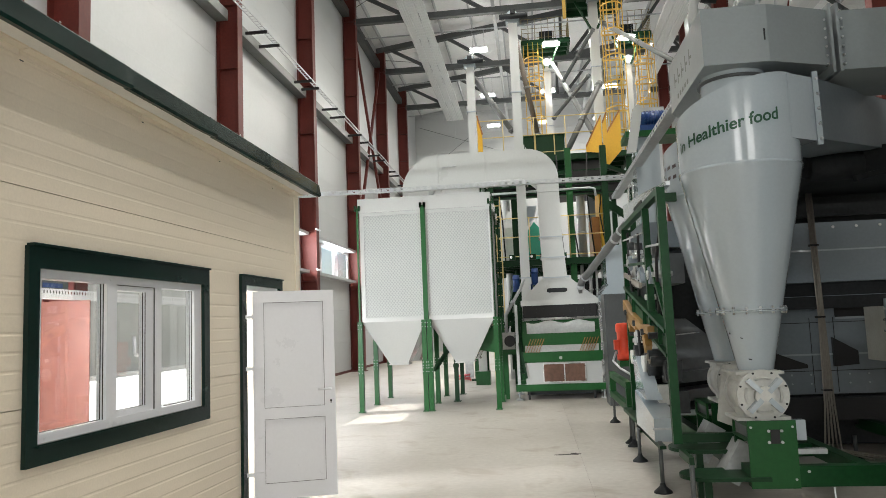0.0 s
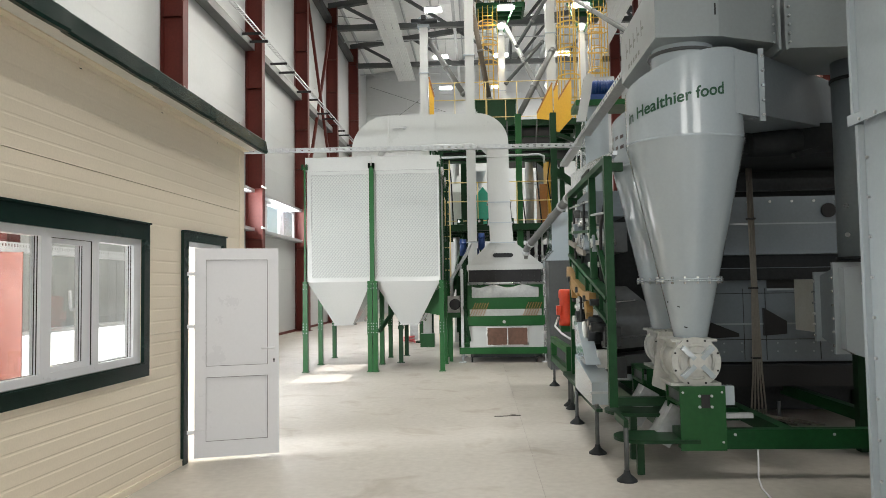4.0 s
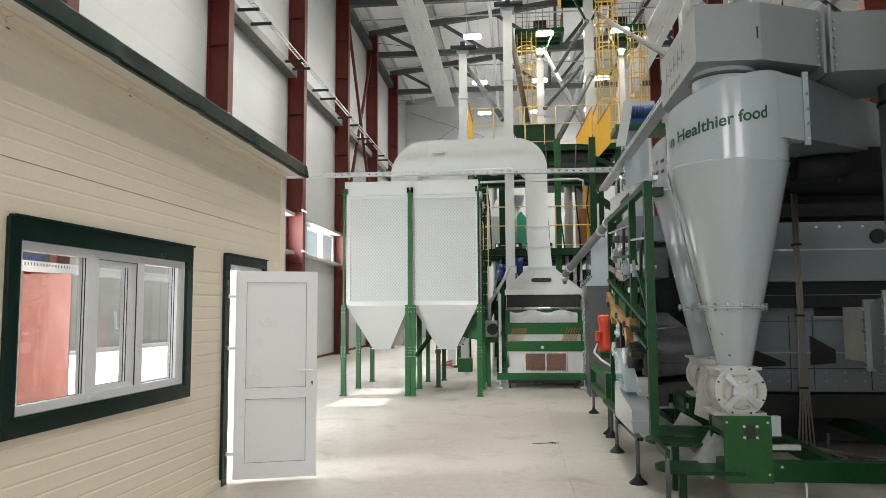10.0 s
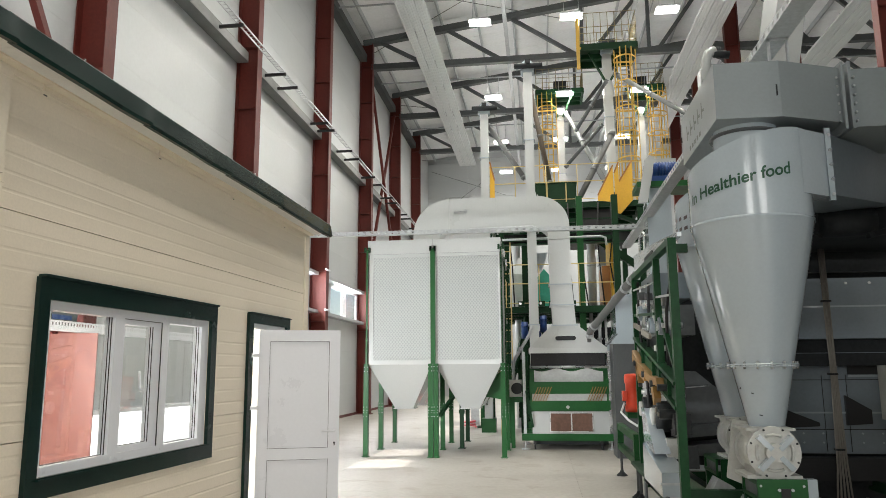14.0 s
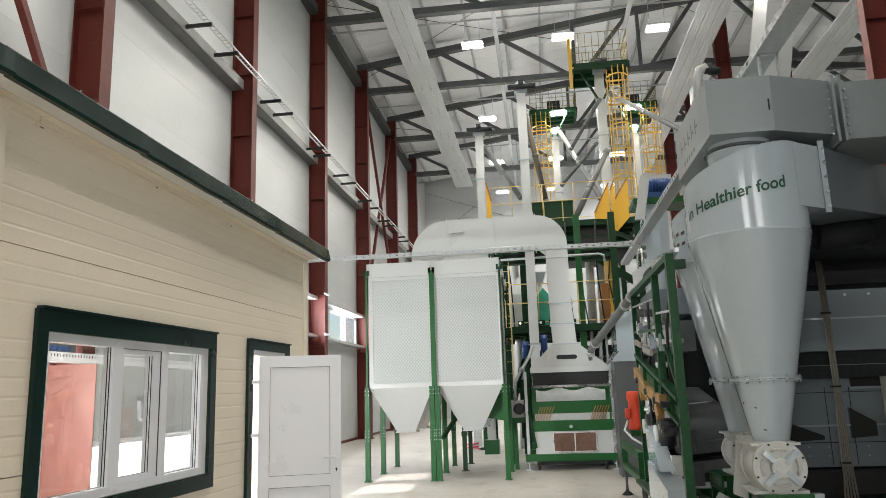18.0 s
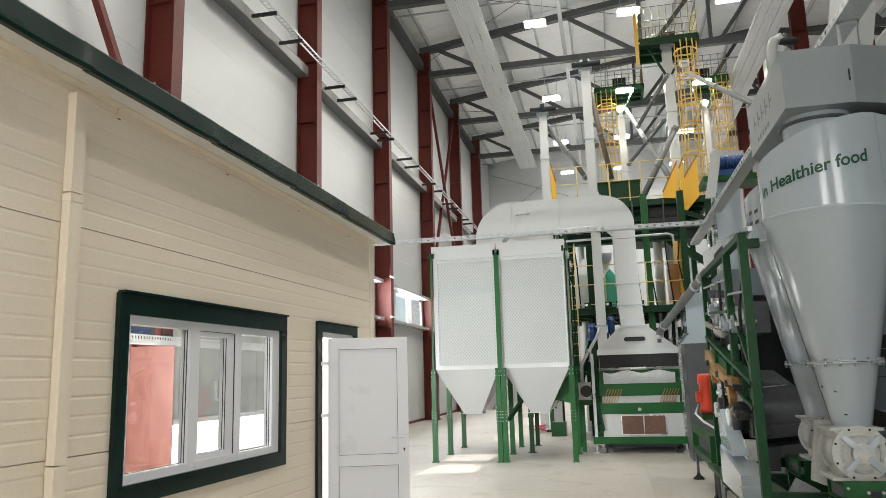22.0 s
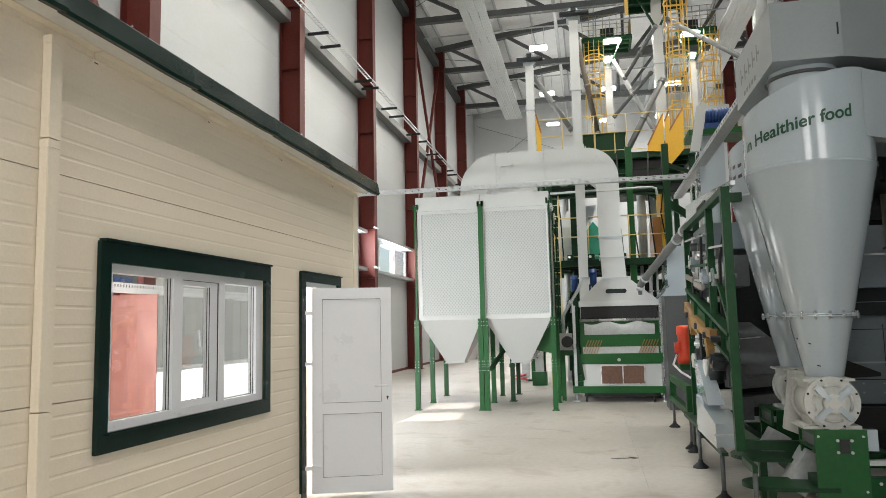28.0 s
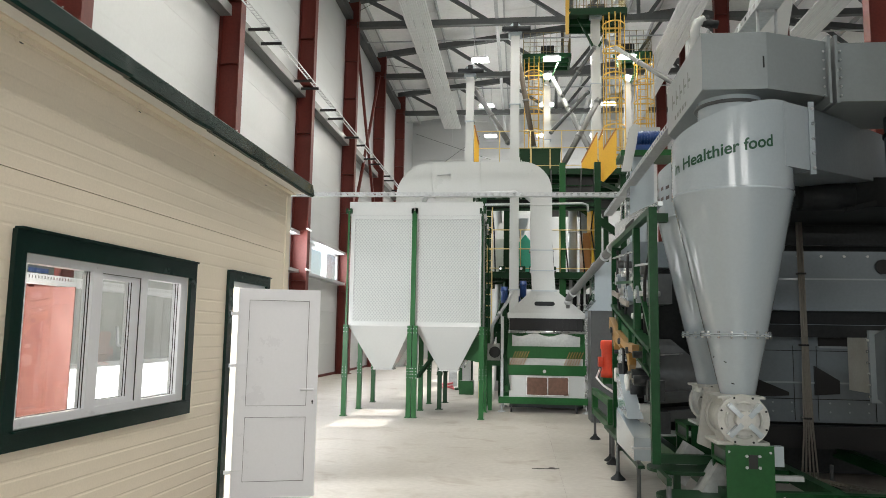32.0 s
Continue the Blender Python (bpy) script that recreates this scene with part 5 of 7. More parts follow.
# rotary valves under the cyclones
def rotary_valve(y, label):
    ob = thing("rotary_valve", label, "rotary valve", "rotary valves", m=pose(1.82, y, 0.965))
    bm = bmesh.new()
    rod(bm, (0, -0.34, 0), (0, 0.02, 0), 0.185, n=36)
    part("drum", bm, CASTING, ob, "scuffed pale cast drum")
    bm = bmesh.new()
    rod(bm, (0, -0.365, 0), (0, -0.33, 0), 0.205, n=36)
    part("end_plate", bm, CASTING, ob)
    bm = bmesh.new()
    for k in range(4):
        a = radians(45 + 90 * k)
        beam(bm, (0.04 * math.cos(a), -0.395, 0.04 * math.sin(a)), (0.178 * math.cos(a), -0.39, 0.178 * math.sin(a)), 0.04, 0.075, (0, 1, 0))
    part("spider", bm, MGREY, ob)
    bm = bmesh.new()
    rod(bm, (0, -0.43, 0), (0, -0.36, 0), 0.075, n=24)
    part("bearing_cover", bm, CASTING, ob)
    for k in range(4):
        a = radians(90 * k)
        bm = bmesh.new()
        arcpts = [(0.14 * math.cos(a + d), -0.372, 0.14 * math.sin(a + d)) for d in (-0.45, -0.22, 0, 0.22, 0.45)]
        pipe(bm, arcpts, 0.012, 6)
        part("rib", bm, CASTING, ob)
    bm = bmesh.new()
    rod(bm, (0, 0.02, 0), (0, 0.05, 0), 0.205, n=36)
    part("end_plate", bm, CASTING, ob)
    boxpart("inlet_box", (-0.15, 0.15, -0.30, 0.12, 0.10, 0.165), CASTING, ob)
    boxpart("top_flange", (-0.19, 0.19, -0.32, 0.15, 0.165, 0.185), CASTING, ob, bevel=0.004)
    boxpart("foot_box", (-0.14, 0.14, -0.29, 0.0, -0.19, -0.1), CASTING, ob)
    boxpart("bottom_flange", (-0.21, 0.21, -0.33, 0.06, -0.205, -0.18), CASTING, ob)
    for k in range(8):
        a = radians(22 + 45 * k)
        bm = bmesh.new()
        rod(bm, (0.19 * math.cos(a), -0.375, 0.19 * math.sin(a)), (0.19 * math.cos(a), -0.36, 0.19 * math.sin(a)), 0.009, n=6)
        part("bolt", bm, MDARK, ob)
    return ob


v1 = rotary_valve(CY1, "pale cast rotary valve with a cross-shaped end cover")
v2 = copy_thing(v1, pose(1.97, CY2, 0.965))
tagged(v2, "pale cast rotary valve under the rear cyclone")

# base frame and valve stand
base = thing("base_frame", "green steel base frame of the cleaning machine", "frame")
for p, q, h in (((1.66, 6.28, 0.33), (4.7, 6.28, 0.33), 0.16), ((1.72, 6.35, 0.33), (1.72, 12.4, 0.33), 0.12), ((2.60, 6.35, 0.33), (2.60, 9.6, 0.33), 0.12),
                ((1.78, 7.45, 0.33), (2.54, 7.45, 0.33), 0.12), ((3.75, 6.35, 0.31), (3.75, 12.4, 0.31), 0.12), ((1.78, 9.6, 0.33), (3.69, 9.6, 0.33), 0.12), ((1.78, 12.4, 0.33), (3.69, 12.4, 0.33), 0.12)):
    bm = bmesh.new()
    beam(bm, p, q, 0.1, h)
    part("beam", bm, FGREEN, base, bevel=0.006)
for x in (2.1, 2.9, 3.7, 4.5):
    bm = bmesh.new()
    rod(bm, (x, 6.229, 0.37), (x, 6.218, 0.37), 0.012, n=6)
    part("bolt", bm, GALV, base)


def levelling_foot(x, y, h, parent):
    bm = bmesh.new()
    rod(bm, (x, y, 0.05), (x, y, h), 0.02, n=10)
    part("screw", bm, TRUSS, parent)
    bm = bmesh.new()
    lathe(bm, [(0.085, 0.0), (0.085, 0.012), (0.03, 0.06), (0.022, 0.09)], 20, (x, y, 0))
    part("foot", bm, MDARK, parent)


for x, y in ((3.39, 8.57), (4.6, 6.28), (1.72, 12.3), (3.75, 12.3), (2.6, 9.5)):
    levelling_foot(x, y, 0.27, base)
vstand = thing("valve_stand", "green welded stand under the rotary valves", "stand")
boxpart("front_plate", (1.655, 2.03, 6.22, 6.228, 0.24, 0.77), MGREEN, vstand, bevel=0.003)
for y0, y1 in ((6.228, 6.68), (7.62, 8.15)):
    boxpart("top_plate", (1.655, 2.03, y0, y1, 0.752, 0.76), FGREEN, vstand)
    boxpart("side_sheet", (1.675, 1.68, y0 + 0.02, y1 - 0.02, 0.63, 0.73), CASGREY, vstand)
    for d in ((y0, y1, 0.725, 0.752), (y0, y1, 0.605, 0.63), (y0, y0 + 0.022, 0.63, 0.725), (y1 - 0.022, y1, 0.63, 0.725)):
        boxpart("side_rail", (1.655, 1.675, *d), MGREEN, vstand)
    boxpart("leg", (1.66, 1.70, y1 - 0.05, y1 - 0.01, 0.39, 0.605), FGREEN, vstand)
    boxpart("leg", (1.99, 2.03, y1 - 0.05, y1 - 0.01, 0.39, 0.752), FGREEN, vstand)
    boxpart("leg", (1.99, 2.03, y0 + 0.01, y0 + 0.05, 0.39, 0.752), FGREEN, vstand)
boxpart("rear_plate", (1.70, 2.03, 7.612, 7.62, 0.39, 0.76), FGREEN, vstand)
for x in (1.68, 2.0):
    for z in (0.31, 0.72):
        bm = bmesh.new()
        rod(bm, (x, 6.221, z), (x, 6.212, z), 0.01, n=6)
        part("bolt", bm, GALV, vstand)
for dx, dz in ((-0.05, 0.0), (0.05, 0.0), (-0.05, 0.09), (0.05, 0.09)):
    bm = bmesh.new()
    rod(bm, (1.865 + dx, 6.222, 0.60 + dz), (1.865 + dx, 6.208, 0.60 + dz), 0.012, n=8)
    part("bolt", bm, GALV, vstand)
boxpart("dark_slot", (1.83, 1.90, 6.214, 6.221, 0.59, 0.70), BLACK, vstand)
boxpart("junction_box", (2.05, 2.13, 6.3, 6.38, 0.60, 0.76), MGREY, vstand, bevel=0.004)
boxpart("bracket", (2.04, 2.28, 6.3, 6.36, 0.49, 0.53), GALV, vstand)
bm = bmesh.new()
quad_mesh(bm, [Vector(v) for v in ((1.70, 7.05, 1.17), (1.93, 6.95, 1.15), (1.80, 6.90, 0.60), (1.60, 6.95, 0.68), (1.70, 7.07, 1.18), (1.93, 6.97, 1.16), (1.80, 6.92, 0.61), (1.60, 6.97, 0.69))],
          [(0, 1, 2, 3), (4, 7, 6, 5), (0, 4, 5, 1), (1, 5, 6, 2), (2, 6, 7, 3), (3, 7, 4, 0)])
tagged(part("sheet_shield", bm, CASTING), "pale sloping sheet shield between the rotary valves", "shield")
for x, y, z, k in ((1.5, 7.2, 0.35, 1), (1.62, 6.65, 0.27, -1)):
    bm = bmesh.new()
    quad_mesh(bm, [Vector(v) for v in ((x - 0.12, y - 0.1, z), (x + 0.02, y - 0.1, z - 0.08), (x + 0.02, y + 0.14, z - 0.08), (x - 0.12, y + 0.14, z), (x + 0.06, y - 0.1, z + 0.3), (x + 0.2, y - 0.1, z + 0.22), (x + 0.2, y + 0.14, z + 0.22), (x + 0.06, y + 0.14, z + 0.3))],
              [(0, 3, 2, 1), (4, 5, 6, 7), (0, 1, 5, 4), (1, 2, 6, 5), (2, 3, 7, 6), (3, 0, 4, 7)])
    tagged(part("discharge_chute", bm, GALV), "small galvanised discharge chute under the frame", "chute", "small discharge chutes")

# ---- open green frame of the vibrating cleaner ----
fr = thing("cleaner_frame", "tall open green frame of the vibrating cleaner", "frame")
FX, FY = (1.22, 3.75), (6.86, 7.80, 9.60)


def slope_z(y, z):
    """Height at y of a rail that passes z at the far post and falls towards the near one."""
    return z - 0.19 * (FY[-1] - y)


for y in FY:
    w = 0.038 if y == FY[0] else 0.034
    boxpart("post", (FX[0] - w, FX[0] + w, y - w, y + w, {6.86: 0.50, 7.80: 1.44}.get(y, 0.42), 2.82), FGREEN, fr, bevel=0.006)
for y in (6.86, 9.6):
    boxpart("post", (FX[1] - 0.04, FX[1] + 0.04, y - 0.04, y + 0.04, 0.37, 2.80), DGREEN, fr)
bm = bmesh.new()
beam(bm, (FX[0], FY[0], 2.79), (FX[0], FY[-1], 2.79), 0.07, 0.06)
part("top_rail", bm, FGREEN, fr, bevel=0.004)
for z, h in ((2.02, 0.035), (1.88, 0.10), (1.80, 0.03)):
    bm = bmesh.new()
    beam(bm, (FX[0], FY[0], slope_z(FY[0], z)), (FX[0], FY[-1], z), 0.10 if h < 0.05 else 0.03, h)
    part("sloping_rail", bm, FGREEN, fr)
for y in (7.2, 8.1, 8.9):
    bm = bmesh.new()
    beam(bm, (FX[0], y, slope_z(y, 1.83)), (FX[0], y, slope_z(y, 2.02)), 0.10, 0.012, (0, 1, 0))
    part("gusset", bm, FGREEN, fr)
for y in (FY[0], FY[-1]):
    for z in (2.72, 1.98, 0.55):
        if z == 1.98 and y == FY[0]:
            continue
        end = FX[1] if y != FY[0] and z != 1.98 else 1.36 if z == 2.72 else 1.75
        bm = bmesh.new()
        beam(bm, (FX[0], y, z), (end, y, z), 0.07, 0.08)
        part("cross_rail", bm, DGREEN, fr)
for p, q, t in (((1.2, 6.9, 2.30), (1.2, 7.75, 2.36), 0.02), ((1.2, 7.85, 2.52), (1.2, 9.55, 2.62), 0.018), ((1.24, 6.92, 1.48), (1.24, 7.72, 2.15), 0.045), ((1.2, 7.9, 2.2), (1.2, 9.5, 2.3), 0.03)):
    bm = bmesh.new()
    beam(bm, p, q, t, t)
    part("brace", bm, FGREEN if t > 0.02 else STAINLESS, fr)
bm = bmesh.new()
prism(bm, [(9.9, 2.83), (6.82, 2.83), (6.82, 2.87), (8.2, 3.0), (9.9, 3.12)], lambda a, b: Vector((1.27, a, b)), lambda a, b: Vector((1.31, a, b)))
part("cover_plate", bm, MGREY, fr, "pale sheet along the top")
boxpart("cover_slot", (1.262, 1.27, 8.3, 8.9, 2.90, 2.94), BLACK, fr)
bm = bmesh.new()
pipe(bm, [(1.29, 9.0, 3.05), (1.29, 9.0, 3.24), (1.29, 9.06, 3.28), (1.29, 9.34, 3.28), (1.29, 9.4, 3.24), (1.29, 9.4, 3.05)], 0.018, 8)
part("lifting_loop", bm, STAINLESS, fr)
for x, y, h in ((1.12, 7.2, 0.47), (1.13, 8.75, 0.5), (1.2, 6.2, 0.48), (1.2, 9.75, 0.45)):
    levelling_foot(x, y, h, fr)
boxpart("foot_shelf", (1.10, 1.3, 8.65, 9.85, 0.44, 0.48), DGREEN, fr)
boxpart("foot_shelf", (1.10, 1.16, 7.1, 8.65, 0.41, 0.44), DGREEN, fr)
for cx, cy, z, r in ((1.42, 6.98, 0.43, 0.26), (1.36, 6.42, 0.30, 0.22)):
    bm = bmesh.new()
    out = arc(cx, cy, r, 90, 270, 18) + [(cx + 0.45, cy - r), (cx + 0.45, cy + r)]
    prism(bm, out, lambda a, b: Vector((a, b, z)), lambda a, b: Vector((a, b, z + 0.03)))
    part("round_ledge", bm, DGREEN, fr)
    boxpart("ledge_post", (cx - 0.03, cx + 0.03, cy - 0.03, cy + 0.03, 0.0, z), DGREEN, fr)
boxpart("foot_bar", (1.18, 1.22, 6.18, 6.6, 0.44, 0.5), DGREEN, fr)

# machine parts inside the frame
rng = random.Random(7)
cl = thing("vibrating_cleaner", "grey vibrating cleaner with yellow arms and pulleys", "grain cleaner")
boxpart("sieve_box", (1.30, 1.72, 8.5, 9.6, 2.0, 2.34), CASGREY, cl, bevel=0.01)
boxpart("upper_box", (1.30, 1.72, 8.6, 9.6, 2.42, 2.72), MGREY2, cl, bevel=0.01)
# three dark blocks added to fill the shaded gaps between the parts
boxpart("shade_core", (1.33, 1.39, 8.75, 9.6, 1.1, 2.5), MDARK, cl)
boxpart("rear_shade_core", (1.5, 2.25, 9.3, 9.6, 0.5, 2.7), MDARK, cl)
boxpart("low_shade_core", (1.36, 1.56, 8.7, 9.6, 0.5, 1.25), MDARK, cl)
for i, y in enumerate((7.6, 8.0, 8.25, 8.5, 8.8, 9.1, 9.35)):
    z = 2.02 + 0.05 * (i % 3)
    boxpart("clamp_block", (1.24, 1.38, y, y + 0.12, z, z + 0.16), (GALV, MGREY, CASTING)[i % 3], cl, bevel=0.008)
for y, z in ((7.72, 2.06), (8.35, 2.1), (9.2, 2.3)):
    bm = bmesh.new()
    rod(bm, (1.2, y, z), (1.38, y, z), 0.09, n=20)
    part("drive_cap", bm, MGREY2, cl)
    bm = bmesh.new()
    rod(bm, (1.18, y, z), (1.2, y, z), 0.05, n=16)
    part("cap_boss", bm, STAINLESS, cl)
for y, z in ((7.55, 2.3), (8.7, 2.45), (9.3, 2.52), (8.05, 2.35)):
    bm = bmesh.new()
    rod(bm, (1.22, y, z), (1.38, y, z), 0.05, n=16)
    part("roller_end", bm, TRUSS, cl)
for y, z in ((9.3, 2.12), (8.6, 2.0)):
    bm = bmesh.new()
    beam(bm, (1.19, y + 0.25, z + 0.06), (1.19, y - 0.35, z - 0.02), 0.03, 0.06)
    part("link_bar", bm, CABLE, cl)
for pts, hgt in (([(9.5, 1.80), (8.9, 1.62), (8.5, 1.56)], 0.13), ([(8.6, 1.60), (8.1, 1.52), (7.6, 1.50)], 0.08), ([(8.0, 1.52), (7.85, 1.30)], 0.13), ([(9.2, 1.70), (9.0, 1.50)], 0.1)):
    bm = bmesh.new()
    for p, q in zip(pts, pts[1:]):
        beam(bm, (1.17, *p), (1.17, *q), 0.07, hgt)
    part("swing_arm", bm, OCHRE, cl, "ochre vibrating arm", bevel=0.012)
for y, z in ((9.2, 1.70), (8.5, 1.57), (7.9, 1.48), (7.4, 1.45)):
    bm = bmesh.new()
    rod(bm, (1.11, y, z), (1.3, y, z), 0.034, n=14)
    part("pivot", bm, MDARK, cl)
for y, z, r in ((7.72, 1.22, 0.075), (7.58, 1.19, 0.05)):
    bm = bmesh.new()
    rod(bm, (1.14, y, z), (1.32, y, z), r, n=24)
    part("bearing_housing", bm, MDARK, cl)
    bm = bmesh.new()
    rod(bm, (1.125, y, z), (1.14, y, z), r * 0.45, n=16)
    part("shaft_end", bm, CABLE, cl)
for y, z, r in ((8.3, 1.12, 0.16), (9.2, 1.16, 0.14)):
    bm = bmesh.new()
    rod(bm, (1.2, y, z), (1.34, y, z), r, n=28)
    part("pulley", bm, MDARK, cl)
    bm = bmesh.new()
    rod(bm, (1.16, y, z), (1.2, y, z), r * 0.6, n=20)
    part("pulley_hub", bm, CASTING, cl)
for i in range(26):
    y, z = 7.5 + 0.08 * i, rng.choice((1.45, 1.9, 2.15, 2.4, 1.2)) - 0.1 * rng.random()
    bm = bmesh.new()
    rod(bm, (1.2, y, z), (1.4, y, z), 0.018 + 0.02 * rng.random(), n=8)
    part("bolt_end", bm, rng.choice((STAINLESS, CASTING, MDARK, GALV)), cl)
for i in range(9):
    y, z = 7.2 + 0.25 * i, 0.72 + 0.28 * (i % 3)
    boxpart("spring_block", (1.26, 1.42, y, y + 0.13, z, z + 0.2), rng.choice((CABLE, MDARK, CASTING, MDARK, BLACK)), cl, bevel=0.01)
for p in ([(1.25, 7.0, 2.6), (1.22, 7.3, 2.2), (1.26, 7.6, 1.85), (1.28, 7.7, 1.4)], [(1.25, 8.6, 2.6), (1.22, 8.5, 2.1), (1.25, 8.9, 1.8)], [(1.24, 9.4, 2.7), (1.2, 9.2, 2.2), (1.24, 9.0, 1.5), (1.22, 8.8, 1.0)]):
    bm = bmesh.new()
    pipe(bm, p, 0.016, 8)
    part("hose", bm, BLACK, cl)
bm = bmesh.new()
quad_mesh(bm, [Vector(v) for v in ((1.12, 8.5, 1.20), (1.25, 8.5, 1.20), (1.25, 8.75, 1.20), (1.12, 8.75, 1.20), (1.12, 7.85, 0.78), (1.28, 7.85, 0.78), (1.28, 8.5, 0.78), (1.12, 8.6, 0.78))],
          [(0, 3, 2, 1), (4, 5, 6, 7), (0, 1, 5, 4), (1, 2, 6, 5), (2, 3, 7, 6), (3, 0, 4, 7)])
part("bent_chute", bm, MGREY, cl, "pale grey bent chute", bevel=0.01)
bm = bmesh.new()
prism(bm, [(8.6, 0.82), (7.35, 0.66), (7.35, 0.44), (8.6, 0.40)], lambda a, b: Vector((1.10, a, b)), lambda a, b: Vector((1.33, a, b)))
part("collecting_box", bm, MGREY, cl, "pale grey collecting box", bevel=0.012)
boxpart("box_lip", (1.085, 1.34, 7.34, 7.36, 0.55, 0.57), GALV, cl)
bm = bmesh.new()
prism(bm, [(1.50, 1.60), (1.72, 1.60), (2.0, 1.36), (2.0, 0.95), (1.50, 0.95)], lambda a, b: Vector((a, 8.62, b)), lambda a, b: Vector((a, 9.2, b)))
part("angled_casing", bm, CASGREY, cl, bevel=0.01)
bm = bmesh.new()
beam(bm, (1.6, 8.61, 1.42), (1.85, 8.61, 1.44), 0.01, 0.012)
part("casing_handle", bm, STAINLESS, cl)
for z in (0.95, 0.75):
    bm = bmesh.new()
    beam(bm, (1.45, 8.5, z), (2.3, 8.7, z + 0.06), 0.3, 0.12)
    part("side_duct", bm, CASGREY, cl)

mo = thing("vibration_motor", "orange-red upright vibration motor beside the cleaner", "motor")
bm = bmesh.new()
lathe(bm, [(0.085, 1.02), (0.115, 1.03), (0.115, 1.10), (0.1, 1.12), (0.1, 1.42), (0.115, 1.44), (0.115, 1.53), (0.1, 1.56), (0.06, 1.565)], 28, (1.30, 11.0, 0))
part("body", bm, ORANGE, mo)
boxpart("terminal_box", (1.15, 1.21, 10.9, 11.05, 1.18, 1.32), ORANGE, mo, bevel=0.008)
boxpart("bracket", (1.2, 1.5, 10.85, 11.15, 0.94, 1.02), MGREEN, mo)
boxpart("bracket_post", (1.42, 1.5, 10.9, 11.1, 0.0, 0.94), MGREEN, mo)
bm = bmesh.new()
pipe(bm, [(1.18, 11.0, 1.15), (1.12, 10.95, 1.02), (1.2, 10.8, 0.92), (1.35, 10.4, 0.82)], 0.016, 8)
part("cable", bm, PVC, mo)
far_frame = thing("motor_bench", "low green bench beside the vibration motor", "bench")
for p, q in (((1.2, 9.9, 0.75), (1.2, 12.0, 0.75)), ((1.2, 9.9, 0.45), (1.2, 12.0, 0.45)), ((1.2, 12.0, 0.4), (1.2, 12.0, 0.8)), ((1.2, 9.95, 0.4), (1.2, 9.95, 0.8))):
    bm = bmesh.new()
    beam(bm, p, q, 0.08, 0.09)
    part("bar", bm, MGREEN, far_frame)
levelling_foot(1.2, 12.0, 0.42, far_frame)
levelling_foot(1.2, 10.0, 0.42, far_frame)

# ---- bulk of the air-screen cleaner behind the cyclones ----
bulk = thing("screen_cleaner", "large blue-grey screen cleaner in the shade behind the cyclones", "grain cleaner")
boxpart("upper_casing", (2.3, 7.2, 9.0, 12.8, 1.96, 2.66), MGREY2, bulk, bevel=0.012)
boxpart("lower_casing", (2.35, 7.2, 8.95, 12.8, 0.68, 1.56), MGREY2, bulk, bevel=0.012)
# core and top casing: dark blocks whose colour stands for the shaded cavity
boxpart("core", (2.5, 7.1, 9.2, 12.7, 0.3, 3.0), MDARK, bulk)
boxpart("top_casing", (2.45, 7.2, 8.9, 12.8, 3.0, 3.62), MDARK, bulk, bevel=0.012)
# plate added on top to keep lamp light off the casings
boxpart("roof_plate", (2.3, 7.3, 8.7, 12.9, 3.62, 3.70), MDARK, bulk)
for z in (2.32, 1.12):
    boxpart("seam_strip", (2.35, 7.2, 8.975 if z > 2 else 8.925, 9.0 if z > 2 else 8.95, z, z + 0.02), MGREY, bulk)
for a, b, c, e in ((2.70, 3.09, 0.96, 1.18), (3.385, 3.65, 0.99, 1.32)):
    bm = bmesh.new()
    prism(bm, [(a, c), (b, c + 0.02), (b, e - 0.16), (a, e)], lambda p, q: Vector((p, 8.946, q)), lambda p, q: Vector((p, 8.90, q)))
    part("sloped_opening", bm, BLACK, bulk, "dark trapezoid opening")
boxpart("inspection_window", (3.45, 3.80, 8.94, 8.96, 1.55, 1.77), BLACK, bulk, "dark inspection window")
boxpart("window_sill", (3.44, 3.82, 8.915, 8.95, 1.525, 1.55), MGREY, bulk)
boxpart("middle_casing", (2.36, 7.2, 8.96, 9.1, 1.56, 1.80), MGREY2, bulk)
for x in (2.72, 3.16, 3.42, 4.05):
    boxpart("panel_joint", (x, x + 0.005, 8.94, 8.952, 0.7, 1.55), MDARK, bulk)
for z in (0.94, 1.49):
    boxpart("panel_edge", (2.36, 7.1, 8.935, 8.95, z, z + 0.007), MDARK, bulk)
for i in range(12):
    for z in (0.80, 0.90):
        bm = bmesh.new()
        rod(bm, (2.5 + 0.21 * i, 8.951, z), (2.5 + 0.21 * i, 8.938, z), 0.012, n=6)
        part("bolt", bm, MGREY, bulk)
boxpart("underbody", (2.6, 7.1, 9.3, 12.7, 0.06, 0.3), MDARK, bulk)
boxpart("plinth_beam", (2.3, 7.2, 8.7, 8.9, 0.42, 0.66), BLACK, bulk)
bm = bmesh.new()
rod(bm, (4.22, 8.99, 2.48), (4.22, 8.96, 2.48), 0.085, n=28)
part("round_port", bm, BLACK, bulk, "round dark port")
for x in (2.6, 4.6, 6.9):
    for y in (9.2, 12.5):
        boxpart("leg", (x - 0.06, x + 0.06, y - 0.06, y + 0.06, 0.0, 0.7), DGREEN, bulk)
for z in (2.78, 1.72):
    bm = bmesh.new()
    beam(bm, (2.3, 8.85, z), (7.2, 8.85, z), 0.1, 0.14)
    part("ledge_beam", bm, MDARK, bulk)
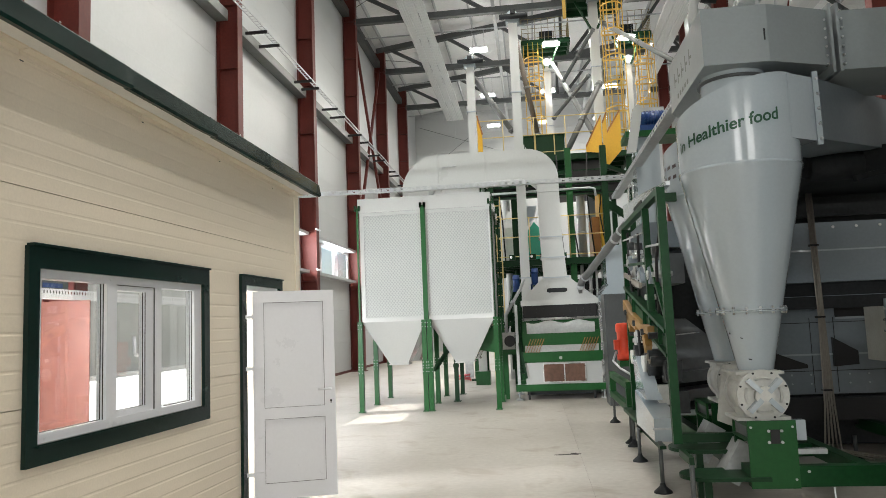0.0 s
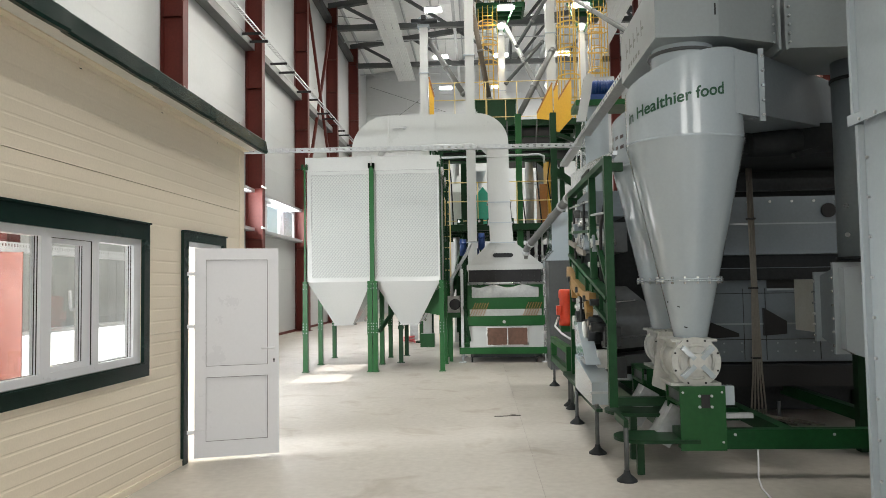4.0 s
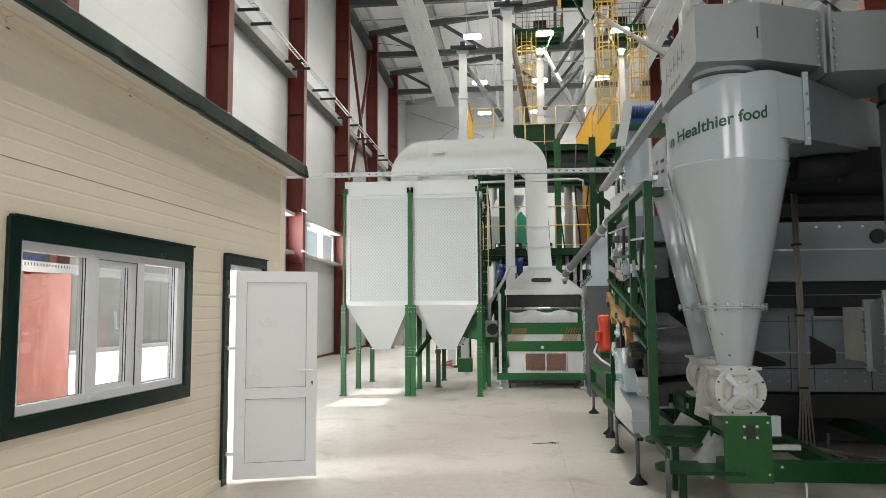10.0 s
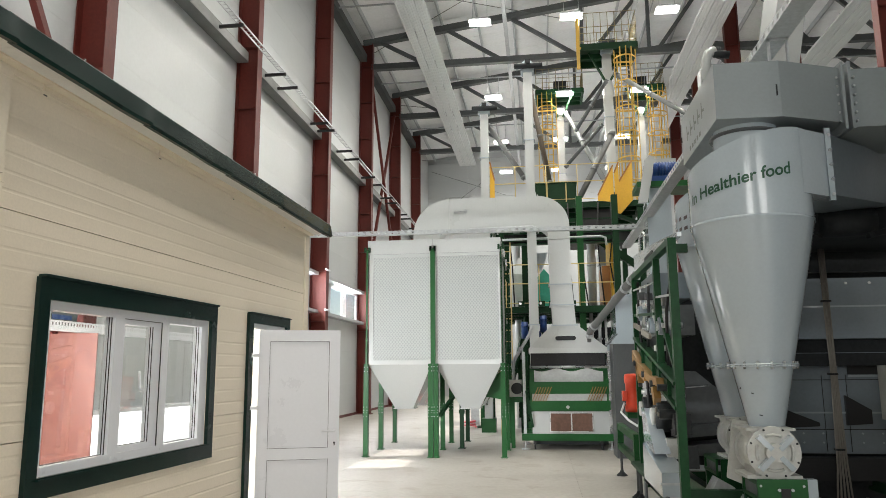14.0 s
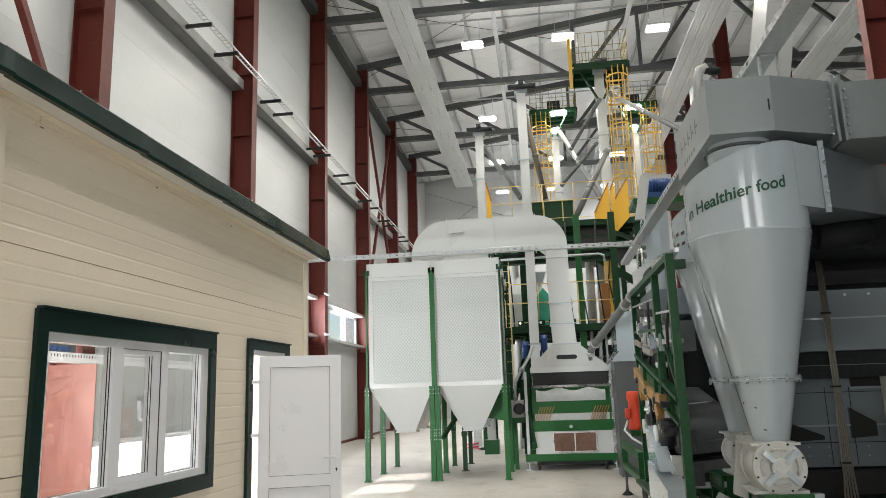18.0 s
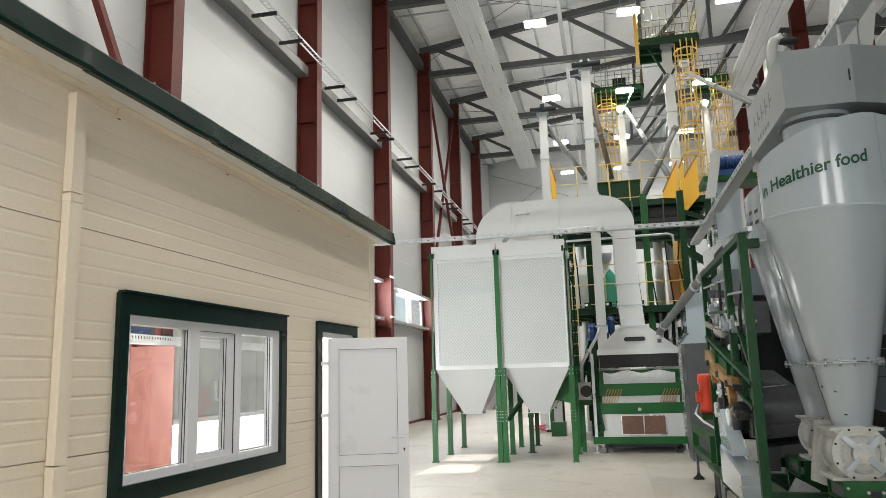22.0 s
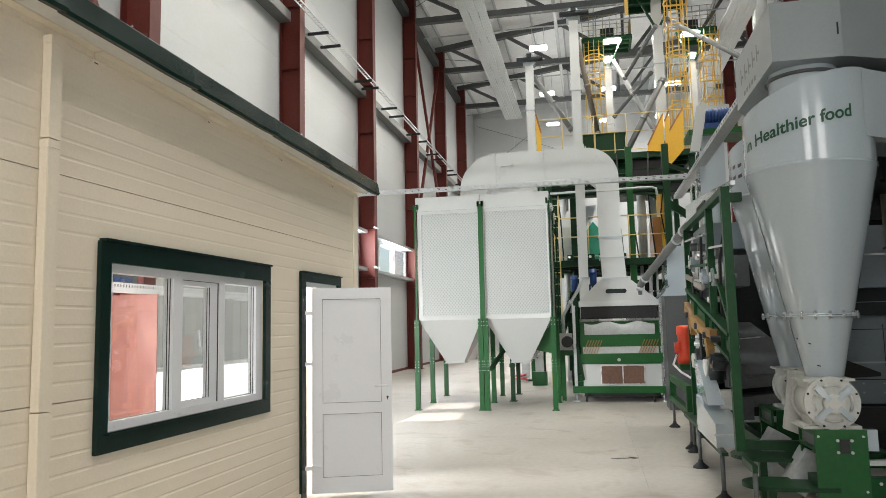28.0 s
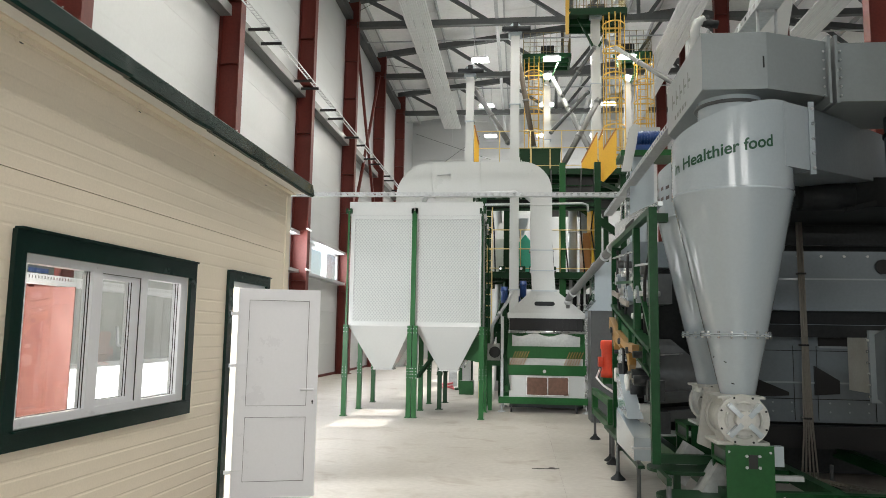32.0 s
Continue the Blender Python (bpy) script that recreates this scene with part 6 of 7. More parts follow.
for i in range(18):
    bm = bmesh.new()
    x = 2.5 + 0.26 * i
    rod(bm, (x, 9.0, 2.60), (x, 8.985, 2.60), 0.016, n=6)
    part("bolt", bm, STAINLESS, bulk)
hang = thing("drive_carriage", "dark gearbox carriage slung under the hood", "drive")
boxpart("carriage", (2.6, 4.4, 7.6, 8.6, 2.95, 3.25), MDARK, hang, bevel=0.02)
boxpart("carriage_post", (3.6, 3.72, 8.0, 8.12, 3.25, 3.75), MDARK, hang)
bm = bmesh.new()
rod(bm, (2.8, 7.6, 3.05), (3.3, 7.6, 3.05), 0.14, n=20)
part("drum", bm, MDARK, hang)
bm = bmesh.new()
beam(bm, (3.2, 7.5, 2.9), (4.3, 7.9, 3.2), 0.05, 0.05)
part("arm", bm, MDARK, hang)
boxpart("tail_post", (4.2, 4.3, 8.4, 8.5, 3.25, 3.75), MDARK, hang)

# air riser and its boxes near the aisle end
riser = thing("air_riser", "tall pale grey rectangular air riser", "duct")
boxpart("shaft", (2.64, 3.7, 3.9, 5.06, 0.0, 2.735), MGREY, riser, bevel=0.006)
boxpart("shaft", (2.62, 3.7, 3.9, 5.08, 2.765, 6.2), MGREY, riser, bevel=0.006)
boxpart("flange", (2.57, 3.75, 3.85, 5.14, 2.735, 2.765), MGREY, riser, bevel=0.004)
boxpart("flange_lip", (2.57, 2.576, 3.85, 5.14, 2.69, 2.735), MGREY, riser)
boxpart("corner_angle", (2.60, 2.64, 5.06, 5.10, 0.0, 2.69), MGREY, riser)
boxpart("corner_angle", (2.585, 2.62, 5.08, 5.12, 2.765, 6.2), MGREY, riser)
boxpart("blue_panel", (2.632, 2.64, 3.95, 4.57, 0.02, 2.68), MBLUEG, riser, "blue-grey door panel")
boxpart("blue_panel", (2.612, 2.62, 3.95, 4.62, 2.80, 6.1), MBLUEG, riser, "blue-grey door panel")
for i in range(9):
    for y in (4.60, 5.03):
        bm = bmesh.new()
        z = 0.3 + 0.27 * i
        rod(bm, (2.642, y, z), (2.626, y, z), 0.011, n=6)
        part("bolt", bm, GALV, riser)
for i in range(5):
    bm = bmesh.new()
    y = 4.98 - 0.2 * i
    rod(bm, (2.571, y, 2.712), (2.56, y, 2.712), 0.011, n=6)
    part("bolt", bm, GALV, riser)
tube = thing("grey_tube", "grey round tube with a cut lower end beside the riser", "pipe")
bm = bmesh.new()
lathe(bm, [(0.2, 1.84), (0.2, 3.69)], 32, (3.57, 6.98, 0))
# darker grey puts the shade beneath the hood into the tube's colour
part("tube_body", bm, MGREY2, tube)
for z in (1.82, 3.50):
    bm = bmesh.new()
    lathe(bm, [(0.2, z), (0.215, z), (0.215, z + 0.03), (0.2, z + 0.03)], 32, (3.57, 6.98, 0))
    part("end_ring", bm, MDARK, tube, "dark joint ring")
for z in (2.32, 2.05):
    bm = bmesh.new()
    rod(bm, (3.40, 6.87, z), (3.38, 6.855, z), 0.02, n=8)
    part("latch", bm, STAINLESS, tube)
elbow = thing("suction_box", "pale bolted suction box with a curved underside", "duct")
boxpart("box", (3.35, 4.3, 7.40, 7.95, 1.12, 1.65), CASTING, elbow, "beige-grey box", bevel=0.004)
bm = bmesh.new()
quad_mesh(bm, [Vector(v) for v in ((3.35, 7.36, 1.08), (4.3, 7.36, 1.08), (4.3, 7.36, 1.68), (3.35, 7.36, 1.68), (3.33, 7.0, 0.99), (4.3, 7.0, 0.99), (4.3, 7.0, 1.76), (3.33, 7.0, 1.76))],
          [(0, 1, 2, 3), (4, 7, 6, 5), (0, 4, 5, 1), (1, 5, 6, 2), (2, 6, 7, 3), (3, 7, 4, 0)])
part("taper", bm, MGREY2, elbow, "blue-grey tapered length")
boxpart("flange", (3.30, 4.35, 7.36, 7.40, 1.04, 1.72), MGREY, elbow)
boxpart("flange", (3.29, 4.35, 6.96, 7.0, 0.95, 1.80), MGREY, elbow)
bm = bmesh.new()
prism(bm, [(3.34, 1.75), (4.3, 1.86), (4.3, 0.98)] + [(4.3 - 0.08 * i, 0.98 - 0.10 * math.sin(math.pi * i / 12)) for i in range(1, 12)] + [(3.34, 1.0)],
      lambda a, b: Vector((a, 6.86, b)), lambda a, b: Vector((a, 6.96, b)))
part("curved_box", bm, MGREY, elbow, bevel=0.004)
for i in range(6):
    for y, dz in ((7.38, 0.0), (6.98, 0.0)):
        bm = bmesh.new()
        z = 1.03 + 0.125 * i if y < 7.2 else 1.10 + 0.105 * i
        rod(bm, (3.30, y, z), (3.278, y, z), 0.013, n=6)
        part("bolt", bm, STAINLESS, elbow)
for x in (3.5, 3.75, 4.0):
    bm = bmesh.new()
    rod(bm, (x, 6.86, 1.6), (x, 6.845, 1.6), 0.013, n=6)
    part("bolt", bm, STAINLESS, elbow)
boxpart("support_leg", (3.6, 3.7, 7.2, 7.3, 0.0, 1.0), DGREEN, elbow)
bundle = thing("cable_bundle", "bundle of beige cables hanging to the floor", "cables")
for i in range(5):
    x = 3.13 + 0.013 * i
    bm = bmesh.new()
    pipe(bm, [(x, 8.6 + 0.02 * (i % 2), 2.95), (x + 0.01, 8.58, 1.6), (x - 0.01 + 0.012 * i, 8.58, 0.6), (x + 0.03 * (i - 2), 8.55, 0.12), (x + 0.1 + 0.14 * i, 8.45, 0.03)], 0.011, 8)
    part("cable", bm, CABLE, bundle)
for z in (2.35, 1.55, 0.75):
    boxpart("cable_tie", (3.115, 3.205, 8.56, 8.63, z, z + 0.02), BLACK, bundle)
bm = bmesh.new()
pipe(bm, [(2.27, 6.2, 0.25), (2.25, 6.14, 0.2), (2.23, 6.1, 0.05), (2.2, 5.95, 0.009), (2.12, 5.4, 0.009)], 0.007, 8)
tagged(part("white_hose", bm, PVC), "thin white hose lying on the floor", "hose")
bm = bmesh.new()
beam(bm, (2.75, 9.2, 3.75), (4.6, 9.6, 13.0), 0.38, 0.38)
tagged(part("spout", bm, MWHITE), "white inclined spout rising from the cleaner to the roof", "spout")
eh = thing("small_elevator", "small white elevator head with a dark gearmotor behind the hood", "elevator")
boxpart("leg", (2.06, 2.2, 8.9, 9.1, 0.0, 5.3), MWHITE, eh)
bm = bmesh.new()
pipe(bm, [(2.12, 8.86, 5.1), (2.12, 8.86, 5.36), (2.15, 8.86, 5.46), (2.24, 8.86, 5.5)], 0.06, 14)
part("elbow", bm, MWHITE, eh)
bm = bmesh.new()
rod(bm, (2.22, 8.86, 5.46), (2.40, 8.86, 5.43), 0.05, n=14)
rod(bm, (2.28, 8.86, 5.40), (2.28, 8.86, 5.54), 0.03, n=10)
part("gearmotor", bm, MDARK, eh)

# ---- processing tower with platforms and bucket elevators ----
def elevator(x, y, w, top, label, motor=True, d=None):
    ob = thing("bucket_elevator", label, "elevator", "bucket elevators", m=pose(x, y, 0))
    h, dd = w / 2, (d or w) / 2
    z = 0.35
    while z < top - 0.01:
        e = min(z + 2.4, top)
        boxpart("leg_section", (-h, h, -dd, dd, z + 0.01, e - 0.01), DUCTW, ob)
        boxpart("section_flange", (-h - 0.03, h + 0.03, -dd - 0.03, dd + 0.03, e - 0.03, e + 0.0), MGREY, ob)
        z = e
    boxpart("boot", (-h - 0.08, h + 0.08, -dd - 0.1, dd + 0.1, 0.0, 0.36), MGREEN, ob)
    bm = bmesh.new()
    prism(bm, [(-h - 0.06, 0)] + [((h + 0.06) * math.cos(radians(180 - 15 * i)), 0.1 + 0.2 * math.sin(radians(15 * i))) for i in range(13)] + [(h + 0.06, 0)],
          lambda a, b: Vector((a, -dd - 0.05, top + b)), lambda a, b: Vector((a, dd + 0.05, top + b)))
    part("head_housing", bm, MGREY, ob)
    if motor:
        bm = bmesh.new()
        rod(bm, (-h - 0.22, -dd - 0.12, top + 0.1), (h + 0.28, -dd - 0.12, top + 0.1), 0.07, n=14)
        part("gearmotor", bm, MDARK, ob)
        boxpart("terminal_box", (-0.05, 0.08, -dd - 0.22, -dd - 0.08, top + 0.14, top + 0.24), MDARK, ob)
    return ob


elevator(-1.41, 20.0, 0.22, 8.85, "slim pale grey bucket elevator rising behind the duct")
elevator(-0.14, 18.55, 0.235, 9.42, "tall pale grey bucket elevator beside the platform")
elevator(1.14, 31.0, 0.30, 12.57, "bright pale grey bucket elevator under the small platform", False)
elevator(2.50, 24.0, 0.30, 12.2, "tallest pale grey bucket elevator reaching the top platform", False)
elevator(4.56, 31.0, 0.28, 12.44, "slim pale grey bucket elevator beside the caged ladder", False)


def railing(ob, pts, z, h=1.1, material=None, r=0.014, step=0.9):
    mt = material or PYELLOW
    for p, q in zip(pts, pts[1:]):
        for dz in (h, h * 0.55, 0.1):
            bm = bmesh.new()
            rod(bm, (*p, z + dz), (*q, z + dz), r if dz > 0.2 else r * 0.8, n=8)
            part("rail", bm, mt, ob)
        ln = math.dist(p, q)
        n = max(1, round(ln / step))
        for i in range(n + 1):
            x, y = (p[k] + (q[k] - p[k]) * i / n for k in (0, 1))
            bm = bmesh.new()
            rod(bm, (x, y, z), (x, y, z + h), r, n=8)
            part("post", bm, mt, ob)


def platform(name, x0, x1, y0, y1, z, label, sides="fblr", t=0.16, material=None, rail=None, step=0.9, h=1.1):
    ob = thing(name, label, "platform", "tower platforms")
    mt = material or DGREEN
    for y in (y0, y1):
        bm = bmesh.new()
        beam(bm, (x0, y, z - t / 2), (x1, y, z - t / 2), 0.09, t)
        part("edge_beam", bm, DGREEN, ob)
    for x in (x0, x1):
        bm = bmesh.new()
        beam(bm, (x, y0, z - t / 2), (x, y1, z - t / 2), 0.09, t)
        part("edge_beam", bm, DGREEN, ob)
    n = max(2, round((y1 - y0) / 0.6))
    for i in range(1, n):
        y = y0 + (y1 - y0) * i / n
        bm = bmesh.new()
        beam(bm, (x0, y, z - t / 2 - 0.02), (x1, y, z - t / 2 - 0.02), 0.07, t * 0.8)
        part("joist", bm, mt, ob)
    boxpart("deck_plate", (x0, x1, y0, y1, z, z + 0.012), mt, ob)
    a = {"f": [(x0, y0), (x1, y0)], "b": [(x0, y1), (x1, y1)], "l": [(x0, y0), (x0, y1)], "r": [(x1, y0), (x1, y1)]}
    for s in sides:
        railing(ob, a[s], z, h, material=rail, r=0.014 if rail is None else 0.011, step=step)
    return ob


platform("main_platform", -1.45, 2.9, 20.3, 24.6, 6.25, "green steel platform with pale yellow railings above the duct", "fl")
platform("lower_platform", -1.0, 2.05, 18.9, 23.5, 3.22, "green steel lower platform with pale yellow railings", "flr")
p2 = platform("head_platform", 0.13, 2.14, 30.75, 32.3, 13.72, "small green platform under an elevator head with yellow rails", "flrb", 0.2, None, RAILY, 0.28, 0.95)
p1 = platform("head_platform", 1.6, 3.42, 23.3, 24.8, 12.3, "topmost small green platform with yellow rails", "flrb", 0.22, None, RAILY, 0.24)
p3 = platform("head_platform", 4.34, 5.55, 30.75, 32.2, 13.72, "small green platform beside the caged ladder", "frb", 0.2, None, RAILY, 0.28, 0.95)
for ob, x, y, zt, zb in ((p2, 1.14, 31.0, 13.6, 12.45), (p1, 2.5, 24.0, 12.18, 11.2), (p3, 4.56, 31.0, 13.6, 12.35)):
    for s in (-1, 1):
        bm = bmesh.new()
        beam(bm, (x + s * 0.6, y - 0.25, zt), (x + s * 0.1, y - 0.2, zb), 0.06, 0.07)
        part("bracket_strut", bm, DGREEN, ob)
    boxpart("drive_unit", (x - 0.25, x + 0.3, y - 0.2, y + 0.3, zt + 0.12, zt + 0.5), MDARK, ob, bevel=0.03)

tower = thing("tower_frame", "green steel posts and braces of the processing tower", "frame")
for x, y, z in ((-0.95, 18.95, 6.1), (-0.35, 19.6, 6.1), (1.1, 19.0, 6.1), (2.0, 18.95, 6.1), (2.85, 20.4, 6.1), (-1.35, 20.4, 6.1), (-1.0, 23.4, 6.1), (2.0, 23.4, 6.1), (2.85, 24.5, 6.1)):
    boxpart("post", (x - 0.08, x + 0.08, y - 0.08, y + 0.08, 0.0, z), MGREEN if x == 1.1 else DGREEN, tower)
for p, q in (((-0.95, 19.0, 5.0), (2.0, 19.0, 5.0)), ((2.0, 19.0, 5.6), (2.85, 20.4, 5.6)), ((-0.95, 19.0, 1.6), (2.0, 19.0, 1.6)),
             ((-0.35, 19.5, 5.5), (1.1, 19.1, 5.5)), ((-0.9, 19.1, 0.6), (-0.35, 19.5, 3.0)), ((1.1, 19.1, 0.5), (2.0, 19.1, 3.0))):
    bm = bmesh.new()
    beam(bm, p, q, 0.07, 0.1)
    part("brace", bm, DGREEN, tower)
# black plate set here to darken the space below the main platform
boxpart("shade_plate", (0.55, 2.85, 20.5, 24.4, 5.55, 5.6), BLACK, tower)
for i in range(7):
    boxpart("stair_string", (1.2 + 0.22 * i, 1.4 + 0.22 * i, 20.6, 20.9, 5.45 - 0.16 * i, 5.5 - 0.16 * i), DGREEN, tower)
bm = bmesh.new()
beam(bm, (1.15, 20.55, 5.6), (2.8, 20.55, 4.4), 0.05, 0.2)
part("stair_side", bm, DGREEN, tower)

# conduit rails bent along the platform edge
bm = bmesh.new()
pipe(bm, [(-0.9, 18.7, 4.95), (1.6, 18.7, 4.98), (1.72, 18.7, 4.94), (1.74, 18.7, 4.75)], 0.03, 8)
tagged(part("conduit", bm, GALV), "bent galvanised conduit under the platform", "conduit")

hop = thing("green_hopper", "dark green open hopper on the platform", "hopper")
boxpart("box", (0.0, 1.13, 20.45, 21.4, 6.30, 6.86), DGREEN, hop, bevel=0.01)
boxpart("rim", (-0.03, 1.16, 20.42, 21.43, 6.86, 6.90), MGREEN, hop)
for x in (0.3, 0.83):
    boxpart("rib", (x, x + 0.03, 20.42, 20.45, 6.30, 6.86), PYELLOW, hop)
boxpart("foot", (0.0, 1.13, 20.45, 21.4, 6.262, 6.30), DGREEN, hop)


def guard(x0, x1, zb0, zb1, zt0, zt1, y, label):
    bm = bmesh.new()
    prism(bm, [(x0, zb0), (x1, zb1), (x1, zt1), (x0, zt0)], lambda a, b: Vector((a, y, b)), lambda a, b: Vector((a, y + 0.02, b)))
    ob = tagged(part("guard_sheet", bm, YELLOW), label, "guard sheet", "yellow guard sheets")
    bm = bmesh.new()
    beam(bm, (x0, y - 0.01, zt0), (x1, y - 0.01, zt1), 0.02, 0.04)
    e = part("edge_bar", bm, AMBER, ob)


guard(1.70, 2.14, 6.25, 6.2, 6.4, 7.25, 20.2, "yellow sheet guard along the platform stair")
guard(2.16, 2.28, 5.95, 6.1, 7.0, 7.3, 20.1, "narrow yellow sheet guard at the stair head")
guard(2.18, 2.66, 5.72, 6.25, 6.6, 7.36, 20.22, "leaning yellow sheet guard on the stair")
guard(-1.27, -1.14, 6.26, 6.26, 7.4, 6.85, 19.85, "small yellow sheet guard by the slim elevator")


def caged_ladder(x, y, z0, z1, label, r=0.36):
    ob = thing("caged_ladder", label, "ladder", "caged ladders", m=pose(x, y, 0))
    for s in (-0.21, 0.21):
        boxpart("stile", (s - 0.022, s + 0.022, -0.02, 0.02, z0, z1), LYELLOW, ob)
    n = int((z1 - z0) / 0.3)
    for i in range(n):
        z = z0 + 0.15 + 0.3 * i
        bm = bmesh.new()
        rod(bm, (-0.21, 0, z), (0.21, 0, z), 0.014, n=6)
        part("rung", bm, LYELLOW, ob)
    z = z0 + 0.5
    while z < z1:
        bm = bmesh.new()
        prism(bm, [(0, 0), (0.012, 0), (0.012, 0.06), (0, 0.06)], lambda a, b: Vector((-0.3, -a, z + b)), lambda a, b: Vector((0.3, -a, z + b)))
        pts = [(-r * math.cos(radians(t)), -0.2 - r * math.sin(radians(t)) * 1.4) for t in range(0, 181, 15)]
        pts = [(-0.3, 0.0)] + pts + [(0.3, 0.0)]
        for p, q in zip(pts, pts[1:]):
            beam(bm, (*p, z), (*q, z), 0.012, 0.045)
        part("hoop", bm, LYELLOW, ob)
        z += 0.85
    for t in (20, 60, 90, 120, 160):
        px, py = -r * math.cos(radians(t)), -0.2 - r * math.sin(radians(t)) * 1.4
        boxpart("cage_bar", (px - 0.016, px + 0.016, py - 0.008, py + 0.008, z0 + 0.5, z1), LYELLOW, ob)
    return ob


caged_ladder(3.0, 23.5, 6.9, 11.95, "yellow caged ladder climbing to the top platform")
caged_ladder(0.57, 30.7, 8.8, 13.3, "yellow caged ladder beside the bright elevator", 0.42)
caged_ladder(5.12, 30.5, 9.1, 13.3, "yellow caged ladder on the far side of the slim elevator", 0.42)
ld = thing("slim_ladder", "pale yellow ladder behind the storage bins", "ladder", m=pose(-0.86, 18.8, 0))
for x in (-0.15, 0.15):
    boxpart("stile", (x - 0.015, x + 0.015, -0.015, 0.015, 0.0, 4.9), PYELLOW, ld)
for i in range(16):
    boxpart("rung", (-0.15, 0.15, -0.01, 0.01, 0.3 + 0.29 * i, 0.32 + 0.29 * i), PYELLOW, ld)


def spout(name, p, q, r, label, material=None):
    ob = thing(name, label, "spout", "inclined grain spouts")
    bm = bmesh.new()
    rod(bm, p, q, r, n=16)
    part("pipe", bm, material or PIPEG, ob)
    v = (Vector(q) - Vector(p))
    for k in (0.04, 0.5, 0.96):
        c = Vector(p) + v * k
        bm = bmesh.new()
        rod(bm, c - v.normalized() * 0.03, c + v.normalized() * 0.03, r + 0.02, n=16)
        part("clamp_ring", bm, PIPEG, ob)


spout("grain_spout", (-1.35, 20.6, 8.75), (-0.30, 20.6, 7.05), 0.075, "galvanised spout sloping down from the slim elevator")
spout("grain_spout", (-0.1, 20.7, 9.9), (0.42, 20.9, 6.9), 0.075, "brown-grey spout dropping into the green hopper", BROWN)
spout("grain_spout", (1.29, 31.6, 13.17), (2.3, 22.2, 6.9), 0.09, "galvanised spout crossing behind the platform")
spout("grain_spout", (2.45, 22.6, 9.0), (1.15, 22.2, 6.5), 0.09, "galvanised spout crossing the other way")
spout("grain_spout", (2.68, 23.4, 11.25), (4.5, 20.3, 8.5), 0.07, "galvanised spout running down to the cleaner line")
spout("grain_spout", (2.4, 23.0, 10.9), (1.35, 23.6, 9.4), 0.06, "thin dark spout brace beside the elevator", TRUSS)
spout("grain_spout", (2.3, 24.2, 9.8), (1.0, 24.4, 8.4), 0.06, "thin dark spout in the shade", TRUSS)

# sacking machine colours under the platform
tm = thing("teal_aspirator", "teal painted aspirator on the lower platform", "aspirator")
bm = bmesh.new()
prism(bm, [(-0.12, 3.24), (0.42, 3.24), (0.42, 3.95), (0.15, 4.3), (-0.12, 3.95)], lambda a, b: Vector((a, 19.6, b)), lambda a, b: Vector((a, 20.5, b)))
part("casing", bm, TEAL, tm)
bm = bmesh.new()
prism(bm, [(-0.2, 4.3), (0.1, 4.3), (0.25, 4.75), (-0.1, 4.75)], lambda a, b: Vector((a, 19.7, b)), lambda a, b: Vector((a, 20.4, b)))
part("cowl", bm, MGREY, tm)
am = thing("amber_cabinet", "amber-brown sheet cabinet on the lower platform", "cabinet")
boxpart("casing", (1.67, 1.87, 19.5, 20.6, 3.24, 4.32), AMBER, am, bevel=0.01)
boxpart("casing", (1.88, 2.06, 19.4, 20.6, 3.24, 5.1), YELLOW, am, bevel=0.01)
for x, z, mt in ((-0.38, 2.60, BLUE), (0.09, 2.75, BLUE)):
    ob = thing("blue_motor", "blue electric motor under the lower platform", "motor", "blue motors", m=pose(x, 18.6, z))
    bm = bmesh.new()
    rod(bm, (0, 0, -0.2), (0, 0, 0.22), 0.085, n=20)
    rod(bm, (0, 0, 0.1), (0, 0, 0.14), 0.1, n=20)
    part("body", bm, mt, ob)
    boxpart("bracket", (-0.05, 0.05, -0.05, 0.05, -z + 0.0, -0.2), DGREEN, ob)
sm = thing("lower_sifter", "dark green sifter machine under the lower platform", "sifter")
boxpart("casing", (0.5, 1.9, 19.4, 21.5, 0.5, 2.7), MDARK, sm, bevel=0.02)
boxpart("casing", (-0.6, 0.3, 19.6, 21.2, 0.4, 1.9), DGREEN, sm, bevel=0.02)
for x in (-0.5, 0.2, 0.6, 1.8):
    boxpart("leg", (x - 0.05, x + 0.05, 19.7, 19.8, 0.0, 0.5), DGREEN, sm)
mid = thing("polisher", "pale grey vertical machine between tower and cleaner", "machine")
boxpart("column", (1.95, 2.32, 12.8, 13.3, 0.0, 4.75), MGREY, mid, bevel=0.01)
boxpart("deck", (1.75, 2.75, 12.7, 13.4, 4.75, 4.85), MGREEN, mid)
boxpart("neck", (1.85, 2.1, 12.4, 12.8, 3.0, 4.4), MGREY, mid, bevel=0.02)
bm = bmesh.new()
prism(bm, [(1.74, 4.45), (1.90, 4.45), (2.0, 4.95), (2.05, 5.26), (1.97, 5.29), (1.89, 5.22)], lambda a, b: Vector((a, 12.6, b)), lambda a, b: Vector((a, 12.68, b)))
part("belt_guard", bm, MWHITE, mid)
boxpart("head_box", (2.0, 2.5, 13.1, 13.4, 4.85, 5.36), MWHITE, mid, bevel=0.02)
bl = thing("drive_motor", "blue drive motor on top of the grey machine", "motor")
bm = bmesh.new()
rod(bm, (2.05, 12.95, 5.12), (2.6, 12.95, 5.12), 0.12, n=22)
part("body", bm, BLUE, bl)
for i in range(7):
    bm = bmesh.new()
    rod(bm, (2.12 + 0.05 * i, 12.95, 5.12), (2.135 + 0.05 * i, 12.95, 5.12), 0.133, n=22)
    part("fin", bm, BLUE, bl)
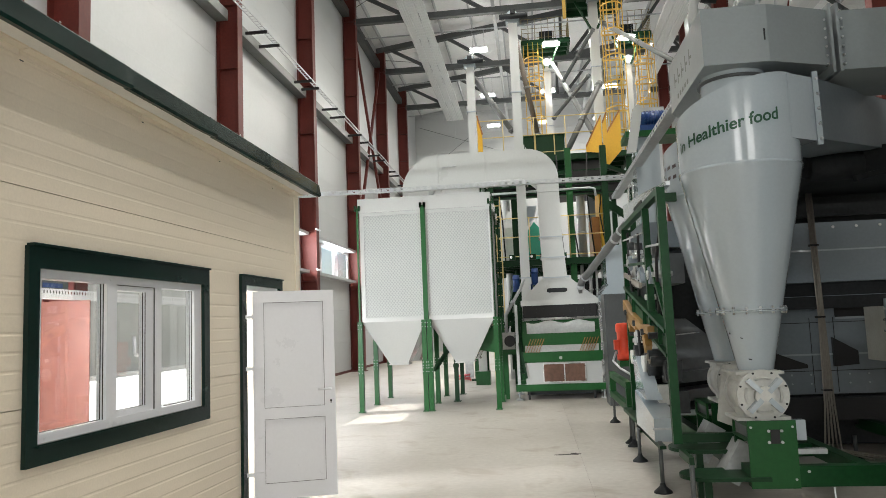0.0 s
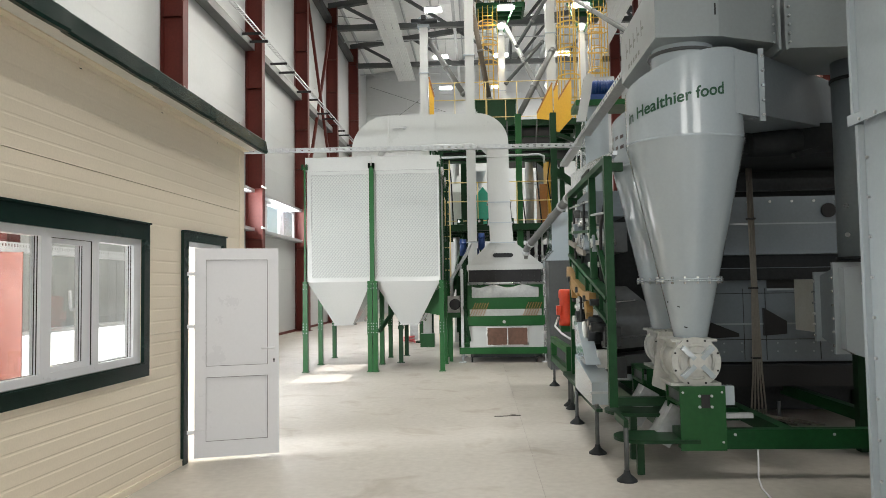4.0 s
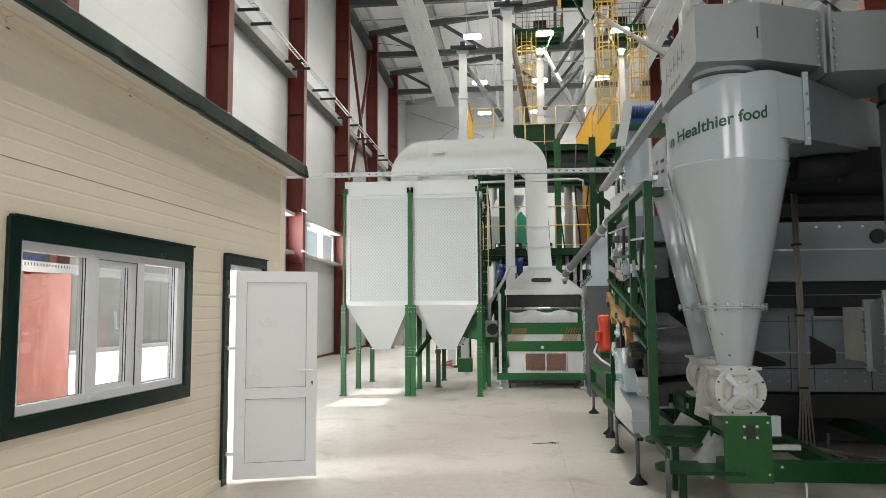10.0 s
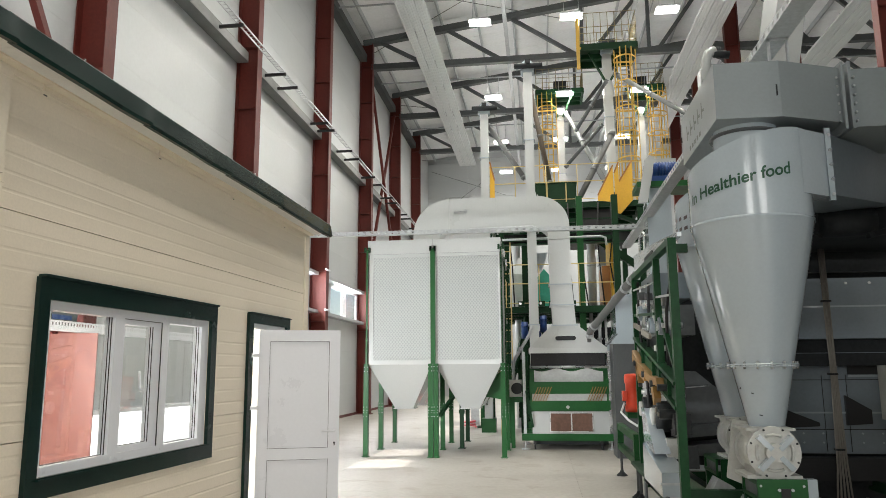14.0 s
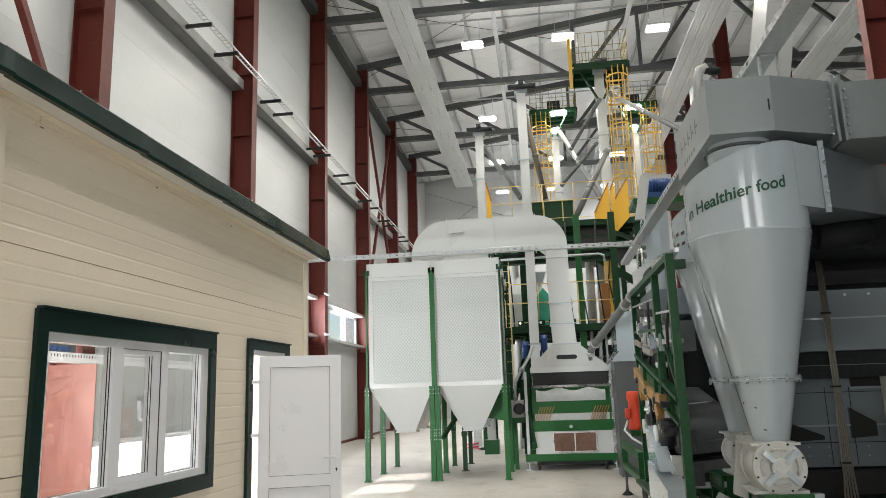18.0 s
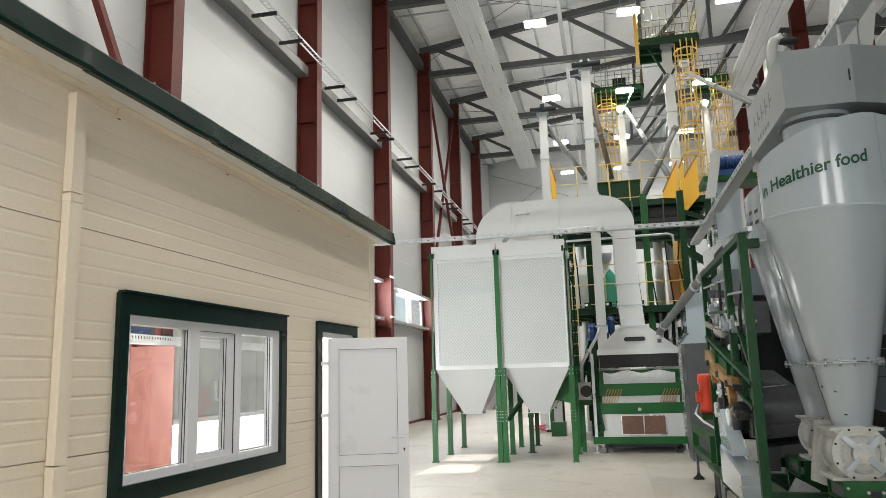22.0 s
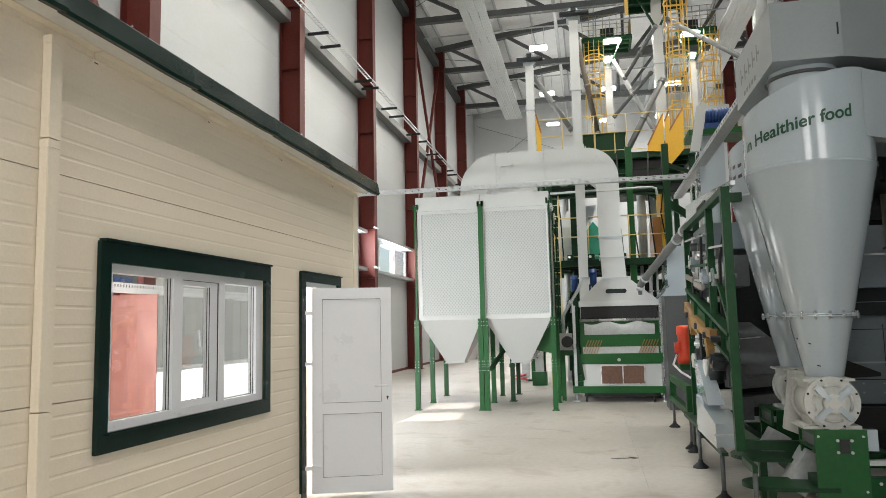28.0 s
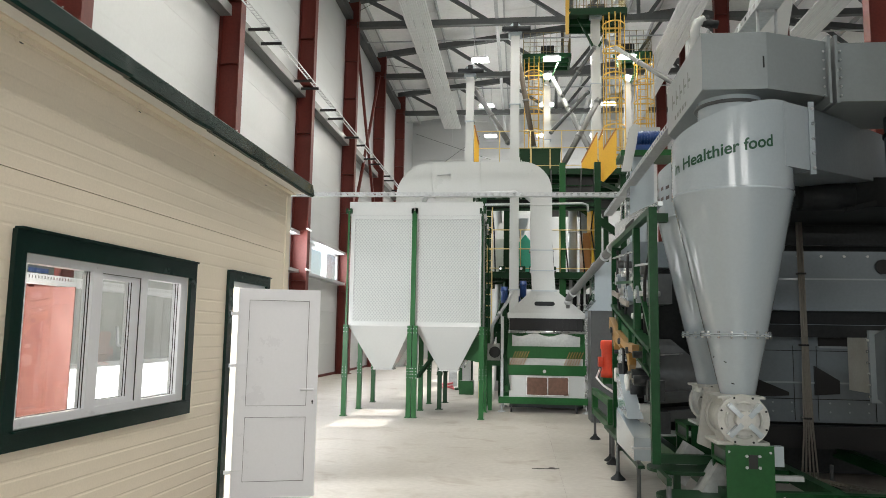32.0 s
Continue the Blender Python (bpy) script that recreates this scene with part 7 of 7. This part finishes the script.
boxpart("foot", (2.03, 2.45, 12.85, 13.05, 4.85, 4.98), BLUE, bl)
for x, y, z, w in ((2.35, 11.4, 2.0, 0.3), (2.6, 10.9, 2.9, 0.26)):
    bm = bmesh.new()
    rod(bm, (x, y, 0.0), (x, y, z), w, n=24)
    tagged(part("grey_vessel", bm, MGREY), "grey upright vessel behind the green frame", "vessel", "grey vessels")

# things on the floor under the bins and behind them
hose = thing("pink_hose", "coiled pink hose on the floor by an elevator boot", "hose")
bm = bmesh.new()
pipe(bm, [(-2.05 + 0.16 * math.cos(t * 0.6), 21.4 + 0.22 * math.sin(t * 0.6), 0.03 + 0.008 * t) for t in range(24)], 0.03, 8)
part("coil", bm, PINK, hose)
mf = thing("mesh_guard", "pale perforated upright guard beside a green post", "guard")
boxpart("post", (-1.75, -1.6, 21.4, 21.55, 0.0, 2.4), MGREEN, mf)
boxpart("sheet", (-2.02, -1.78, 21.3, 21.32, 0.1, 2.6), GALV, mf)
boxpart("foot_plate", (-1.85, -1.5, 21.3, 21.65, 0.0, 0.05), DGREEN, mf)

# a dark smear of dirt on the floor joint
bm = bmesh.new()
rng = random.Random(3)
for k in range(9):
    cx, cy, rr = 0.45 + 0.05 * rng.uniform(-1, 1), 9.3 + 0.05 * rng.uniform(-1, 1), rng.uniform(0.015, 0.045)
    flat = 0.35
    if k > 4:
        cx, cy, rr, flat = 0.44 - 0.055 * (k - 4), 9.28 - 0.012 * (k - 4), 0.05, 0.16
    out = [(cx + rr * (1 + 0.4 * rng.random()) * math.cos(a), cy + flat * rr * (1 + 0.4 * rng.random()) * math.sin(a)) for a in (2 * math.pi * i / 9 for i in range(9))]
    prism(bm, out, lambda a, b: Vector((a, b, 0.0005)), lambda a, b: Vector((a, b, 0.006)))
tagged(part("dirt_clump", bm, mat("dark_dirt", (0.05, 0.045, 0.04), 0.8, 0, 0.2, 60)), "dark clump of dirt on the floor joint", "dirt", kind="stuff")

# pipes, the dark put under the platform and pale casings seen between the tower posts
def rod_thing(name, x, y, z0, z1, r, material, label, cat, group, rings=()):
    ob = thing(name, label, cat, group)
    bm = bmesh.new()
    rod(bm, (x, y, z0), (x, y, z1), r, n=18)
    part("tube", bm, material, ob)
    for z in rings:
        bm = bmesh.new()
        rod(bm, (x, y, z - 0.02), (x, y, z + 0.02), r + 0.02, n=18)
        part("joint_ring", bm, GALV, ob)


rod_thing("down_pipe", 1.51, 21.0, 3.24, 6.2, 0.12, DUCTW, "white down pipe standing on the lower platform", "pipe", "tower down pipes", (4.1, 4.55, 5.2))
rod_thing("down_pipe", 1.30, 22.6, 3.24, 6.2, 0.09, DUCTW, "thin white down pipe on the lower platform", "pipe", "tower down pipes", (3.9, 5.0))
rod_thing("down_pipe", 0.92, 22.0, 3.24, 6.2, 0.05, CABLE, "olive grey thin pipe on the lower platform", "pipe", "tower down pipes", (4.3,))
rod_thing("down_pipe", -0.62, 21.5, 0.0, 6.2, 0.10, DUCTW, "white pipe running down through the platforms", "pipe", "tower down pipes", (1.5, 4.0, 5.3))
for x in (1.32, 1.52, 1.68, 1.85):
    rod_thing("down_pipe", x, 19.2, 0.0, 3.05, 0.045 if x != 1.68 else 0.03, DUCTW if x != 1.52 else GALV, "slim pale pipe dropping below the lower platform", "pipe", "tower down pipes", (1.2, 2.4))
gc = thing("grey_casing", "pale grey upright casing behind the tower posts", "casing")
boxpart("shaft", (1.74, 2.02, 21.3, 21.7, 3.24, 6.1), MGREY, gc, bevel=0.01)
boxpart("collar", (1.71, 2.05, 21.27, 21.73, 4.6, 4.66), MGREY, gc)
# black front sheet added where the platform's underside lies in shade
bs = thing("stair_housing", "black sheet standing for the shade under the main platform", "housing")
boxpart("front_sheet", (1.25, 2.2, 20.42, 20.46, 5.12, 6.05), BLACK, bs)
for z in (5.78, 5.55):
    boxpart("tread_edge", (1.3, 2.15, 20.40, 20.42, z, z + 0.03), DGREEN, bs)
dk = thing("cross_girder", "dark girder across the tower front", "girder")
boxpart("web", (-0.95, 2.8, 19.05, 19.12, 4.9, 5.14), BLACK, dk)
boxpart("flange", (-0.95, 2.8, 18.98, 19.2, 5.14, 5.17), DGREEN, dk)
boxpart("flange", (-0.95, 2.8, 18.98, 19.2, 4.87, 4.9), DGREEN, dk)
cb = thing("control_box", "grey machine cabinet behind the separator", "cabinet")
boxpart("body", (1.44, 1.80, 14.3, 14.9, 2.3, 3.0), MGREY, cb, bevel=0.01)
boxpart("lower_body", (1.36, 1.80, 14.25, 14.9, 0.0, 2.1), SLATE, cb, bevel=0.01)
bm = bmesh.new()
prism(bm, [(1.30, 2.1), (1.80, 2.1), (1.80, 2.45), (1.52, 2.36)], lambda a, b: Vector((a, 14.22, b)), lambda a, b: Vector((a, 14.9, b)))
part("sloping_cowl", bm, MGREY, cb)
boxpart("cap", (1.42, 1.82, 14.28, 14.92, 3.0, 3.04), MGREY, cb)
for k, (x, z) in enumerate(((-0.1, 2.5), (0.42, 2.62))):
    pm = thing("drive_motor", "small blue motor hung below the lower platform", "motor", "blue motors", m=pose(x, 18.75, z))
    bm = bmesh.new()
    rod(bm, (-0.13, 0, 0), (0.13, 0, 0), 0.1, n=18)
    part("body", bm, BLUE, pm)
    boxpart("hanger", (-0.06, 0.06, -0.04, 0.04, 0.09, 3.06 - z), DGREEN, pm)
    boxpart("terminal_box", (-0.05, 0.06, -0.14, -0.08, -0.03, 0.07), BLUE, pm)

yb = thing("ladder_guard", "flat yellow guard plate beside the topmost platform", "guard")
boxpart("plate", (1.46, 1.57, 23.2, 23.24, 11.4, 13.2), LYELLOW, yb)
boxpart("bracket", (1.5, 1.62, 23.24, 23.34, 12.12, 12.18), LYELLOW, yb)
# busy small parts behind the rails of the lower platform
rng = random.Random(21)
for k in range(7):
    x = (-0.72, -0.25, 0.62, 0.82, 1.2, 1.62, 1.95)[k]
    ob = thing("cable_drop", "dark cable drop hanging below the main platform", "cable", "cable drops")
    bm = bmesh.new()
    pipe(bm, [(x, 19.3, 6.0), (x + 0.05 * rng.uniform(-1, 1), 19.3, 5.1), (x + 0.1 * rng.uniform(-1, 1), 19.3, 4.4), (x + 0.08, 19.35, 3.24)], 0.018, 8)
    part("sheath", bm, BLACK if k % 2 else MDARK, ob)
ps = thing("pale_sifter", "pale cream casing with conical lid on the lower platform", "sifter")
boxpart("casing", (-0.75, -0.2, 20.6, 21.3, 3.24, 4.3), CASTING, ps, bevel=0.02)
bm = bmesh.new()
quad_mesh(bm, [Vector(v) for v in ((-0.75, 20.6, 4.3), (-0.2, 20.6, 4.3), (-0.2, 21.3, 4.3), (-0.75, 21.3, 4.3), (-0.55, 20.85, 4.8), (-0.4, 20.85, 4.8), (-0.4, 21.05, 4.8), (-0.55, 21.05, 4.8))],
          [(0, 3, 2, 1), (4, 5, 6, 7), (0, 1, 5, 4), (1, 2, 6, 5), (2, 3, 7, 6), (3, 0, 4, 7)])
part("lid", bm, DUCTW, ps)
for k in range(6):
    x = 0.45 + 0.26 * k
    ob = thing("deck_fitting", "small dark fitting with a bright rim on the lower deck edge", "fitting", "deck edge fittings", m=pose(x - 0.9, 18.82, 3.3))
    boxpart("block", (-0.08, 0.08, -0.05, 0.07, -0.08, 0.06), DGREEN, ob, bevel=0.01)
    bm = bmesh.new()
    rod(bm, (-0.03, -0.07, 0.0), (-0.03, -0.05, 0.0), 0.035, n=12)
    part("rim", bm, STAINLESS, ob)
